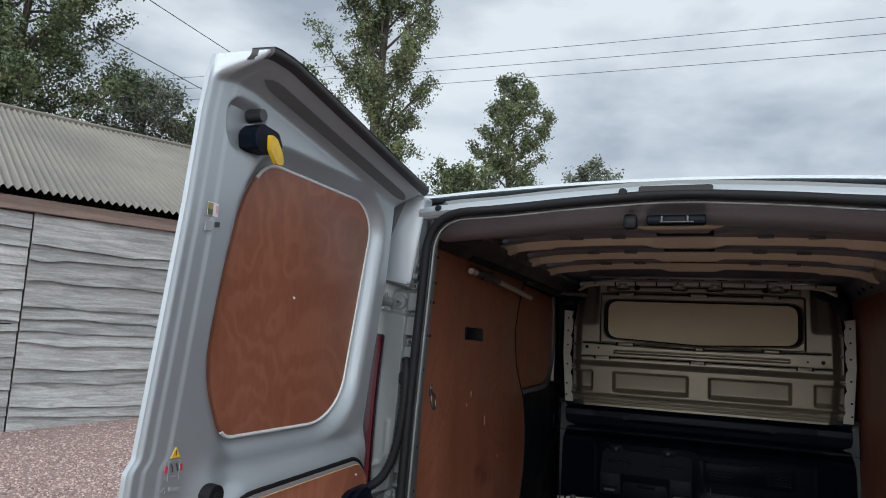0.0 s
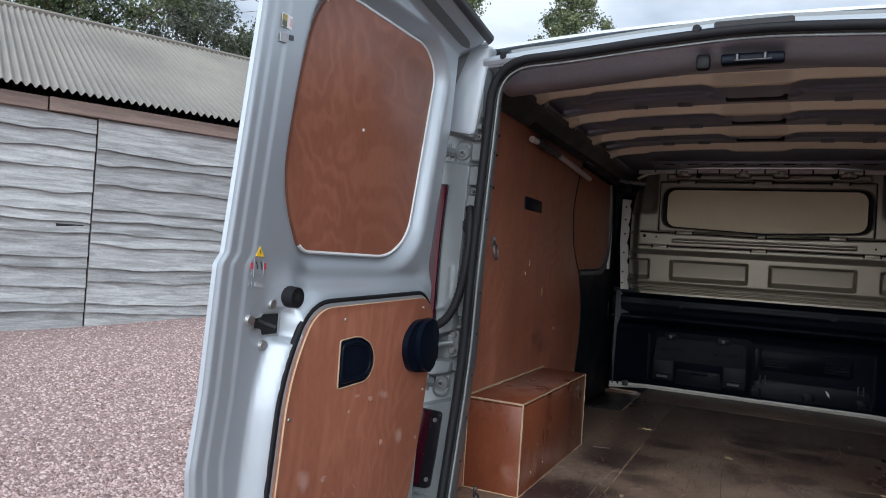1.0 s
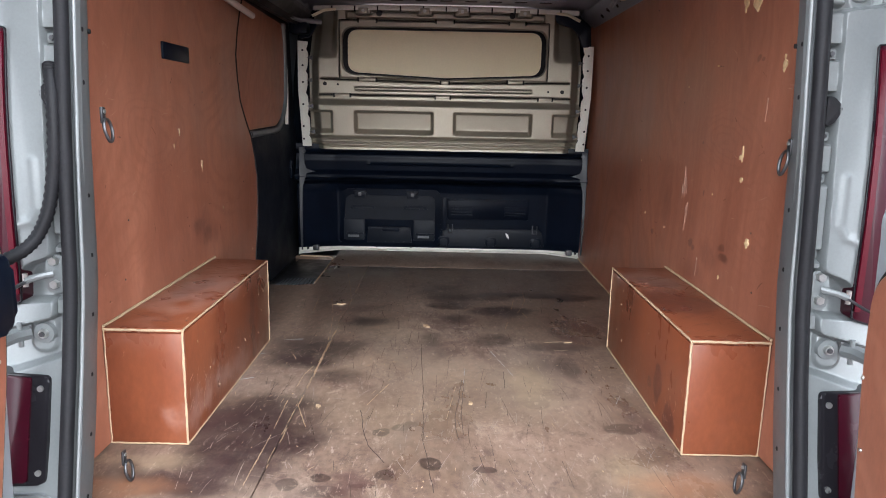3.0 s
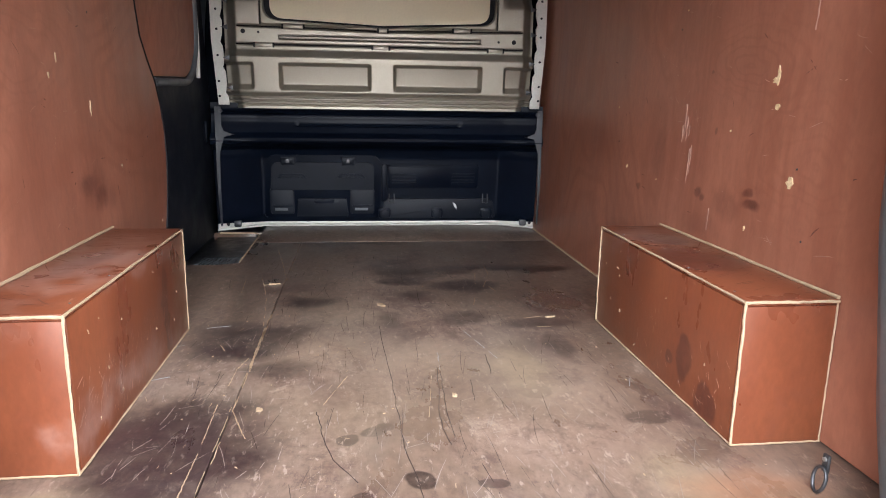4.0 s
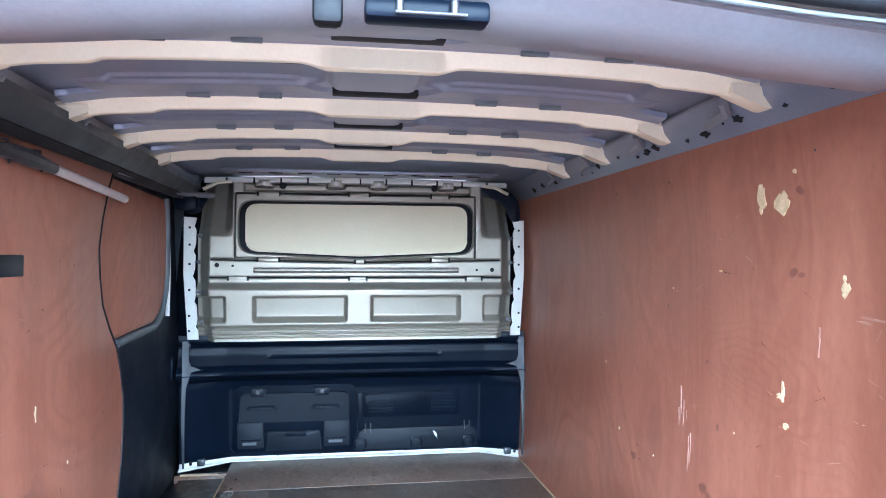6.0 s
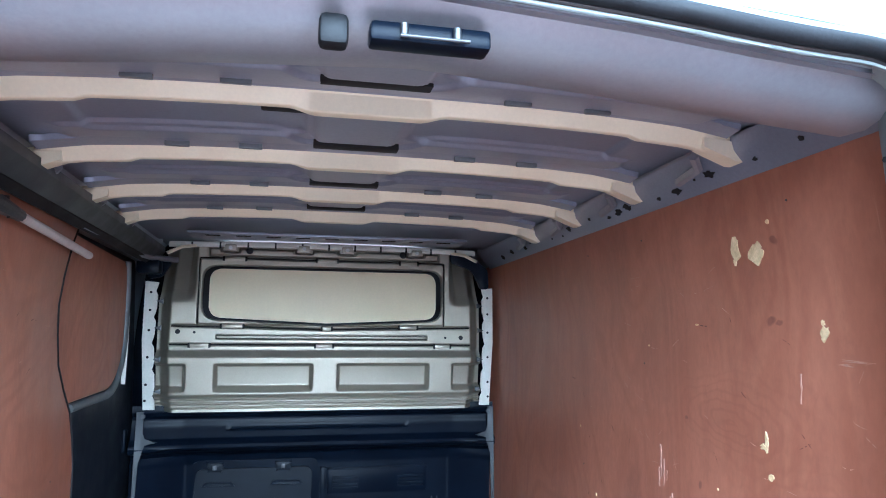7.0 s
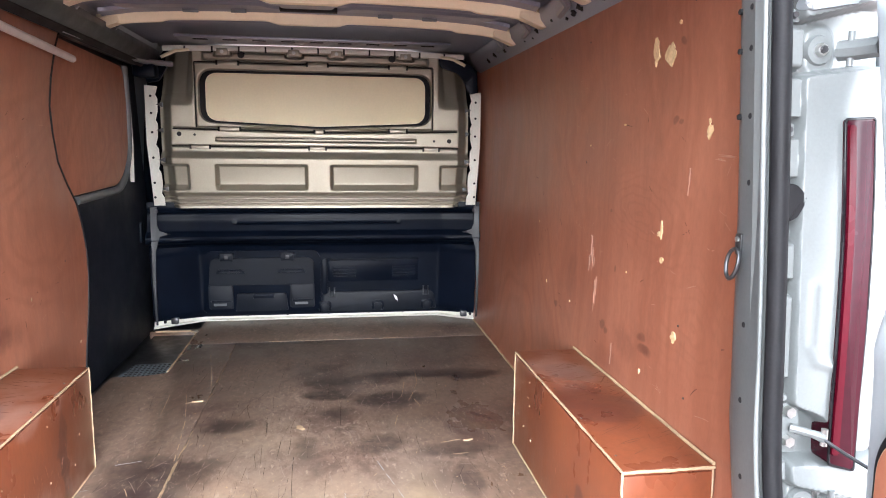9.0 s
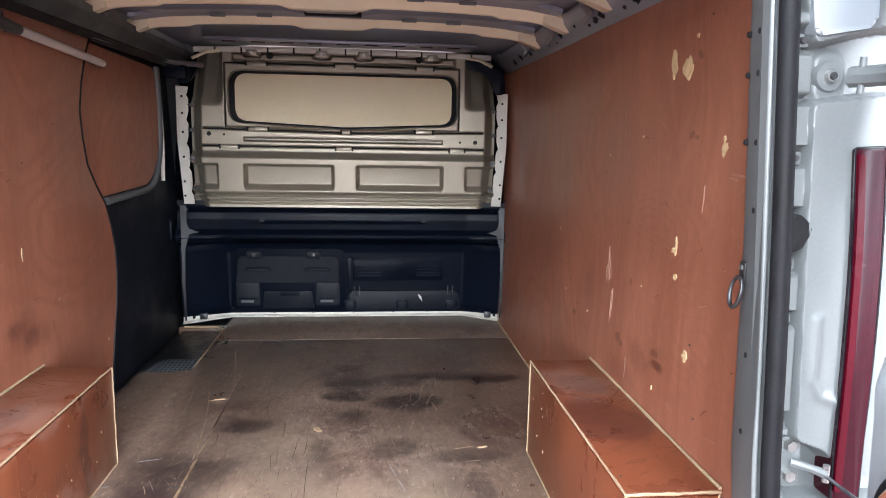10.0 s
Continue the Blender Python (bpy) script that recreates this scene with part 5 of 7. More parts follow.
# ---- load space ----
def flake(parent, name, place, across, along, w, h, mat, seed, thick=0.0012, label=""):
    """A small ragged chip or mark lying on a surface: across and along are its directions."""
    rng = random.Random(seed)
    a, b = Vector(across).normalized(), Vector(along).normalized()
    n = a.cross(b).normalized()
    if name == "chip":
        count = 15
        ring = [(math.cos(k * math.tau / count) * w * rng.uniform(0.35, 1.1), math.sin(k * math.tau / count) * h * rng.uniform(0.45, 1.1)) for k in range(count)]
    else:
        ring = []
        m = 7
        edge = [rng.uniform(-0.5, 0.5) * w for _ in range(m + 1)]
        for k in range(m + 1):
            ring.append((edge[k] + w * rng.uniform(0.3, 1.0), (k / m * 2 - 1) * h))
        for k in range(m, -1, -1):
            ring.append((edge[k] - w * rng.uniform(0.0, 0.6), (k / m * 2 - 1) * h))
    p = Vector(place)
    return part(name, slab(ring, lambda u, v, d: p + a * u + b * v + n * d, -thick, thick, 0), mat, parent, label)


def ribbons(put, count, seed, us, vs, lengths, width, heading, bend=0.3, dash=0.0):
    """Many fine scratches as flat slivers in one mesh. put(u, v) gives a place on the surface; heading is an angle and its spread."""
    rng = random.Random(seed)
    verts, faces = [], []
    for _ in range(count):
        u, v = rng.uniform(*us), rng.uniform(*vs)
        a = rng.gauss(*heading)
        turn = rng.gauss(0, bend)
        n = 6
        ln = rng.uniform(*lengths)
        w = rng.uniform(*width)
        first = len(verts)
        for k in range(n + 1):
            t = k / n
            ww = w * (1 - abs(2 * t - 1) ** 3) + 0.0001
            du, dv = math.cos(a), -math.sin(a)
            verts += [put(u + du * ww, v + dv * ww), put(u - du * ww, v - dv * ww)]
            u += math.sin(a) * ln / n
            v += math.cos(a) * ln / n
            a += turn / n + rng.gauss(0, 0.02)
            if k and rng.random() > dash:
                b = first + 2 * k
                faces.append((b - 2, b - 1, b + 1, b))
    me = bpy.data.meshes.new("mesh")
    me.from_pydata(verts, [], faces)
    return me


def build_floor():
    # three plywood sheets with fine joints, notched for the side step
    sheets = [
        [(-0.83, -0.112), (-0.4015, -0.112), (-0.4015, 2.235), (-0.62, 2.235), (-0.62, 1.82), (-0.70, 1.79), (-0.83, 1.79)],
        [(-0.3985, -0.112), (0.83, -0.112), (0.83, 2.235), (-0.3985, 2.235)],
        [(-0.62, 2.2385), (0.83, 2.2385), (0.83, 2.58), (0.63, 2.70), (-0.62, 2.70)],
    ]
    base = part("load_floor", box(-0.84, 0.84, -0.10, 2.79, 0.50, 0.535, 0.002), DARKSTEEL, van, "steel floor pan under the plywood")
    for s in sheets:
        part("floor_board", slab(s, ident, 0.537, FLOOR, 0.0012), FLOORPLY, base, "worn, stained brown plywood floor sheet")
    rng = random.Random(8)
    up = Vector((0, 0, 1))
    # splintered joint edges
    for k in range(64):
        y = rng.choice((rng.uniform(0.0, 1.1), rng.uniform(0.4, 2.2), rng.uniform(0.6, 1.1), rng.uniform(0.65, 0.95)))
        flake(base, "scratch", (-0.40 + rng.uniform(-0.004, 0.004), y, FLOOR), (1, 0, 0), (0, 1, 0), rng.uniform(0.0007, 0.0022), rng.uniform(0.008, 0.045), EDGEWOOD, 100 + k, 0.0008)
    # long scratches
    lines = [(0.33, 1.55, 0.09, 0.15), (0.35, 1.42, 0.06, -0.2),
             (0.30, 1.18, 0.05, -0.1), (-0.41, 1.47, 0.03, 1.4), (0.10, 2.24, 0.32, 1.57), (0.45, 1.02, 0.02, 1.3), (-0.16, 0.55, 0.10, 0.3), (0.05, 0.5, 0.14, 0.12), (0.09, 0.72, 0.12, 0.06),
             (0.20, 0.85, 0.16, -0.25), (-0.55, 0.85, 0.08, 1.2), (-0.56, 0.62, 0.05, 1.1), (0.55, 0.5, 0.10, 0.4), (-0.48, 1.0, 0.06, 1.3)]
    for k, (x, y, h, a) in enumerate(lines):
        along = Vector((math.sin(a), math.cos(a), 0))
        for q in range(max(1, int(h / 0.045))):
            c = Vector((x, y, FLOOR)) + along * (q * 0.09 - h)
            if rng.random() < 0.8:
                flake(base, "scratch", c, along.cross(up), along, rng.uniform(0.0008, 0.0022), rng.uniform(0.022, 0.042), EDGEWOOD if k < 8 else INK_GREY, 300 + k * 20 + q, 0.0006)
    # dark cracks along the grain
    cracks = [[(-0.062, 0.96), (-0.060, 0.911), (-0.050, 0.70), (-0.042, 0.529), (-0.036, 0.35), (-0.032, 0.204), (-0.012, 0.06), (0.004, -0.08)], [(-0.216, 0.38), (-0.205, 0.34), (-0.198, 0.28), (-0.170, 0.17), (-0.106, 0.058)],
              [(0.076, 0.62), (0.070, 0.50), (0.052, 0.341), (0.056, 0.26), (0.063, 0.195)], [(0.085, 0.60), (0.078, 0.48), (0.070, 0.36), (0.078, 0.20)], [(0.15, 0.53), (0.146, 0.45), (0.143, 0.40)], [(0.22, 0.70), (0.214, 0.62), (0.207, 0.54)]]
    for path in cracks:
        pts = [(x + rng.uniform(-0.002, 0.002), y, FLOOR) for (xa, ya), (xb, yb) in zip(path, path[1:]) for x, y in ((xa + (xb - xa) * f / 4, ya + (yb - ya) * f / 4) for f in range(4))]
        part("crack", sweep(pts, 0.0011, 4), SCRATCHDARK, base, angle=60)
    gouges = [[(0.394, 1.727), (0.392, 1.65), (0.389, 1.586), (0.36, 1.47), (0.334, 1.382)], [(-0.489, 1.55), (-0.462, 1.41), (-0.440, 1.287), (-0.420, 1.10), (-0.409, 0.98)], [(-0.412, 0.72), (-0.429, 0.643), (-0.431, 0.539), (-0.436, 0.437), (-0.43, 0.218), (-0.431, -0.031)],
              [(-0.488, 2.062), (-0.439, 1.789), (-0.408, 1.60)], [(-0.556, 1.638), (-0.543, 1.474), (-0.534, 1.322)], [(0.281, 1.249), (0.263, 1.159)], [(-0.504, 0.823), (-0.485, 0.781)], [(-0.397, 0.402), (-0.372, 0.33), (-0.35, 0.27)],
              [(-0.46, 1.534), (-0.40, 1.536)], [(0.42, 0.918), (0.47, 0.921)]]
    for g, path in enumerate(gouges):
        for (xa, ya), (xb, yb) in zip(path, path[1:]):
            way = Vector((xb - xa, yb - ya, 0))
            count = max(1, int(way.length / 0.035))
            for q in range(count):
                if rng.random() < 0.82:
                    c = Vector((xa, ya, FLOOR)) + way * ((q + 0.5) / count)
                    flake(base, "scratch", c, way.normalized().cross(up), way.normalized(), rng.uniform(0.0010, 0.0022), way.length / count * 0.48, EDGEWOOD, 1500 + g * 100 + q, 0.0007)
    top = lambda u, v: (u, v, FLOOR + 0.0009)
    inside = ((-0.60, 0.58), (-0.09, 1.9))
    for name, mat, count, seed, ln, w, head in (("pale_scratch_wear", EDGEWOOD, 60, 1, (0.01, 0.04), (0.0003, 0.0007), (0.0, 0.4)),
                                                ("grey_scratch_wear", SCRATCHGREY, 420, 2, (0.02, 0.12), (0.0002, 0.0006), (0.05, 0.3)),
                                                ("dark_scratch_wear", SCRATCHDARK, 180, 3, (0.04, 0.22), (0.0002, 0.0006), (0.0, 0.12)),
                                                ("cross_scratch_wear", SCRATCHGREY, 110, 4, (0.02, 0.08), (0.0003, 0.0007), (1.45, 0.3))):
        tagged(part(name, ribbons(top, count, seed, *inside, ln, w, head, 0.15, 0.12), mat, base, "fine scratches worn into the floor"), kind="stuff")
    part("floor_bead", sweep([(0.814, y, FLOOR + 0.002) for y in np.linspace(0.97, 2.55, 12)], 0.0042, 6), EDGEWOOD, base, "pale edge where floor meets lining", 60)
    # chips and crumbs
    for k in range(60):
        x, y = rng.uniform(-0.58, 0.75), rng.uniform(-0.08, 1.9)
        if y > 0.15 and y < 0.97 and x > 0.58:
            continue
        flake(base, "chip", (x, y, FLOOR + 0.0005), (1, rng.uniform(-1, 1), 0), (rng.uniform(-1, 1), 1, 0.001), rng.uniform(0.001, 0.003), rng.uniform(0.001, 0.004), EDGEWOOD, 700 + k, 0.0008)
    for k, (x, y, w, h) in enumerate(((-0.055, 1.18, 0.012, 0.016), (-0.045, 1.165, 0.010, 0.010), (0.485, 1.01, 0.016, 0.006), (-0.43, 1.47, 0.022, 0.006), (0.10, 0.44, 0.008, 0.012), (-0.34, 0.40, 0.008, 0.012))):
        flake(base, "chip", (x, y, FLOOR + 0.001), (1, 0.2, 0), (-0.2, 1, 0), w, h, EDGEWOOD, 900 + k, 0.003, "pale splinter of wood")
    # side step well with a perforated mat
    well = part("side_step", box(-0.86, -0.622, 1.80, 2.50, 0.505, 0.520, 0.003), GREYMAT, van, "dark rubber side step with a drilled mat")
    part("step_plate", slab(rounded([(-0.83, 1.84), (-0.64, 1.84), (-0.64, 2.02), (-0.80, 2.02)], 0.01), ident, 0.521, 0.540, 0.002), GREYMAT, well, "perforated metal step plate")
    for i in range(9):
        for j in range(7):
            x, y = -0.80 + i * 0.0185, 1.855 + j * 0.0235
            part("hole", rod((x, y, 0.538), (x, y, 0.5415), 0.0055, seg=8), HOLE, well)
    part("step_edge", sweep([(-0.622, 1.84, 0.558), (-0.622, 2.44, 0.558), (-0.66, 2.49, 0.558), (-0.83, 2.50, 0.558)], 0.005, 6), EDGEWOOD, well, "pale raw plywood edge", 60)
    part("step_riser", box(-0.86, -0.62, 2.50, 2.53, 0.50, 0.556, 0.003), FLOORPLY, well)


build_floor()


def wall_x(z):
    """The lining bows slightly with the body side."""
    return np.interp(z, (0.5, 0.9, 1.3, 1.6, 1.9), (0.815, 0.820, 0.833, 0.838, 0.815))


def lining_sheet(outline, side, nu=44, nv=40, thick=0.009):
    """A plywood sheet bent to the wall, cut to an outline in y and z."""
    bm = slab(outline, lambda a, b, d: (d, a, b), 0.0, thick, 0)
    for z in np.arange(0.62, 1.9, 0.06):
        bmesh.ops.bisect_plane(bm, geom=bm.verts[:] + bm.edges[:] + bm.faces[:], plane_co=(0, 0, z), plane_no=(0, 0, 1))
    for v in bm.verts:
        v.co.x = side * (float(wall_x(v.co.z)) + v.co.x)
    return bm


def build_lining():
    right = [(-0.06, 0.565), (2.58, 0.565), (2.58, 1.885), (0.04, 1.872)]
    wr = part("side_lining", lining_sheet(rounded(right, 0.01), 1), PLY, van, "red-brown plywood side lining, chipped and scuffed", 20)
    curve = [(1.46, 1.865), (1.422, 1.80), (1.392, 1.70), (1.384, 1.61), (1.393, 1.52), (1.415, 1.430), (1.475, 1.355), (1.545, 1.284), (1.580, 1.20), (1.600, 1.11), (1.595, 1.02), (1.565, 0.90), (1.520, 0.78), (1.49, 0.68), (1.47, 0.565)]
    left = [(-0.06, 0.565)] + [(0.04, 1.872)] + curve
    wl = part("side_lining", lining_sheet(left, -1), PLY, van, "red-brown plywood side lining with a curved front edge", 20)
    # dark edge of the sliding door behind the curve
    pts = [(-(float(wall_x(z)) + 0.002), y + 0.006, z) for y, z in curve]
    part("lining_edge", sweep(pts, 0.006, 6), RUBBER, van, "dark rubber edge trim", 60)
    # sliding door: dark trim board below, plywood window panel above
    put = lambda a, b, d: (-0.866 + d, a, b)
    door = part("sliding_door", slab(rounded([(1.35, 0.54), (2.60, 0.54), (2.60, 1.10), (2.46, 1.87), (1.35, 1.87)], 0.05), put, -0.03, 0.004, 0.004), DARKPANEL, van, "dark sliding side door with a plywood window blank")
    part("window_blank", slab(rounded([(1.40, 1.30), (2.10, 1.318), (2.20, 1.36), (2.285, 1.46), (2.29, 1.70), (2.26, 1.83), (1.40, 1.85)], [0.01, 0.05, 0.05, 0.08, 0.08, 0.04, 0.01]), put, 0.004, 0.013, 0.002), PLY, door, "plywood window blank")
    rim = [(1.62, 1.285), (2.12, 1.295), (2.22, 1.335), (2.305, 1.45), (2.315, 1.70), (2.29, 1.84)]
    rimc = rounded(rim, [0.0, 0.05, 0.05, 0.08, 0.08, 0.0])
    part("window_frame", sweep([put(a, b, 0.010) for a, b in rimc], 0.016, 8, flat=1.0), JAMB, door, "grey painted window frame", 60)
    part("front_post", sweep([put(2.33, 1.32, 0.012), put(2.345, 1.5, 0.012), put(2.33, 1.70, 0.012), put(2.315, 1.84, 0.012)], 0.010, 6), WHITE, door, "pale body edge in daylight", 60)
    part("door_pull", box(-0.866, -0.850, 2.42, 2.47, 1.02, 1.12, 0.008), BLACK, door)
    # upper track on the left and roof rail on the right
    part("door_track", slab([(-0.845, 1.852), (-0.80, 1.848), (-0.765, 1.875), (-0.742, 1.905), (-0.742, 1.93), (-0.845, 1.945)], lambda a, b, d: (a, d, b), 0.09, 2.48, 0.003), TRACK, van, "dark grey sliding door track under the roof")
    part("track_slot", slab([(-0.805, 1.848), (-0.78, 1.866), (-0.776, 1.861), (-0.80, 1.843)], lambda a, b, d: (a, d, b), 0.55, 2.44, 0), HOLE, van)
    part("track_arm", sweep([(-0.80, 1.42, 1.858), (-0.80, 2.10, 1.862), (-0.775, 2.36, 1.868), (-0.68, 2.44, 1.868)], 0.013, 8, flat=1.0), PRIMER, van, "grey track rail", 60)
    part("track_bracket", box(-0.84, -0.74, 2.36, 2.46, 1.80, 1.86, 0.012), BLACK, van, "black roller bracket")
    rail = part("roof_rail", slab([(0.845, 1.868), (0.822, 1.868), (0.812, 1.876), (0.772, 1.925), (0.765, 1.955), (0.845, 1.965)], lambda a, b, d: (a, d, b), 0.06, 2.50, 0.003), ROOFSKIN, van, "grey roof rail with punched holes above the lining")
    rng = random.Random(3)
    for y in (0.26, 0.40, 0.56, 0.62, 0.71, 0.80, 0.97, 1.03, 1.10, 1.22, 1.40, 1.48, 1.58, 1.80, 1.88, 2.05, 2.20):
        w = rng.choice((0.006, 0.010, 0.016, 0.022))
        f = rng.uniform(0.25, 0.75)
        x, z = 0.812 - 0.040 * f, 1.876 + 0.049 * f
        flake(rail, "chip", (x - 0.0008, y, z - 0.0008), (0, 1, 0), (-0.63, 0, 0.77), w, w * 0.6, HOLE, 40 + int(y * 100), 0.0015)
    # pale chips on the right lining and small marks on the left
    chips = [(0.530, 1.722, 0.027, 0.034), (0.535, 1.694, 0.007, 0.010), (0.457, 1.701, 0.030, 0.030), (0.414, 1.766, 0.006, 0.006), (0.284, 1.527, 0.017, 0.018), (0.288, 1.549, 0.006, 0.007),
             (0.465, 1.303, 0.008, 0.024), (0.472, 1.290, 0.014, 0.008), (0.452, 1.232, 0.009, 0.010), (0.366, 1.068, 0.017, 0.014), (0.708, 1.554, 0.010, 0.003), (1.428, 1.221, 0.004, 0.004), (0.95, 1.50, 0.003, 0.003),
             (0.52, 0.94, 0.004, 0.008), (1.30, 1.02, 0.003, 0.006), (0.64, 1.17, 0.003, 0.003), (1.05, 1.00, 0.003, 0.003)]
    for k, (y, z, w, h) in enumerate(chips):
        x = float(wall_x(z))
        flake(wr, "chip", (x - 0.0006, y, z), (0, 1, 0.05), (0, -0.05, 1), w, h, CHIPWOOD, 60 + k, 0.0016, "bare pale wood where the face is chipped")
    for k, (y, z, w, h) in enumerate(((0.895, 1.185, 0.006, 0.050), (0.880, 1.165, 0.003, 0.035), (0.905, 1.150, 0.004, 0.025), (0.865, 1.160, 0.002, 0.014), (0.850, 1.050, 0.003, 0.060), (0.840, 1.075, 0.002, 0.045), (0.205, 1.477, 0.040, 0.0022), (0.232, 1.470, 0.020, 0.0022), (0.355, 1.42, 0.003, 0.030), (0.70, 0.93, 0.003, 0.030))):
        x = float(wall_x(z))
        flake(wr, "scuff", (x - 0.0004, y, z), (0, 1, 0.05), (0, -0.05, 1), w, h, SCUFFPALE, 160 + k, 0.0009)
    for k, (y, z, w, h) in enumerate(((0.93, 1.20, 0.004, 0.020), (1.12, 1.03, 0.003, 0.006), (0.75, 1.32, 0.004, 0.012), (0.70, 1.28, 0.003, 0.010), (1.47, 0.80, 0.003, 0.006))):
        x = float(wall_x(z))
        flake(wl, "chip", (-(x - 0.0006), y, z), (0, 1, 0), (0, 0, 1), w, h, EDGEWOOD, 90 + k, 0.0016)
    for side, sheet, seed in ((1, wr, 5), (-1, wl, 6)):
        skin = lambda u, v, side=side: (side * (float(wall_x(v)) - 0.0007), u, v)
        tagged(part("scuff_wear", ribbons(skin, 46, seed, (0.16, 1.35), (0.90, 1.70), (0.01, 0.07), (0.0003, 0.0009), (1.45, 0.35), 0.3, 0.15), SCUFFPALE, sheet, "fine pale scuffs on the lining"), kind="stuff")
        tagged(part("dark_mark_wear", ribbons(skin, 24, seed + 20, (0.16, 1.5), (0.90, 1.60), (0.008, 0.04), (0.0005, 0.0018), (1.2, 0.7), 0.3, 0.15), SCUFFDARK, sheet, "dark marks on the lining"), kind="stuff")
    # screws along the linings
    for side, sheet in ((1, wr), (-1, wl)):
        for y, z in ((0.35, 1.80), (0.95, 1.80), (1.32, 1.80), (0.35, 1.10), (0.98, 1.45), (0.98, 0.80), (1.40, 1.10), (0.30, 0.95)):
            x = float(wall_x(z))
            part("screw", rod((side * (x + 0.001), y, z), (side * (x - 0.0012), y, z), 0.0032, 0.0024, 8), DARKSTEEL, sheet)
    tape = part("dark_pad", box(-0.842, -0.831, 0.655, 0.865, 1.538, 1.588, 0.002), BLACK, van, "black rectangular pad stuck on the lining")
    # tubular lamp on the left lining
    lamp = part("tube_lamp", sweep([(-0.795, 0.93, 1.800), (-0.792, 1.49, 1.772)], 0.0125, 12), TUBEWHITE, van, "off-white tubular lamp clipped under the roof track", 60)
    part("lamp_clamp", sweep([(-0.798, 0.64, 1.806), (-0.797, 0.70, 1.808), (-0.797, 0.80, 1.807), (-0.795, 0.93, 1.800)], [0.012, 0.019, 0.021, 0.015], 10), DARKSTEEL, lamp, "dark clamp")
    part("lamp_end", sweep([(-0.800, 0.585, 1.806), (-0.799, 0.64, 1.806)], 0.013, 10), TUBEWHITE, lamp, "", 60)
    for y in (0.70, 0.86):
        part("clip", sweep([(-0.83, y, 1.835), (-0.797, y, 1.832), (-0.793, y, 1.782)], 0.0035, 6), DARKSTEEL, lamp)


build_lining()


def wheel_box(side):
    """A plywood wheel-arch box with pale strips over its edges."""
    y0, y1, xi, top = (0.152, 0.962, 0.622, 0.866)
    s = side
    name = "wheel_arch_box"
    b = thing(name, "red-brown plywood box with pale wooden edge strips over the wheel arch", "box", group="wheel arch boxes")
    bx = lambda x0, x1, *r: box(*(sorted((s * x0, s * x1))), *r)
    xw = 0.8195
    part("top_panel", bx(xi + 0.002, xw, y0 + 0.002, y1 - 0.002, top - 0.012, top, 0.0015), PLYBOX, b)
    part("side_panel", bx(xi, xi + 0.012, y0 + 0.0125, y1 - 0.002, FLOOR + 0.0005, top - 0.0125, 0.0015), PLYBOX, b)
    part("end_panel", bx(xi + 0.001, xw - 0.004, y0, y0 + 0.012, FLOOR + 0.0005, top - 0.0125, 0.0015), PLYBOX, b)
    part("far_panel", bx(xi + 0.001, xw - 0.004, y1 - 0.014, y1 - 0.0025, FLOOR + 0.0005, top - 0.0125, 0.0015), PLYBOX, b)
    w = 0.0075
    rng = random.Random(int(20 + s))

    def strip(p, q, r=w):
        n = 18
        p, q = Vector(p), Vector(q)
        pts = [p.lerp(q, k / n) + Vector((rng.uniform(-1, 1), rng.uniform(-1, 1), rng.uniform(-1, 1))) * 0.0007 for k in range(n + 1)]
        part("edge_strip", sweep(pts, [r * 0.40 * rng.uniform(0.8, 1.15) for _ in pts], 6), EDGEWOOD, b, "pale wooden edge strip", 30)

    strip((s * xi, y0 - 0.001, top - 0.004), (s * xi, y1, top - 0.004))
    strip((s * xi, y0 - 0.001, top - 0.004), (s * (xw - 0.004), y0 - 0.001, top - 0.004), w * 1.15)
    strip((s * xi, y0, FLOOR + 0.004), (s * xi, y0, top - 0.006))
    strip((s * xi, y0, FLOOR + 0.004), (s * xi, y1, FLOOR + 0.004), w * 0.8)
    strip((s * xi, y1, FLOOR + 0.004), (s * xi, y1, top - 0.006), w * 0.8)
    strip((s * xi, y0, FLOOR + 0.004), (s * (xw - 0.004), y0, FLOOR + 0.004), w * 0.7)
    strip((s * (xw - 0.006), y0, top + 0.003), (s * (xw - 0.006), y1 + 0.01, top + 0.003), w * 1.3)
    strip((s * (xw - 0.006), y0, FLOOR + 0.004), (s * (xw - 0.006), y0, top - 0.006), w * 0.7)
    for k in range(12):
        z, y = rng.uniform(0.58, 0.85), rng.uniform(0.18, 0.93)
        flake(b, "chip", (s * (xi - 0.0002), y, z), (0, 1, rng.uniform(-0.3, 0.3)), (0, rng.uniform(-0.3, 0.3), 1), rng.uniform(0.0005, 0.0014), rng.uniform(0.001, 0.005), EDGEWOOD, 500 + k + int(s), 0.0008)
    face = lambda u, v: (s * (xi - 0.0008), u, v)
    tagged(part("scuff_wear", ribbons(face, 130 if s < 0 else 40, int(31 + s), (0.17, 0.80), (0.58, 0.72), (0.008, 0.035), (0.0004, 0.0012), (0.5, 0.4), 0.2, 0.1), SCUFFPALE, b, "pale scuffs low on the side"), kind="stuff")
    lid = lambda u, v: (s * u, v, top + 0.0006)
    tagged(part("scuff_wear", ribbons(lid, 60, int(41 + s), (0.64, 0.80), (0.17, 0.94), (0.02, 0.09), (0.0004, 0.0012), (1.3, 0.4), 0.2, 0.1), SCUFFDARK, b, "dark scuffs on the lid"), kind="stuff")
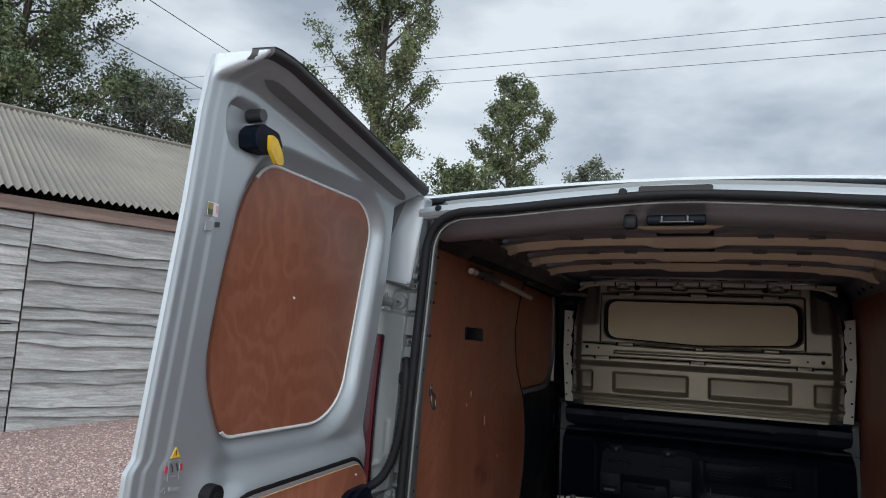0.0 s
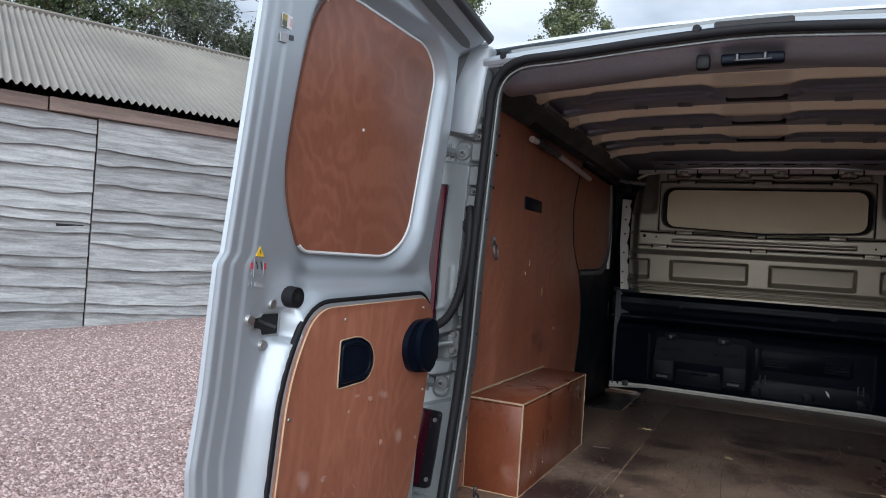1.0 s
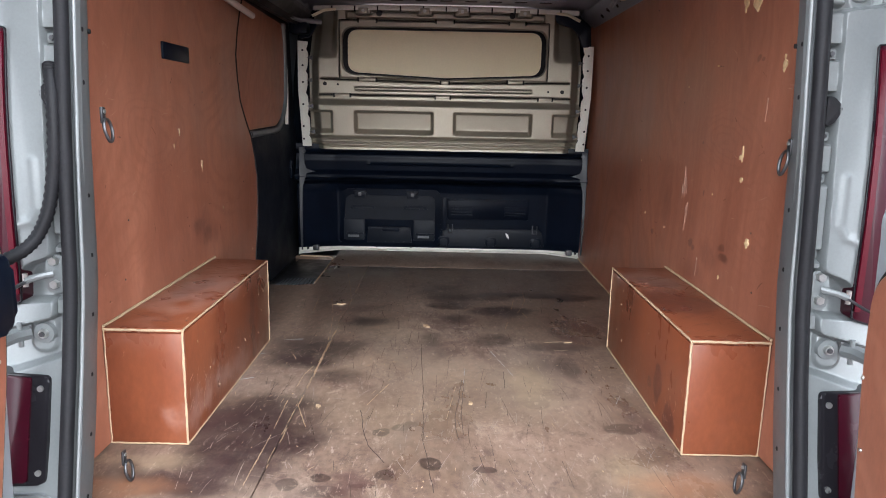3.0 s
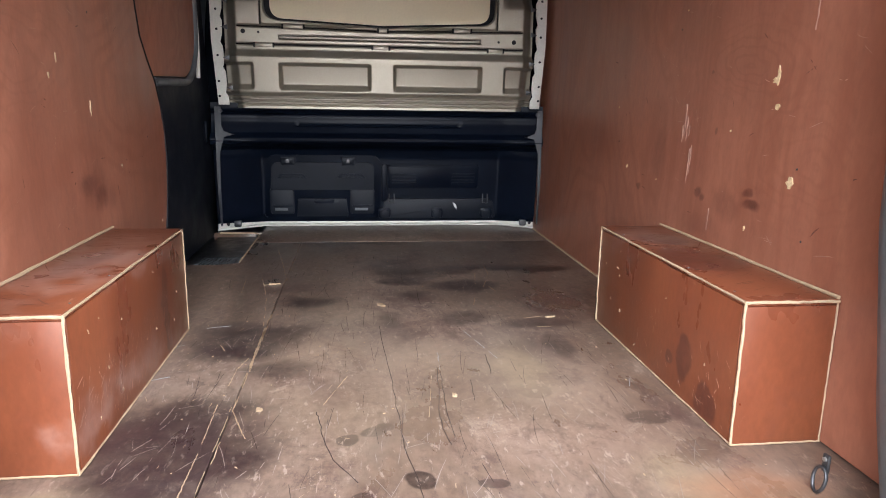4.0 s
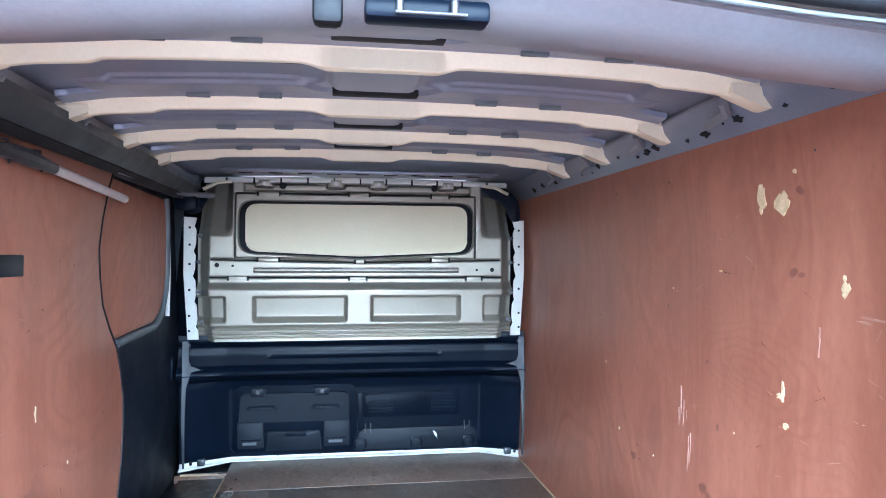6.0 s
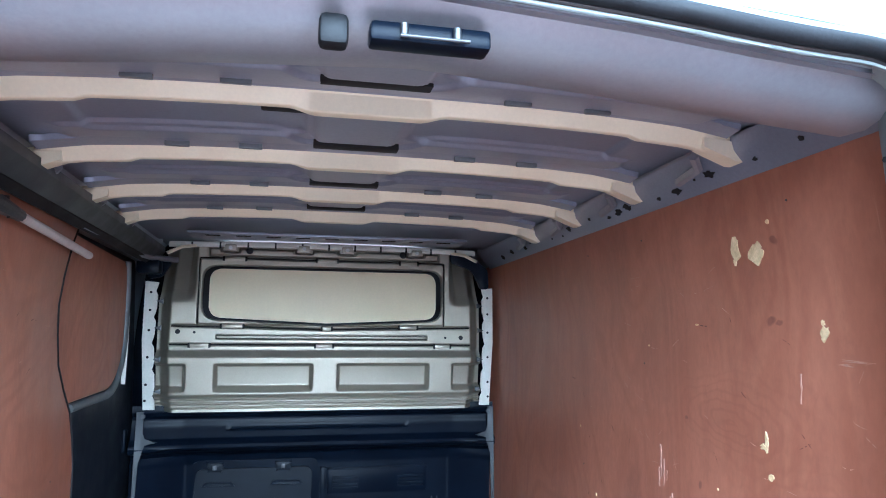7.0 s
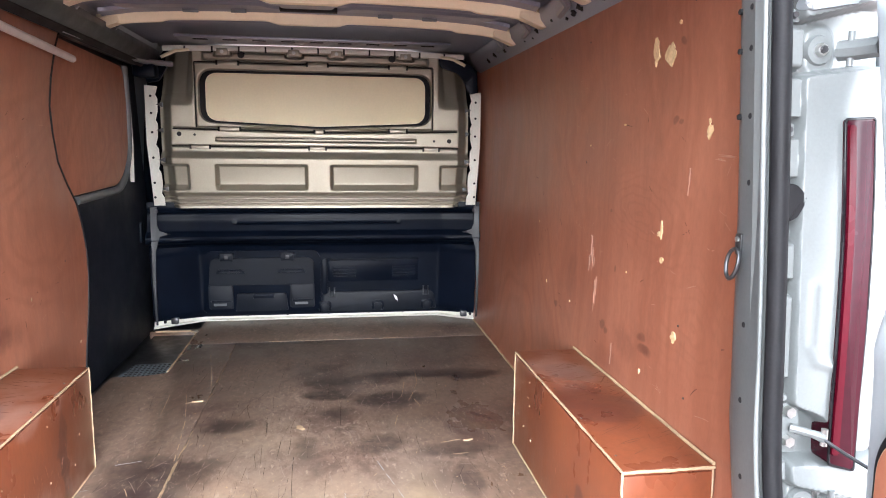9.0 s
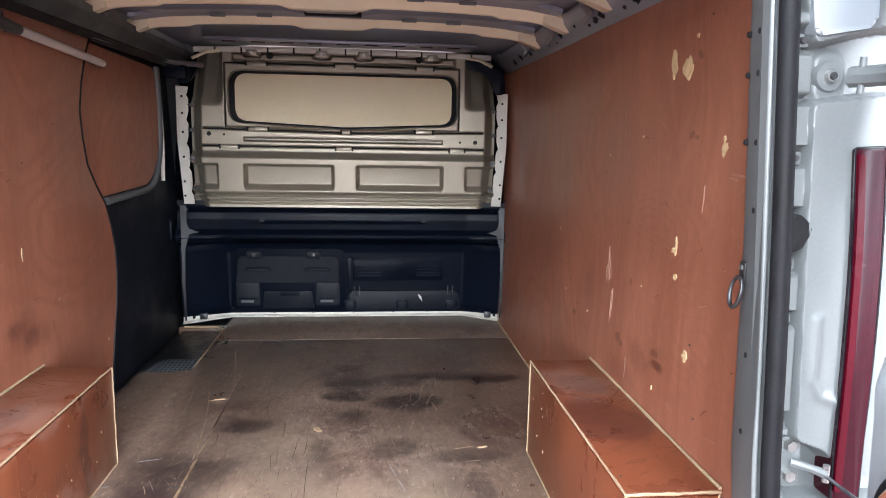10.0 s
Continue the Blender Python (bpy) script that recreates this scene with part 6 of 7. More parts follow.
    for y in (0.22, 0.42, 0.62, 0.82):
        part("screw", rod((s * (xi + 0.014), y, top - 0.001), (s * (xi + 0.014), y, top + 0.001), 0.003, 0.0024, 8), DARKSTEEL, b)
    return b


for side in (-1, 1):
    wheel_box(side)


# ---- bulkhead ----
def build_bulkhead():
    # upper steel pressing
    xs, zs = np.linspace(-0.765, 0.765, 560), np.linspace(1.185, 1.952, 300)
    X, Z = np.meshgrid(xs, zs)
    D = np.zeros_like(X)
    aX = np.abs(X)
    # flat face, rolled back towards the sides
    half = np.interp(Z, (1.185, 1.25, 1.5, 1.75, 1.95), (0.676, 0.690, 0.702, 0.700, 0.70))
    D += 0.075 * step(-0.006, 0.055, aX - half)
    # set-back upper corners
    D += (0.05 + 0.6 * np.maximum(0, Z - 1.74)) * step(1.675, 1.745, Z) * step(0.590, 0.640, aX)
    # window frame and opening
    frame_sd = sd_round(X, Z, -0.585, 0.566, 1.578, 1.885, 0.012)
    D += -0.005 * step(0.003, -0.003, frame_sd) + 0.012 * np.exp(-(frame_sd / 0.0032) ** 2)
    win = rounded([(-0.568, 1.850), (0.556, 1.850), (0.556, 1.604), (0.0, 1.580), (-0.568, 1.604)], [0.07, 0.07, 0.07, 0.02, 0.07])
    win_sd = sd_poly(X, Z, win)
    D += 0.036 * step(0.006, -0.002, win_sd)
    # seam beneath the window, bent in the middle
    seam = 1.571 - 0.012 * (1 - aX / 0.6)
    D += 0.016 * np.exp(-((Z - seam) / 0.0045) ** 2) * step(0.70, 0.68, aX)
    # long bead
    bead = sd_round(X, Z, -0.498, 0.484, 1.513, 1.530, 0.003)
    D += 0.007 * np.exp(-(bead / 0.0024) ** 2)
    D += 0.013 * np.exp(-((Z - 1.487) / 0.0042) ** 2) * step(0.71, 0.69, aX)
    # the lower block swells out below the tabs and carries four pockets between flush posts
    D += -0.034 * step(1.466, 1.424, Z) * step(1.240, 1.266, Z) * np.interp(Z, (1.265, 1.425), (0.62, 1.0))
    deep = step(1.403, 1.388, Z) * step(1.268, 1.304, Z) * (0.046 - 0.03 * (Z - 1.29) - 0.6 * np.maximum(0, Z - 1.29) ** 2)
    for x0, x1 in ((-0.500, -0.060), (0.052, 0.490), (-0.90, -0.622), (0.602, 0.90)):
        D += deep * step(x0 - 0.004, x0 + 0.016, X) * step(x1 + 0.004, x1 - 0.016, X)
    # fine beads along the foot
    for z, d, w in ((1.243, 0.012, 0.0055), (1.222, 0.012, 0.0045), (1.204, 0.008, 0.0035)):
        D += d * np.exp(-((Z - z) / w) ** 2)
    # raised strip under the top rim, notched below the bolted tabs
    strip_sd = sd_round(X, Z, -0.545, 0.540, 1.896, 1.932, 0.006)
    for x in (-0.45, -0.116, 0.088, 0.426):
        strip_sd = np.maximum(strip_sd, -sd_round(X, Z, x - 0.042, x + 0.042, 1.914, 2.0, 0.012))
    D += -0.010 * step(0.003, -0.003, strip_sd) + 0.014 * np.exp(-(strip_sd / 0.0045) ** 2)
    P = np.stack([X, 2.46 + D, Z], -1)
    bulk = part("bulkhead_panel", grid_mesh(P, None, 50), BULKPAINT, van, "pressed grey steel bulkhead with ribs and pockets")
    part("window_blank", slab(rounded([(-0.540, 1.838), (0.530, 1.838), (0.530, 1.612), (0.0, 1.588), (-0.540, 1.612)], [0.06, 0.06, 0.06, 0.02, 0.06], 8), lambda a, b, d: (a, d, b), 2.492, 2.478, 0.002), BLANK, bulk, "cream panel closing the bulkhead window")
    # near-black cords in the seams and round the window paint their shadow gaps
    flat = lambda pts: [(x, 2.4605, z) for x, z in pts]
    lines = [[(-0.585, 1.885), (-0.585, 1.578)], [(0.566, 1.885), (0.566, 1.578)], [(-0.695, 1.570), (-0.30, 1.566), (0.0, 1.559), (0.30, 1.566), (0.695, 1.570)],
             [(-0.585, 1.886), (0.566, 1.886)], [(-0.70, 1.487), (0.70, 1.487)], [(-0.498, 1.514), (0.484, 1.514), (0.484, 1.529), (-0.498, 1.529), (-0.498, 1.514)]]
    for k, pts in enumerate(lines):
        part("seam_shade", sweep(flat(pts), 0.0030 if k < 5 else 0.0012, 5), HOLE, bulk, angle=60)
    # the black gasket also paints the shade of the recessed window border
    part("window_gasket", slab(rounded([(-0.574, 1.856), (0.562, 1.856), (0.562, 1.602), (0.0, 1.578), (-0.574, 1.602)], [0.076, 0.076, 0.076, 0.02, 0.076], 8), lambda a, b, d: (a, d, b), 2.496, 2.484, 0.003), RUBBER, bulk, "black rubber gasket and painted groove shade round the window blank")
    for x, z, w in ((-0.43, 1.884, 0.05), (-0.005, 1.886, 0.05), (0.39, 1.883, 0.045), (-0.43, 1.572, 0.05), (0.0, 1.563, 0.024), (0.39, 1.572, 0.045), (-0.57, 1.484, 0.045), (-0.01, 1.482, 0.042), (0.56, 1.482, 0.04)):
        part("tab", box(x - w, x + w, 2.454, 2.468, z - 0.010, z + 0.008, 0.003), BULKPAINT, bulk)
        for sgn in (-1, 1):
            part("tab_gap", box(x + sgn * w - 0.0045, x + sgn * w + 0.0045, 2.4515, 2.468, z - 0.012, z + 0.010, 0.001), HOLE, bulk)
    for x in (-0.365, 0.36):
        part("grommet", rod((x, 2.47, 1.922), (x, 2.446, 1.922), 0.019, 0.016, 18), RUBBER, bulk, "round black rubber grommet")
    for x, z, r in ((-0.666, 1.545, 0.011), (-0.594, 1.542, 0.006), (0.575, 1.523, 0.006), (0.653, 1.524, 0.011)):
        part("hole", rod((x, 2.47, z), (x, 2.4585, z), r, seg=14), HOLE, bulk)
    part("scuff", slab([(-0.045, 1.425), (0.02, 1.428), (0.012, 1.405), (-0.005, 1.41), (-0.03, 1.402)], lambda a, b, d: (a, d, b), 2.437, 2.4300, 0), BLANK, bulk)
    # top rim with bolted tabs
    xs2 = np.linspace(-0.72, 0.72, 97)
    prof = [(2.44, -0.005), (2.436, 0.004), (2.438, 0.016), (2.47, 0.022)]
    P = np.array([[(x, y, 1.945 - 0.022 * abs(x) ** 2 + dz) for x in xs2] for y, dz in prof])
    rim = part("bulkhead_top_rim", grid_mesh(P, P + np.array((0, 0.004, 0.004))), WHITE, van, "pale flange along the bulkhead top")
    for x in (-0.45, -0.116, 0.088, 0.426):
        tab = part("tab", box(x - 0.026, x + 0.026, 2.432, 2.446, 1.922 - 0.02 * x * x, 1.952 - 0.02 * x * x, 0.004), BULKPAINT, rim)
        part("bolt", rod((x, 2.434, 1.936 - 0.02 * x * x), (x, 2.424, 1.936 - 0.02 * x * x), 0.009, seg=8), STEEL, rim)
    for x in np.linspace(-0.62, 0.62, 11):
        part("rim_gap", box(x - 0.004, x + 0.004, 2.4335, 2.45, 1.934 - 0.02 * x * x, 1.962 - 0.02 * x * x, 0), HOLE, rim)
    # lower black moulding
    xs, zs = np.linspace(-0.845, 0.845, 171), np.concatenate([np.linspace(0.575, 0.975, 41), np.linspace(0.98, 1.10, 41), np.linspace(1.105, 1.21, 12)])
    X, Z = np.meshgrid(xs, zs)
    base = np.interp(Z, (0.575, 0.62, 0.93, 0.975, 0.995, 1.010, 1.025, 1.040, 1.050, 1.065, 1.12, 1.21), (2.690, 2.665, 2.635, 2.615, 2.570, 2.505, 2.482, 2.480, 2.490, 2.510, 2.528, 2.532))
    side = np.maximum(0, np.abs(X) - 0.63)
    Y = base - side * np.interp(Z, (0.575, 0.95, 1.03, 1.2), (0.62, 0.55, 0.12, 0.1))
    Y += 0.006 * np.exp(-(sd_round(X, Z, -0.43, 0.40, 1.10, 1.112, 0.004) / 0.003) ** 2)
    Y += 0.005 * np.exp(-((Z - 1.145) / 0.003) ** 2) + 0.02 * np.exp(-((Z - 1.165) / 0.006) ** 2)
    low = part("bulkhead_lower", grid_mesh(np.stack([X, Y, Z], -1), None, 50), BLACK, van, "glossy black moulded lower bulkhead with a shelf edge")
    put = lambda a, b, d: (a, 2.665 - 0.1 * (b - 0.62) - d, b)
    def plate(name, pts, r, low, high, bevel, mat, parent, label=""):
        return part(name, slab(rounded(pts, r), put, low, high, bevel), mat, parent, label)

    def quad(x0, x1, z0, z1):
        return [(x0, z0), (x1, z0), (x1, z1), (x0, z1)]

    hatch = plate("load_through_hatch", [(-0.625, 0.612), (-0.008, 0.612), (-0.010, 0.915), (-0.035, 0.946), (-0.575, 0.946), (-0.603, 0.92)], [0.02, 0.02, 0.03, 0.03, 0.03, 0.03], -0.02, 0.010, 0.008, BLACK, van, "black plastic load-through hatch with two catches")
    plate("hatch_panel", [(-0.590, 0.762), (-0.045, 0.762), (-0.045, 0.890), (-0.065, 0.908), (-0.555, 0.908), (-0.575, 0.892)], [0.006, 0.006, 0.02, 0.02, 0.02, 0.02], 0.0, 0.024, 0.008, HATCH, hatch, "dark grey moulded hatch panel")
    for x0, x1 in ((-0.592, -0.466), (-0.172, -0.043)):
        plate("hatch_foot", quad(x0, x1, 0.632, 0.764), 0.012, 0.0, 0.0235, 0.007, HATCH, hatch)
        plate("hatch_ledge", quad(x0 + 0.012, x1 - 0.006, 0.672, 0.680), 0.003, 0.0, 0.0275, 0.003, BLACK, hatch)
        plate("hatch_label", quad(x0 + 0.025, x1 - 0.035, 0.650, 0.664), 0.001, 0.0, 0.0245, 0.0, JAMB, hatch, "small grey moulded label")
    plate("hatch_step", [(-0.455, 0.618), (-0.182, 0.618), (-0.192, 0.716), (-0.445, 0.716)], 0.008, 0.0, 0.026, 0.006, HATCH, hatch)
    plate("hatch_pull", quad(-0.362, -0.256, 0.690, 0.714), 0.006, 0.0, 0.032, 0.004, BLACK, hatch, "black finger pull")
    for x in (-0.492, -0.180):
        latch = plate("hatch_latch", quad(x - 0.040, x + 0.040, 0.868, 0.936), 0.008, 0.0, 0.022, 0.005, BLACK, hatch, "black sliding catch")
        plate("latch_key", quad(x - 0.034, x + 0.034, 0.892, 0.934), 0.005, 0.0, 0.031, 0.004, HATCH, latch)
        plate("latch_pin", quad(x - 0.009, x + 0.009, 0.905, 0.926), 0.003, 0.0, 0.036, 0.003, DARKSTEEL, latch)
        x += 0.018
        plate("hatch_slot", [(x - 0.078, 0.826), (x + 0.078, 0.826), (x + 0.060, 0.848), (x - 0.060, 0.848)], 0.006, 0.0, 0.030, 0.005, BLACK, hatch, "raised grip lip")
        plate("slot_face", [(x - 0.060, 0.830), (x + 0.060, 0.830), (x + 0.048, 0.840), (x - 0.048, 0.840)], 0.003, 0.0, 0.0315, 0.001, HATCH, hatch)
    vent = plate("vent_panel", quad(0.030, 0.520, 0.768, 0.896), 0.012, -0.02, 0.010, 0.006, BLACK, van, "black louvred vent panel")
    for x0, x1 in ((0.055, 0.180), (0.375, 0.500)):
        for z in (0.798, 0.814, 0.832, 0.848):
            plate("slat", quad(x0, x1, z - 0.005, z + 0.004), 0.002, 0.0, 0.017, 0.003, BLACK, vent)
    plate("vent_edge", quad(0.034, 0.510, 0.884, 0.893), 0.003, 0.0, 0.018, 0.004, BLACK, vent)
    plate("vent_post", quad(-0.004, 0.026, 0.70, 0.90), 0.008, 0.0, 0.016, 0.006, BLACK, vent)
    kick = plate("kick_plate", [(0.0, 0.604), (0.625, 0.604), (0.602, 0.712), (0.006, 0.712)], [0.01, 0.02, 0.03, 0.02], -0.02, 0.014, 0.008, HATCH, van, "scuffed dark grey kick plate")
    for x in (0.012, 0.298, 0.570):
        plate("lug", quad(x - 0.034, x + 0.034, 0.604, 0.662), 0.018, 0.0, 0.018, 0.006, BLACK, kick)
        plate("lug_face", quad(x - 0.022, x + 0.022, 0.604, 0.650), 0.012, 0.0, 0.0225, 0.006, HATCH, kick)
    for x in (0.050, 0.560):
        part("hook", sweep([put(x - 0.013, 0.740, 0.018), put(x - 0.013, 0.690, 0.022), put(x + 0.013, 0.690, 0.022), put(x + 0.013, 0.740, 0.018)], 0.004, 6), DARKSTEEL, kick)
    flake(kick, "chip", put(0.395, 0.675, 0.0145), (1, 0, 0.6), (-0.6, 0, 1), 0.008, 0.034, STICKER, 77, 0.001)
    # pale strip where the bulkhead meets the floor
    pl = lambda x: 2.688 - max(0, abs(x) - 0.63) * 0.66
    P = np.array([[(x, pl(x) + o, z) for x in np.linspace(-0.845, 0.845, 80)] for o, z in ((-0.020, 0.563), (-0.018, 0.568), (-0.004, 0.574), (0.0, 0.602), (0.008, 0.606))])
    strip = part("floor_strip", grid_mesh(P, P + np.array((0, 0.006, -0.003))), WHITE, van, "white painted steel strip between floor and bulkhead")
    for x in (-0.40, -0.19, 0.03, 0.25, 0.44, -0.80, 0.80):
        part("rivet", rod((x, pl(x) - 0.006, 0.588), (x, pl(x) + 0.004, 0.588), 0.008, seg=8), HOLE, strip)
    for x in (-0.755, 0.765):
        part("lashing_clip", box(x - 0.018, x + 0.018, pl(x) - 0.025, pl(x) + 0.005, 0.572, 0.605, 0.006), DARKSTEEL, strip)
    # white pillar flanges with toothed edges
    for sgn in (-1, 1):
        outline = []
        for k in range(30):
            z = 1.20 + k * 0.0195
            edge = float(np.interp(z, (1.2, 1.5, 1.77), (0.742, 0.762, 0.754)))
            outline.append((edge + (0.010 if k % 6 in (3,) else 0.0) + (0.004 if k % 6 == 4 else 0), z))
        outer = [(float(np.interp(z, (1.2, 1.5, 1.77), (0.792, 0.812, 0.812))), z) for z in (1.77, 1.5, 1.2)]
        fl = part("pillar_flange", slab(outline + outer, lambda a, b, d, sgn=sgn: (sgn * a, d, b), 2.452, 2.444, 0.001), WHITE, van, "white painted pillar flange beside the bulkhead")
        for z in (1.24, 1.31, 1.43, 1.55, 1.64, 1.72):
            part("hole", rod((sgn * 0.785, 2.448, z), (sgn * 0.785, 2.4425, z), 0.006, seg=8), HOLE, fl)
        for k, z in enumerate((1.28, 1.42, 1.56, 1.68)):
            x = float(np.interp(z, (1.2, 1.5, 1.77), (0.742, 0.762, 0.754)))
            part("clip", slab([(x - 0.026, z - 0.012), (x + 0.004, z), (x - 0.026, z + 0.012)], lambda a, b, d, sgn=sgn: (sgn * a, d, b), 2.45, 2.436, 0.001), DARKSTEEL, fl)
        ou = [(0.806, 0.60), (0.814, 0.60), (0.820, 0.80), (0.818, 1.19), (0.788, 1.19), (0.790, 1.10), (0.780, 1.072), (0.728, 1.056), (0.780, 1.046), (0.802, 0.97), (0.806, 0.80)]
        part("pillar_bracket", slab(ou, lambda a, b, d, sgn=sgn: (sgn * a, d - 0.12 * (abs(a) - 0.77), b), 2.47, 2.462, 0.002), TRACK, van, "narrow dark grey lower pillar bracket")
        part("bolt", rod((sgn * 0.79, 2.465, 1.17), (sgn * 0.79, 2.452, 1.17), 0.010, seg=8), DARKSTEEL, van)
        part("corner_shroud", slab(rounded([(0.592, 1.935), (0.69, 1.915), (0.755, 1.885), (0.785, 1.86), (0.79, 1.765), (0.748, 1.762), (0.716, 1.835), (0.69, 1.862), (0.60, 1.89)], 0.015) if sgn > 0 else rounded([(0.70, 1.86), (0.80, 1.86), (0.80, 1.78), (0.74, 1.79)], 0.015), lambda a, b, d, sgn=sgn: (sgn * a, d, b), 2.455, 2.435, 0.004), BLACK, van, "black corner shroud")
        part("corner_bracket", sweep([(sgn * 0.60, 2.44, 1.938), (sgn * 0.66, 2.42, 1.928), (sgn * 0.72, 2.40, 1.895)], 0.012, 6, flat=0.5), RIBMETAL, van, "pale corner bracket")


build_bulkhead()


# ---- roof inside ----
def roof_z(x):
    return 1.992 - 0.026 * (np.abs(x) / 0.76) ** 2.8


def build_roof():
    xs, ys = np.linspace(-0.80, 0.80, 241), np.linspace(0.02, 2.50, 560)
    X, Y = np.meshgrid(xs, ys)
    Z = roof_z(X) + 0.006 - 0.030 * (1 - step(0.0, 0.55, Y))
    # pressed fields between the ribs
    for y0, y1 in ((0.16, 0.39), (0.54, 0.83), (0.98, 1.25), (1.40, 1.65), (1.80, 2.05)):
        for x0, x1 in ((-0.62, -0.14), (0.10, 0.62)):
            sd = sd_round(X, Y, x0, x1, y0 + 0.05, y1 - 0.06, 0.03)
            Z = Z + 0.010 * step(0.006, -0.010, sd)
        sd = sd_round(X, Y, -0.12, 0.08, y0 + 0.015, y1 - 0.03, 0.03)
        Z = Z - 0.012 * step(0.006, -0.006, sd)
    # a stepped ledge before each rib, cut back in the middle
    for yc in (0.465, 0.905, 1.325, 1.725):
        edge = yc - 0.160 + 0.075 * step(0.20, 0.11, np.abs(X + 0.02))
        Z = Z - 0.009 * step(edge - 0.006, edge + 0.006, Y) * step(yc + 0.01, yc - 0.01, Y) * step(0.70, 0.66, np.abs(X))
    # shallow oval beads behind the ribs' ends
    for yc in (0.465, 0.905, 1.325, 1.725):
        for x0, x1 in ((-0.60, -0.40), (0.40, 0.60)):
            Z = Z - 0.008 * step(0.012, -0.012, sd_round(X, Y, x0, x1, yc + 0.050, yc + 0.085, 0.017))
    roof = part("roof_panel", grid_mesh(np.stack([X, Y, Z], -1), None, 50), ROOFSKIN, van, "blue-grey painted roof skin with pressed fields")
    for k, yc in enumerate((0.465, 0.905, 1.325, 1.725)):
        xs = np.linspace(-0.775, 0.775, 156)
        fade = step(0.0, 0.06, 0.775 - np.abs(xs))
        dip = 0.013 * (step(0.16, 0.10, np.abs(xs + 0.02))) + 0.007 * step(0.53, 0.56, np.abs(xs))
        prof = [(-0.030, 0.000), (-0.026, -0.004), (-0.012, -0.027), (-0.008, -0.029), (0.006, -0.028), (0.010, -0.025), (0.030, 0.002)]
        P = np.zeros((len(prof), len(xs), 3))
        for i, (dy, dz) in enumerate(prof):
            lo = 1 if dz < -0.01 else 0
            P[i, :, 0] = xs
            P[i, :, 1] = yc + dy * (0.75 + 0.25 * fade) - 0.012 * lo * step(0.13, 0.10, np.abs(xs + 0.02)) * (1 if dy < 0 else 0)
            P[i, :, 2] = roof_z(xs) - 0.006 + dz * (0.55 + 0.45 * fade) - dip * lo - 0.010 * np.clip((np.abs(xs) - 0.66) / 0.115, 0, 1)
        rib = part("roof_rib", grid_mesh(P, P + np.array((0, 0, 0.006)), 25), RIBMETAL, van, "pale pressed steel roof rib")
        F = np.zeros((5, len(xs), 3))
        wob = 0.004 * (np.sin(xs * 38) > 0.55)
        for i, (dy, dz) in enumerate(((-0.082, 0.012), (-0.078, 0.002), (-0.032, -0.004), (-0.026, -0.001), (-0.022, 0.012))):
            F[i, :, 0], F[i, :, 1], F[i, :, 2] = xs * 0.97, yc + dy - wob * (i < 2), roof_z(xs) - 0.004 + dz - 0.008 * np.clip((np.abs(xs) - 0.66) / 0.115, 0, 1)
        part("rib_flange", grid_mesh(F, F + np.array((0, 0, 0.004)), 30), ROOFSKIN, rib, "grey flange of the rib")
        for x in (-0.44, -0.27, 0.27, 0.44):
            part("rib_slot", box(x - 0.028, x + 0.028, yc - 0.062, yc - 0.050, float(roof_z(x)) - 0.016, float(roof_z(x)) - 0.002, 0.002), JAMB, rib)
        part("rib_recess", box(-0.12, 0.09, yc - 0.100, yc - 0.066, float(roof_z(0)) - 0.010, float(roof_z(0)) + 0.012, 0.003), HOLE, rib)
        part("rib_slot", box(-0.235, -0.135, yc + 0.105, yc + 0.150, float(roof_z(0.2)) + 0.004, float(roof_z(0.2)) + 0.018, 0.003), HOLE, rib)
        for s in (-1, 1):
            part("rib_foot", slab([(0.700, 1.950), (0.795, 1.943), (0.795, 1.900), (0.778, 1.900), (0.700, 1.930)], lambda a, b, d, s=s: (s * a, d, b), yc - 0.026, yc + 0.022, 0.003), RIBMETAL, rib)
            part("rib_bracket", sweep([(s * 0.735, yc + 0.07, 1.935), (s * 0.765, yc + 0.10, 1.915), (s * 0.775, yc + 0.20, 1.905)], 0.012, 6), PRIMER, rib)
    # flat cross member by the bulkhead
    part("cross_member", box(-0.60, 0.60, 2.12, 2.30, 1.950, 1.962, 0.004), ROOFSKIN, van, "flat grey cross member before the bulkhead")
    for x in np.linspace(-0.5, 0.5, 9):
        part("member_slot", box(x - 0.03, x + 0.03, 2.16, 2.18, 1.9475, 1.952, 0.001), HOLE, van)
    for s in (-1, 1):
        part("roof_side_filler", slab([(s * 0.828, 1.885), (s * 0.845, 1.87), (s * 0.84, 2.0), (s * 0.775, 2.0), (s * 0.778, 1.97)], lambda a, b, d: (a, d, b), 0.0, 2.6, 0), PRIMER, van)


build_roof()


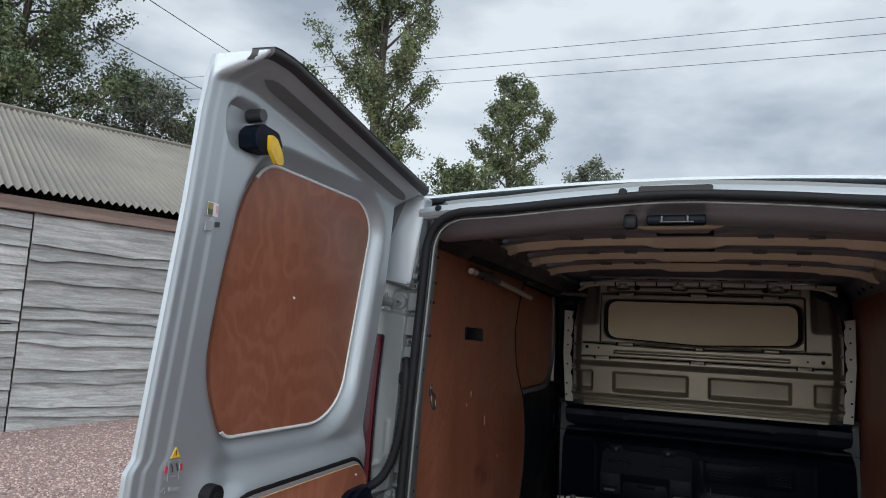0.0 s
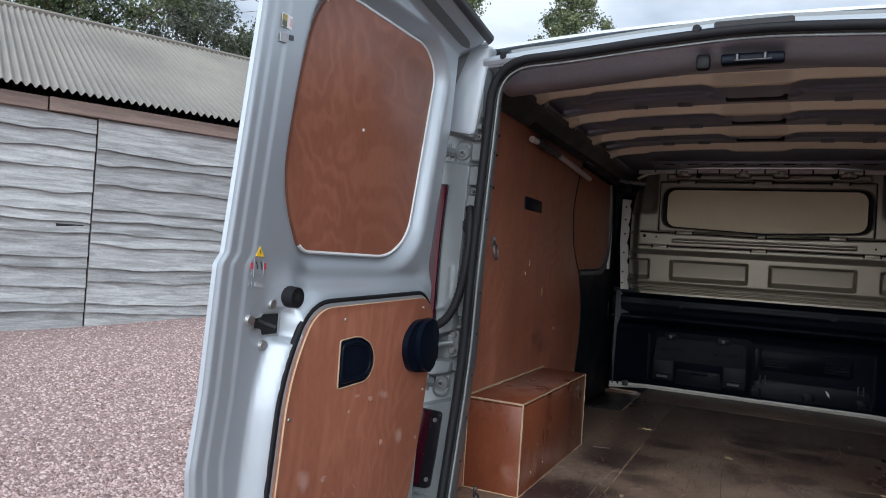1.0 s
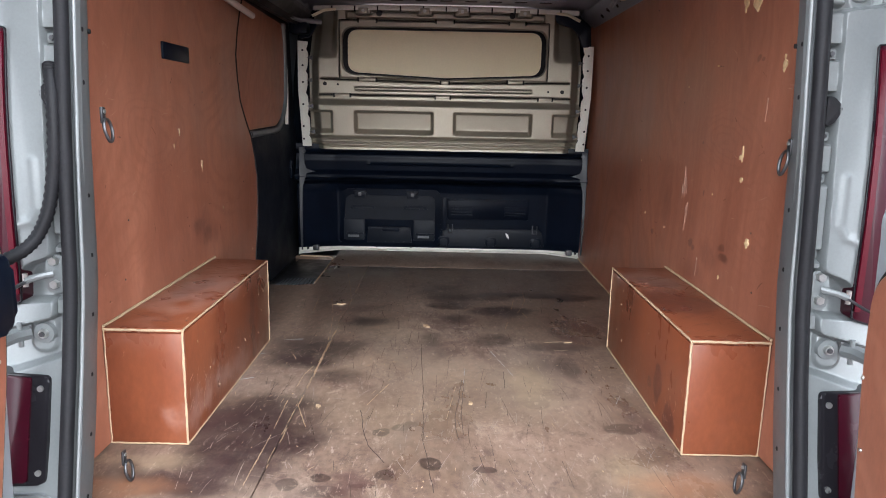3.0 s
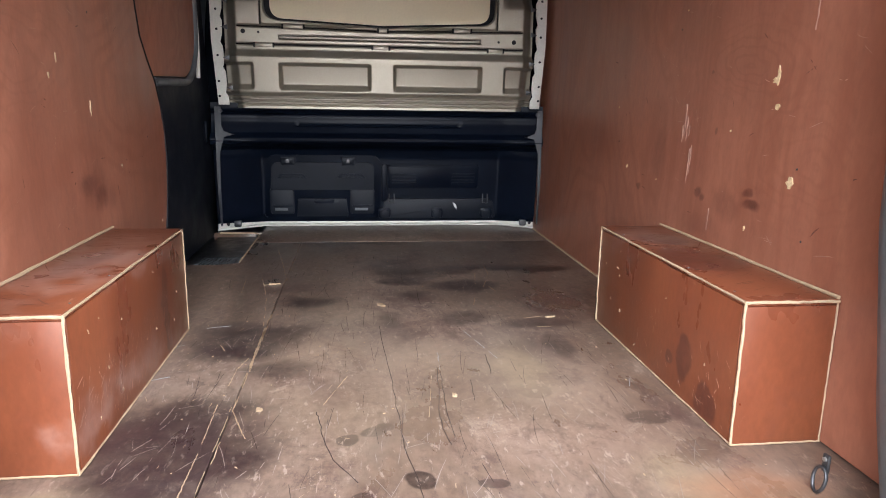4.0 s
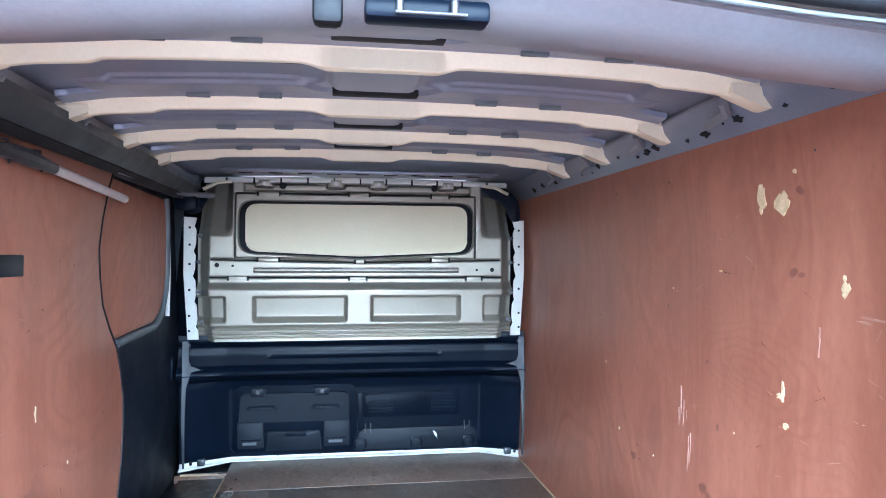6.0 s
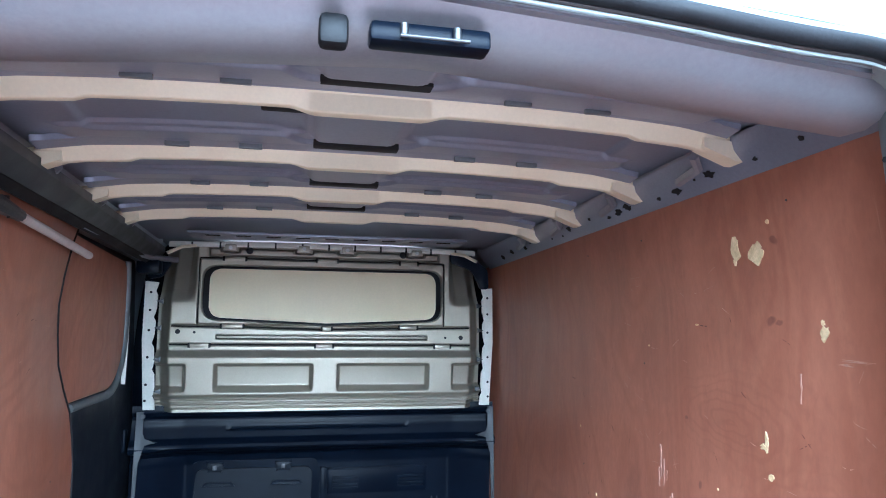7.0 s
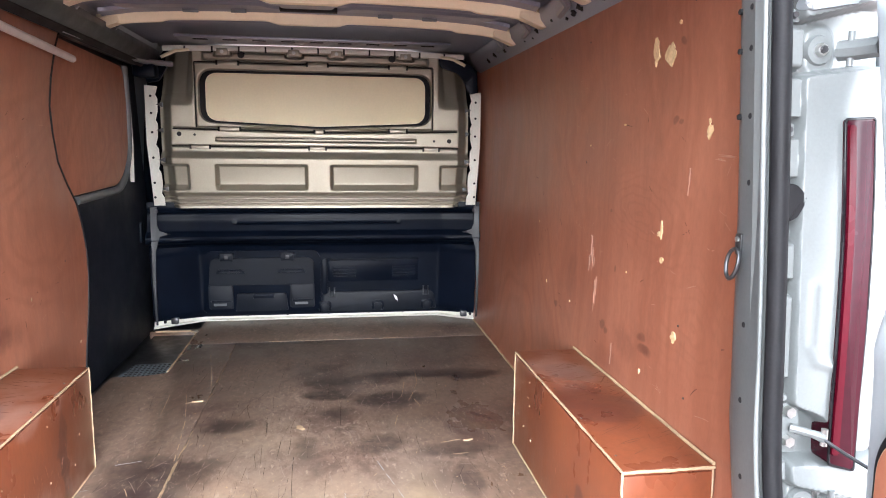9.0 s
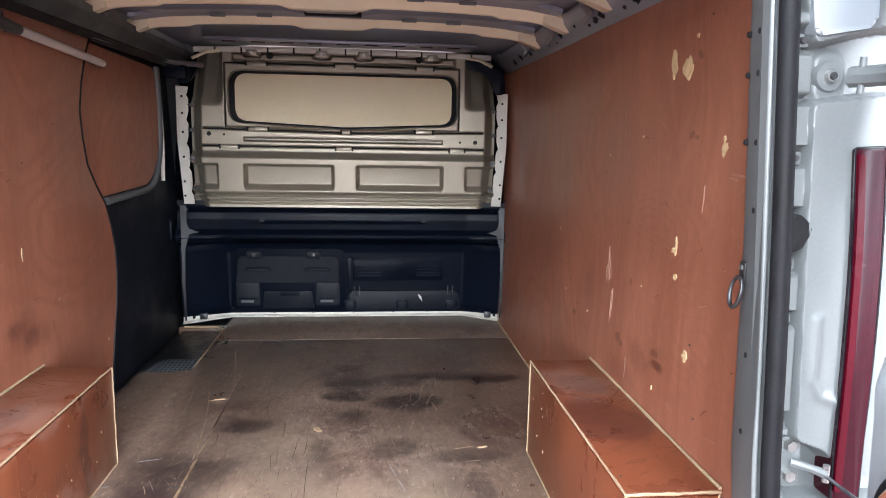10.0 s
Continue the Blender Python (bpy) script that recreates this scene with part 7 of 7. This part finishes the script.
# ---- rear doors ----
def build_door(side, hinge_x, hinge_y, swing, drop=0.0):
    """A rear door standing open. u runs from the hinges to the free edge, v is the height, w the depth towards its inner face."""
    c, s = math.cos(radians(swing)), math.sin(radians(swing))

    def put(u, v, w):
        lx, ly = w * c - u * s, -u * c - w * s
        return (side * (hinge_x - lx), hinge_y + ly, v)

    hinge_u = lambda v: np.interp(v, (0.45, 0.6, 1.2, 1.45, 1.7, 1.95, 2.05), (0.15, 0.14, 0.105, 0.06, 0.005, -0.02, -0.02))
    free_u = lambda v: np.interp(v, (0.45, 0.62, 0.75, 0.92, 1.05, 1.28, 1.30, 1.75, 1.93, 2.0, 2.05), (0.907, 0.915, 0.927, 0.943, 0.927, 0.912, 0.897, 0.845, 0.830, 0.820, 0.808))
    vb = lambda p: 0.50 + 0.03 * p
    vt = lambda p: np.interp(p, (0, 0.5, 0.86, 0.94, 1.0), (1.966, 2.028, 2.072, 2.070, 2.052))
    ps, qs = np.concatenate([np.linspace(0, 0.06, 10), np.linspace(0.07, 0.86, 84), np.linspace(0.865, 1.0, 40)]), np.linspace(0, 1, 240)
    PP, Q = np.meshgrid(ps, qs)
    V = vb(PP) * (1 - Q) + vt(PP) * Q
    U = hinge_u(V) * (1 - PP) + free_u(V) * PP
    W = np.zeros_like(U)
    up_ply = [(0.60, 1.892), (0.165, 1.895), (0.105, 1.835), (0.205, 1.371), (0.300, 1.310), (0.664, 1.310), (0.728, 1.44), (0.705, 1.618), (0.665, 1.80)]
    if side > 0:
        up_ply[2:6] = [(0.108, 1.835), (0.166, 1.372), (0.262, 1.284), (0.664, 1.280)]
    up_out = rounded(up_ply, [0.05, 0.05, 0.06, 0.10, 0.06, 0.03, 0.10, 0.1, 0.08])
    lo_ply = [(0.700, 1.197 + drop), (0.222 - 0.6 * drop, 1.210 + drop), (0.178 - 0.6 * drop, 1.165 + drop), (0.190 - 0.4 * drop, 0.98), (0.255, 0.69), (0.330, 0.622), (0.785, 0.626), (0.806, 0.66), (0.768, 1.06)]
    lo_out = rounded(lo_ply, [0.06, 0.05, 0.03, 0.2, 0.08, 0.06, 0.02, 0.03, 0.1])
    sd_u = sd_poly(U, V, up_out)
    W += -0.036 * step(0.045, 0.004, sd_u)
    sd_l = sd_poly(U, V, lo_out)
    W += 0.044 * step(0.050, 0.012, sd_l)
    W += 0.020 * step(1.30, 1.22, V) * step(0.80, 0.72, U) * (1 - step(0.050, 0.012, sd_l))
    # dished belt between the panels
    W += -0.016 * np.exp(-((V - 1.262) / 0.020) ** 2) * step(0.74, 0.66, U) * step(0.12, 0.2, U)
    # free edge: steps down to the outer skin
    e = free_u(V) - U
    W += -0.003 * step(0.070, 0.058, e) - 0.003 * step(0.034, 0.024, e) - 0.006 * step(0.010, 0.000, e)
    h = U - hinge_u(V)
    W += -0.030 * step(0.035, 0.0, h)
    # top flange bends inwards over the roof edge
    below = vt(PP) - V
    W += 0.090 * step(0.062, 0.004, below) * step(1.0, 0.955, PP)
    # latch recess on the free side, corner recess above
    W += -0.022 * step(0.006, -0.010, sd_round(U, V, 0.655, 0.765, 1.885, 1.985, 0.035))
    W += -0.015 * step(0.85, 0.70, V) * step(0.13, 0.06, e)
    mouth_sd = sd_round(U, V, 0.738, 0.828, 1.138, 1.196, 0.012)
    W = W * (1 - step(0.006, -0.004, mouth_sd)) - 0.004 * step(0.006, -0.004, mouth_sd)
    LX, LY = W * c - U * s, -U * c - W * s
    P = np.stack([side * (hinge_x - LX), hinge_y + LY, V], -1)
    WB = -0.062 + 0.03 * step(0.10, 0.0, below) + 0.012 * np.sin(np.clip(V - 0.5, 0, 1.5) * 2.0)
    k = step(0.085, 0.03, e)
    WB = WB * (1 - k) + (W - 0.010) * k
    LXB, LYB = WB * c - U * s, -U * c - WB * s
    B = np.stack([side * (hinge_x - LXB), hinge_y + LYB, V], -1)
    door = part("rear_door", grid_mesh(P, B, 45), PAINT, van, "silver rear door standing open, lined with plywood")
    # plywood panels with pale cut edges
    part("upper_ply_panel", slab(up_out, put, -0.036, -0.0275, 0.001), DOORPLY, door, "orange-brown plywood window panel")
    rim = list(itertools.takewhile(lambda p: p[0] < 0.672 or p[1] > 1.7, up_out))
    part("ply_edge", sweep([put(a, b, -0.028) for a, b in rim], 0.0040, 6), STICKER, door, "white sealed edge of the window panel", 60)
    # cut-outs: pull handle and strap cover are let into the lower panel
    lower = part("lower_ply_panel", slab(lo_out, put, 0.044, 0.053, 0.001), DOORPLY, door, "orange-brown plywood lower door panel, scuffed")
    part("ply_edge", sweep([put(a, b, 0.051) for a, b in lo_out], 0.0020, 6, closed=True), EDGEWOOD, door, "pale cut edge of the plywood", 60)
    grow = outward(lo_out)
    sgn = 1 if sd_poly(np.array([lo_out[3][0] + grow[3].x * 0.02]), np.array([lo_out[3][1] + grow[3].y * 0.02]), lo_out)[0] > 0 else -1
    seal = [(a + sgn * n.x * 0.012, b + sgn * n.y * 0.012) for (a, b), n in zip(lo_out, grow)]
    part("panel_seal", sweep([put(a, b, 0.038) for a, b in seal], 0.0075, 8, closed=True), RUBBER, door, "black rubber edge round the lower panel", 60)
    cup_out = rounded([(0.611, 1.128), (0.535, 1.134), (0.482, 1.110), (0.466, 1.065), (0.495, 1.030), (0.611, 1.026)], [0.008, 0.05, 0.04, 0.04, 0.05, 0.008])
    part("pull_trim", sweep([put(a, b, 0.054) for a, b in cup_out], 0.0018, 6, closed=True), EDGEWOOD, door, "", 60)
    cup = part("pull_handle", slab(cup_out, put, 0.047, 0.0545, 0.001), BLACK, door, "black recessed pull handle")
    inner = rounded([(0.599, 1.116), (0.540, 1.121), (0.494, 1.102), (0.482, 1.066), (0.503, 1.043), (0.599, 1.039)], [0.01, 0.04, 0.03, 0.03, 0.04, 0.01])
    part("handle_lip", sweep([put(a, b, 0.0535) for a, b in inner], 0.005, 8, closed=True), BLACK, cup, "", 60)
    strap_out = rounded([(0.195, 1.158 + drop), (0.295, 1.154 + drop), (0.338, 1.116 + drop), (0.342, 1.076 + drop), (0.310, 1.026 + drop), (0.195, 1.016 + drop)], [0.01, 0.05, 0.05, 0.05, 0.05, 0.01])
    if side < 0:
        strap = part("strap_cover", slab(strap_out, put, 0.046, 0.068, 0.008), BLACK, door, "black plastic check strap cover")
        part("cover_dome", slab(rounded([(0.196, 1.160 + drop), (0.265, 1.156 + drop), (0.300, 1.125 + drop), (0.300, 1.065 + drop), (0.265, 1.025 + drop), (0.196, 1.020 + drop)], 0.04), put, 0.06, 0.082, 0.010), BLACK, strap)
    # screws
    for u, v in ((0.596, 1.172), (0.24, 1.185), (0.765, 0.99), (0.79, 0.70), (0.215, 0.97), (0.30, 0.66), (0.66, 0.645), (0.50, 0.645), (0.24, 0.85)):
        part("screw", rod(put(u, v, 0.052), put(u, v, 0.0555), 0.0042, 0.0035, 8), STEEL, lower)
    skin = lambda u, v: put(u, v, 0.0538)
    tagged(part("scuff_wear", ribbons(skin, 36, 17, (0.30, 0.70), (0.66, 0.82), (0.008, 0.03), (0.0003, 0.0008), (0.5, 0.5), 0.3, 0.1), SCUFFPALE, lower, "pale scratches low on the panel"), kind="stuff")
    for k, (u, v, w, h) in enumerate(((0.475, 0.985, 0.012, 0.007), (0.53, 1.00, 0.010, 0.004), (0.415, 0.875, 0.010, 0.009), (0.64, 0.845, 0.011, 0.007), (0.56, 0.97, 0.006, 0.004), (0.50, 0.70, 0.006, 0.004))):
        flake(lower, "chip", put(u, v, 0.0535), Vector(put(1, 0, 0)) - Vector(put(0, 0, 0)), (0, 0, 1), w, h, SCUFFPALE, 230 + k, 0.0009)
    part("screw", rod(put(0.455, 1.606, -0.029), put(0.455, 1.606, -0.025), 0.004, 0.003, 8), STICKER, door)
    # buffer, latch bolts, latch mouth
    part("buffer", rod(put(0.738, 1.220, -0.01), put(0.738, 1.220, 0.034), 0.024, 0.020, 18), RUBBER, door, "round black rubber buffer")
    part("buffer_eye", rod(put(0.738, 1.220, 0.030), put(0.738, 1.220, 0.0355), 0.008, 0.008, 12), HOLE, door)
    for u, v in ((0.775, 1.205), (0.835, 1.178), (0.795, 1.128)):
        part("latch_bolt", rod(put(u, v, -0.004), put(u, v, 0.007), 0.0115, 0.0095, 12), STEEL, door)
    mouth = part("latch", slab(rounded([(0.748, 1.188), (0.796, 1.188), (0.800, 1.182), (0.820, 1.180), (0.820, 1.160), (0.800, 1.158), (0.796, 1.146), (0.748, 1.146)], 0.005), put, -0.02, -0.0025, 0.0), HOLE, door, "dark latch mouth")
    part("latch_lip", sweep([put(a, b, -0.002) for a, b in rounded([(0.748, 1.188), (0.796, 1.188), (0.800, 1.182), (0.820, 1.180), (0.820, 1.160), (0.800, 1.158), (0.796, 1.146), (0.748, 1.146)], 0.005)], 0.0016, 6, closed=True), STEEL, mouth, "bright edge of the latch mouth", 60)
    part("latch_claw", sweep([put(0.806, 1.176, -0.003), put(0.785, 1.168, -0.001), put(0.756, 1.160, -0.003)], 0.0035, 6), DARKSTEEL, mouth)
    part("lower_stop", slab(rounded([(0.750, 0.548), (0.795, 0.552), (0.793, 0.595), (0.755, 0.592)], 0.012), put, -0.01, 0.035, 0.006), RUBBER, door, "black rubber door stop")
    part("corner_stop", slab(rounded([(0.215, 0.525), (0.25, 0.528), (0.25, 0.565), (0.215, 0.560)], 0.008), put, 0.0, 0.055, 0.006), RUBBER, door)
    # upper latch with its yellow lever
    top = part("upper_latch", slab(rounded([(0.690, 1.948), (0.632, 1.944), (0.612, 1.912), (0.660, 1.888), (0.705, 1.892), (0.712, 1.925)], 0.010), put, -0.02, 0.022, 0.005), BLACK, door, "dark door-top latch with a yellow lever")
    part("latch_boss", rod(put(0.682, 1.968, -0.02), put(0.682, 1.968, 0.016), 0.015, 0.013, 14), DARKSTEEL, top)
    part("yellow_lever", slab(rounded([(0.672, 1.930), (0.650, 1.926), (0.628, 1.902), (0.618, 1.878), (0.642, 1.872), (0.668, 1.896)], 0.006), put, 0.022, 0.032, 0.003), YELLOW, top, "yellow plastic release lever")
    # stickers
    part("label", slab([(0.772, 1.762), (0.800, 1.762), (0.800, 1.736), (0.772, 1.736)], put, -0.001, 0.0012, 0), STICKER, door, "small label with coloured marks")
    part("label_mark", slab([(0.788, 1.760), (0.800, 1.760), (0.800, 1.748), (0.788, 1.748)], put, 0.0, 0.002, 0), INK_OCHRE, door)
    part("label_mark", slab([(0.788, 1.748), (0.800, 1.748), (0.800, 1.737), (0.788, 1.737)], put, 0.0, 0.002, 0), INK_GREEN, door)
    part("label_mark", slab([(0.773, 1.757), (0.780, 1.757), (0.780, 1.742), (0.773, 1.742)], put, 0.0, 0.002, 0), INK_PINK, door)
    part("label_mark", slab([(0.784, 1.726), (0.803, 1.722), (0.803, 1.706), (0.784, 1.708)], put, -0.001, 0.0015, 0), INK_GREY, door)
    part("label_mark", slab([(0.765, 1.728), (0.778, 1.726), (0.778, 1.716), (0.765, 1.718)], put, -0.001, 0.0015, 0), INK_DARK, door)
    warn = part("warning_label", slab([(0.829, 1.296), (0.807, 1.296), (0.818, 1.314)], put, -0.004, 0.0018, 0), INK_YELLOW, door, "warning label with a yellow triangle and red marks")
    part("warning_bar", slab([(0.8188, 1.300), (0.8172, 1.300), (0.8172, 1.309), (0.8188, 1.309)], put, 0.001, 0.0024, 0), INK_DARK, warn)
    for u in (0.8375, 0.8015):
        part("label_mark", slab(rounded([(u + 0.0028, 1.284), (u - 0.0028, 1.284), (u - 0.0028, 1.272), (u + 0.0028, 1.272)], 0.0026), put, 0.0, 0.0018, 0), INK_RED, warn)
    part("label_line", sweep([put(0.832, 1.258, 0.0014), put(0.832, 1.291, 0.0014), put(0.806, 1.291, 0.0014), put(0.806, 1.258, 0.0014)], 0.0009, 4), INK_GREY, warn)
    part("label_line", sweep([put(0.838, 1.264, 0.0014), put(0.800, 1.264, 0.0014)], 0.0009, 4), INK_GREY, warn)
    for u0, u1 in ((0.827, 0.822), (0.815, 0.810)):
        part("label_line", sweep([put(u0, 1.286, 0.0014), put(u0 - 0.004, 1.279, 0.0014), put(u1, 1.272, 0.0014)], 0.0011, 4), INK_DARK, warn)
    part("label_line", sweep([put(0.845, 1.243, 0.0014), put(0.836, 1.249, 0.0014), put(0.836, 1.237, 0.0014), put(0.845, 1.243, 0.0014)], 0.0006, 4), INK_GREY, warn)
    part("label_mark", slab([(0.826, 1.247), (0.802, 1.244), (0.802, 1.237), (0.826, 1.240)], put, 0.0, 0.0018, 0), INK_GREY, warn)
    # dark rubber and painted shade under the top flange; painted shade along its channel
    def band(name, p0, p1, lows, mat, label, taper):
        line = np.linspace(p0, p1, 40)
        mid = sum(lows) / len(lows)
        P = np.zeros((len(lows), len(line), 3))
        for i, low in enumerate(lows):
            for j, p in enumerate(line):
                t = min(1.0, (p - p0) / taper, (p1 - p) / taper) if taper else 1.0
                d = mid + (low - mid) * math.sqrt(max(0.0, t))
                v = float(vt(p)) - d
                P[i, j] = put(float(hinge_u(v)) * (1 - p) + float(free_u(v)) * p, v, 0.090 * float(step(0.062, 0.004, d)) * float(step(1.0, 0.955, p)) + 0.0035)
        part(name, grid_mesh(P, P + np.array((0, 0, 0.002))), mat, door, label)

    band("flange_strip", 0.005, 0.975, (0.019, 0.012, 0.006, 0.0, -0.003), BROWNSTRIP, "dark rubber edge and painted shade under the top flange", 0.0)
    # tapered grey strip: the channel's shade is put into its colour
    band("groove_shade_strip", 0.04, 0.88, (0.046, 0.043, 0.040, 0.037, 0.034), JAMB, "grey strip painted as the channel's shade along the door top", 0.05)
    return door


build_door(-1, 0.785, -0.14, 0.0)
build_door(1, 0.805, -0.135, -6.5, -0.045)
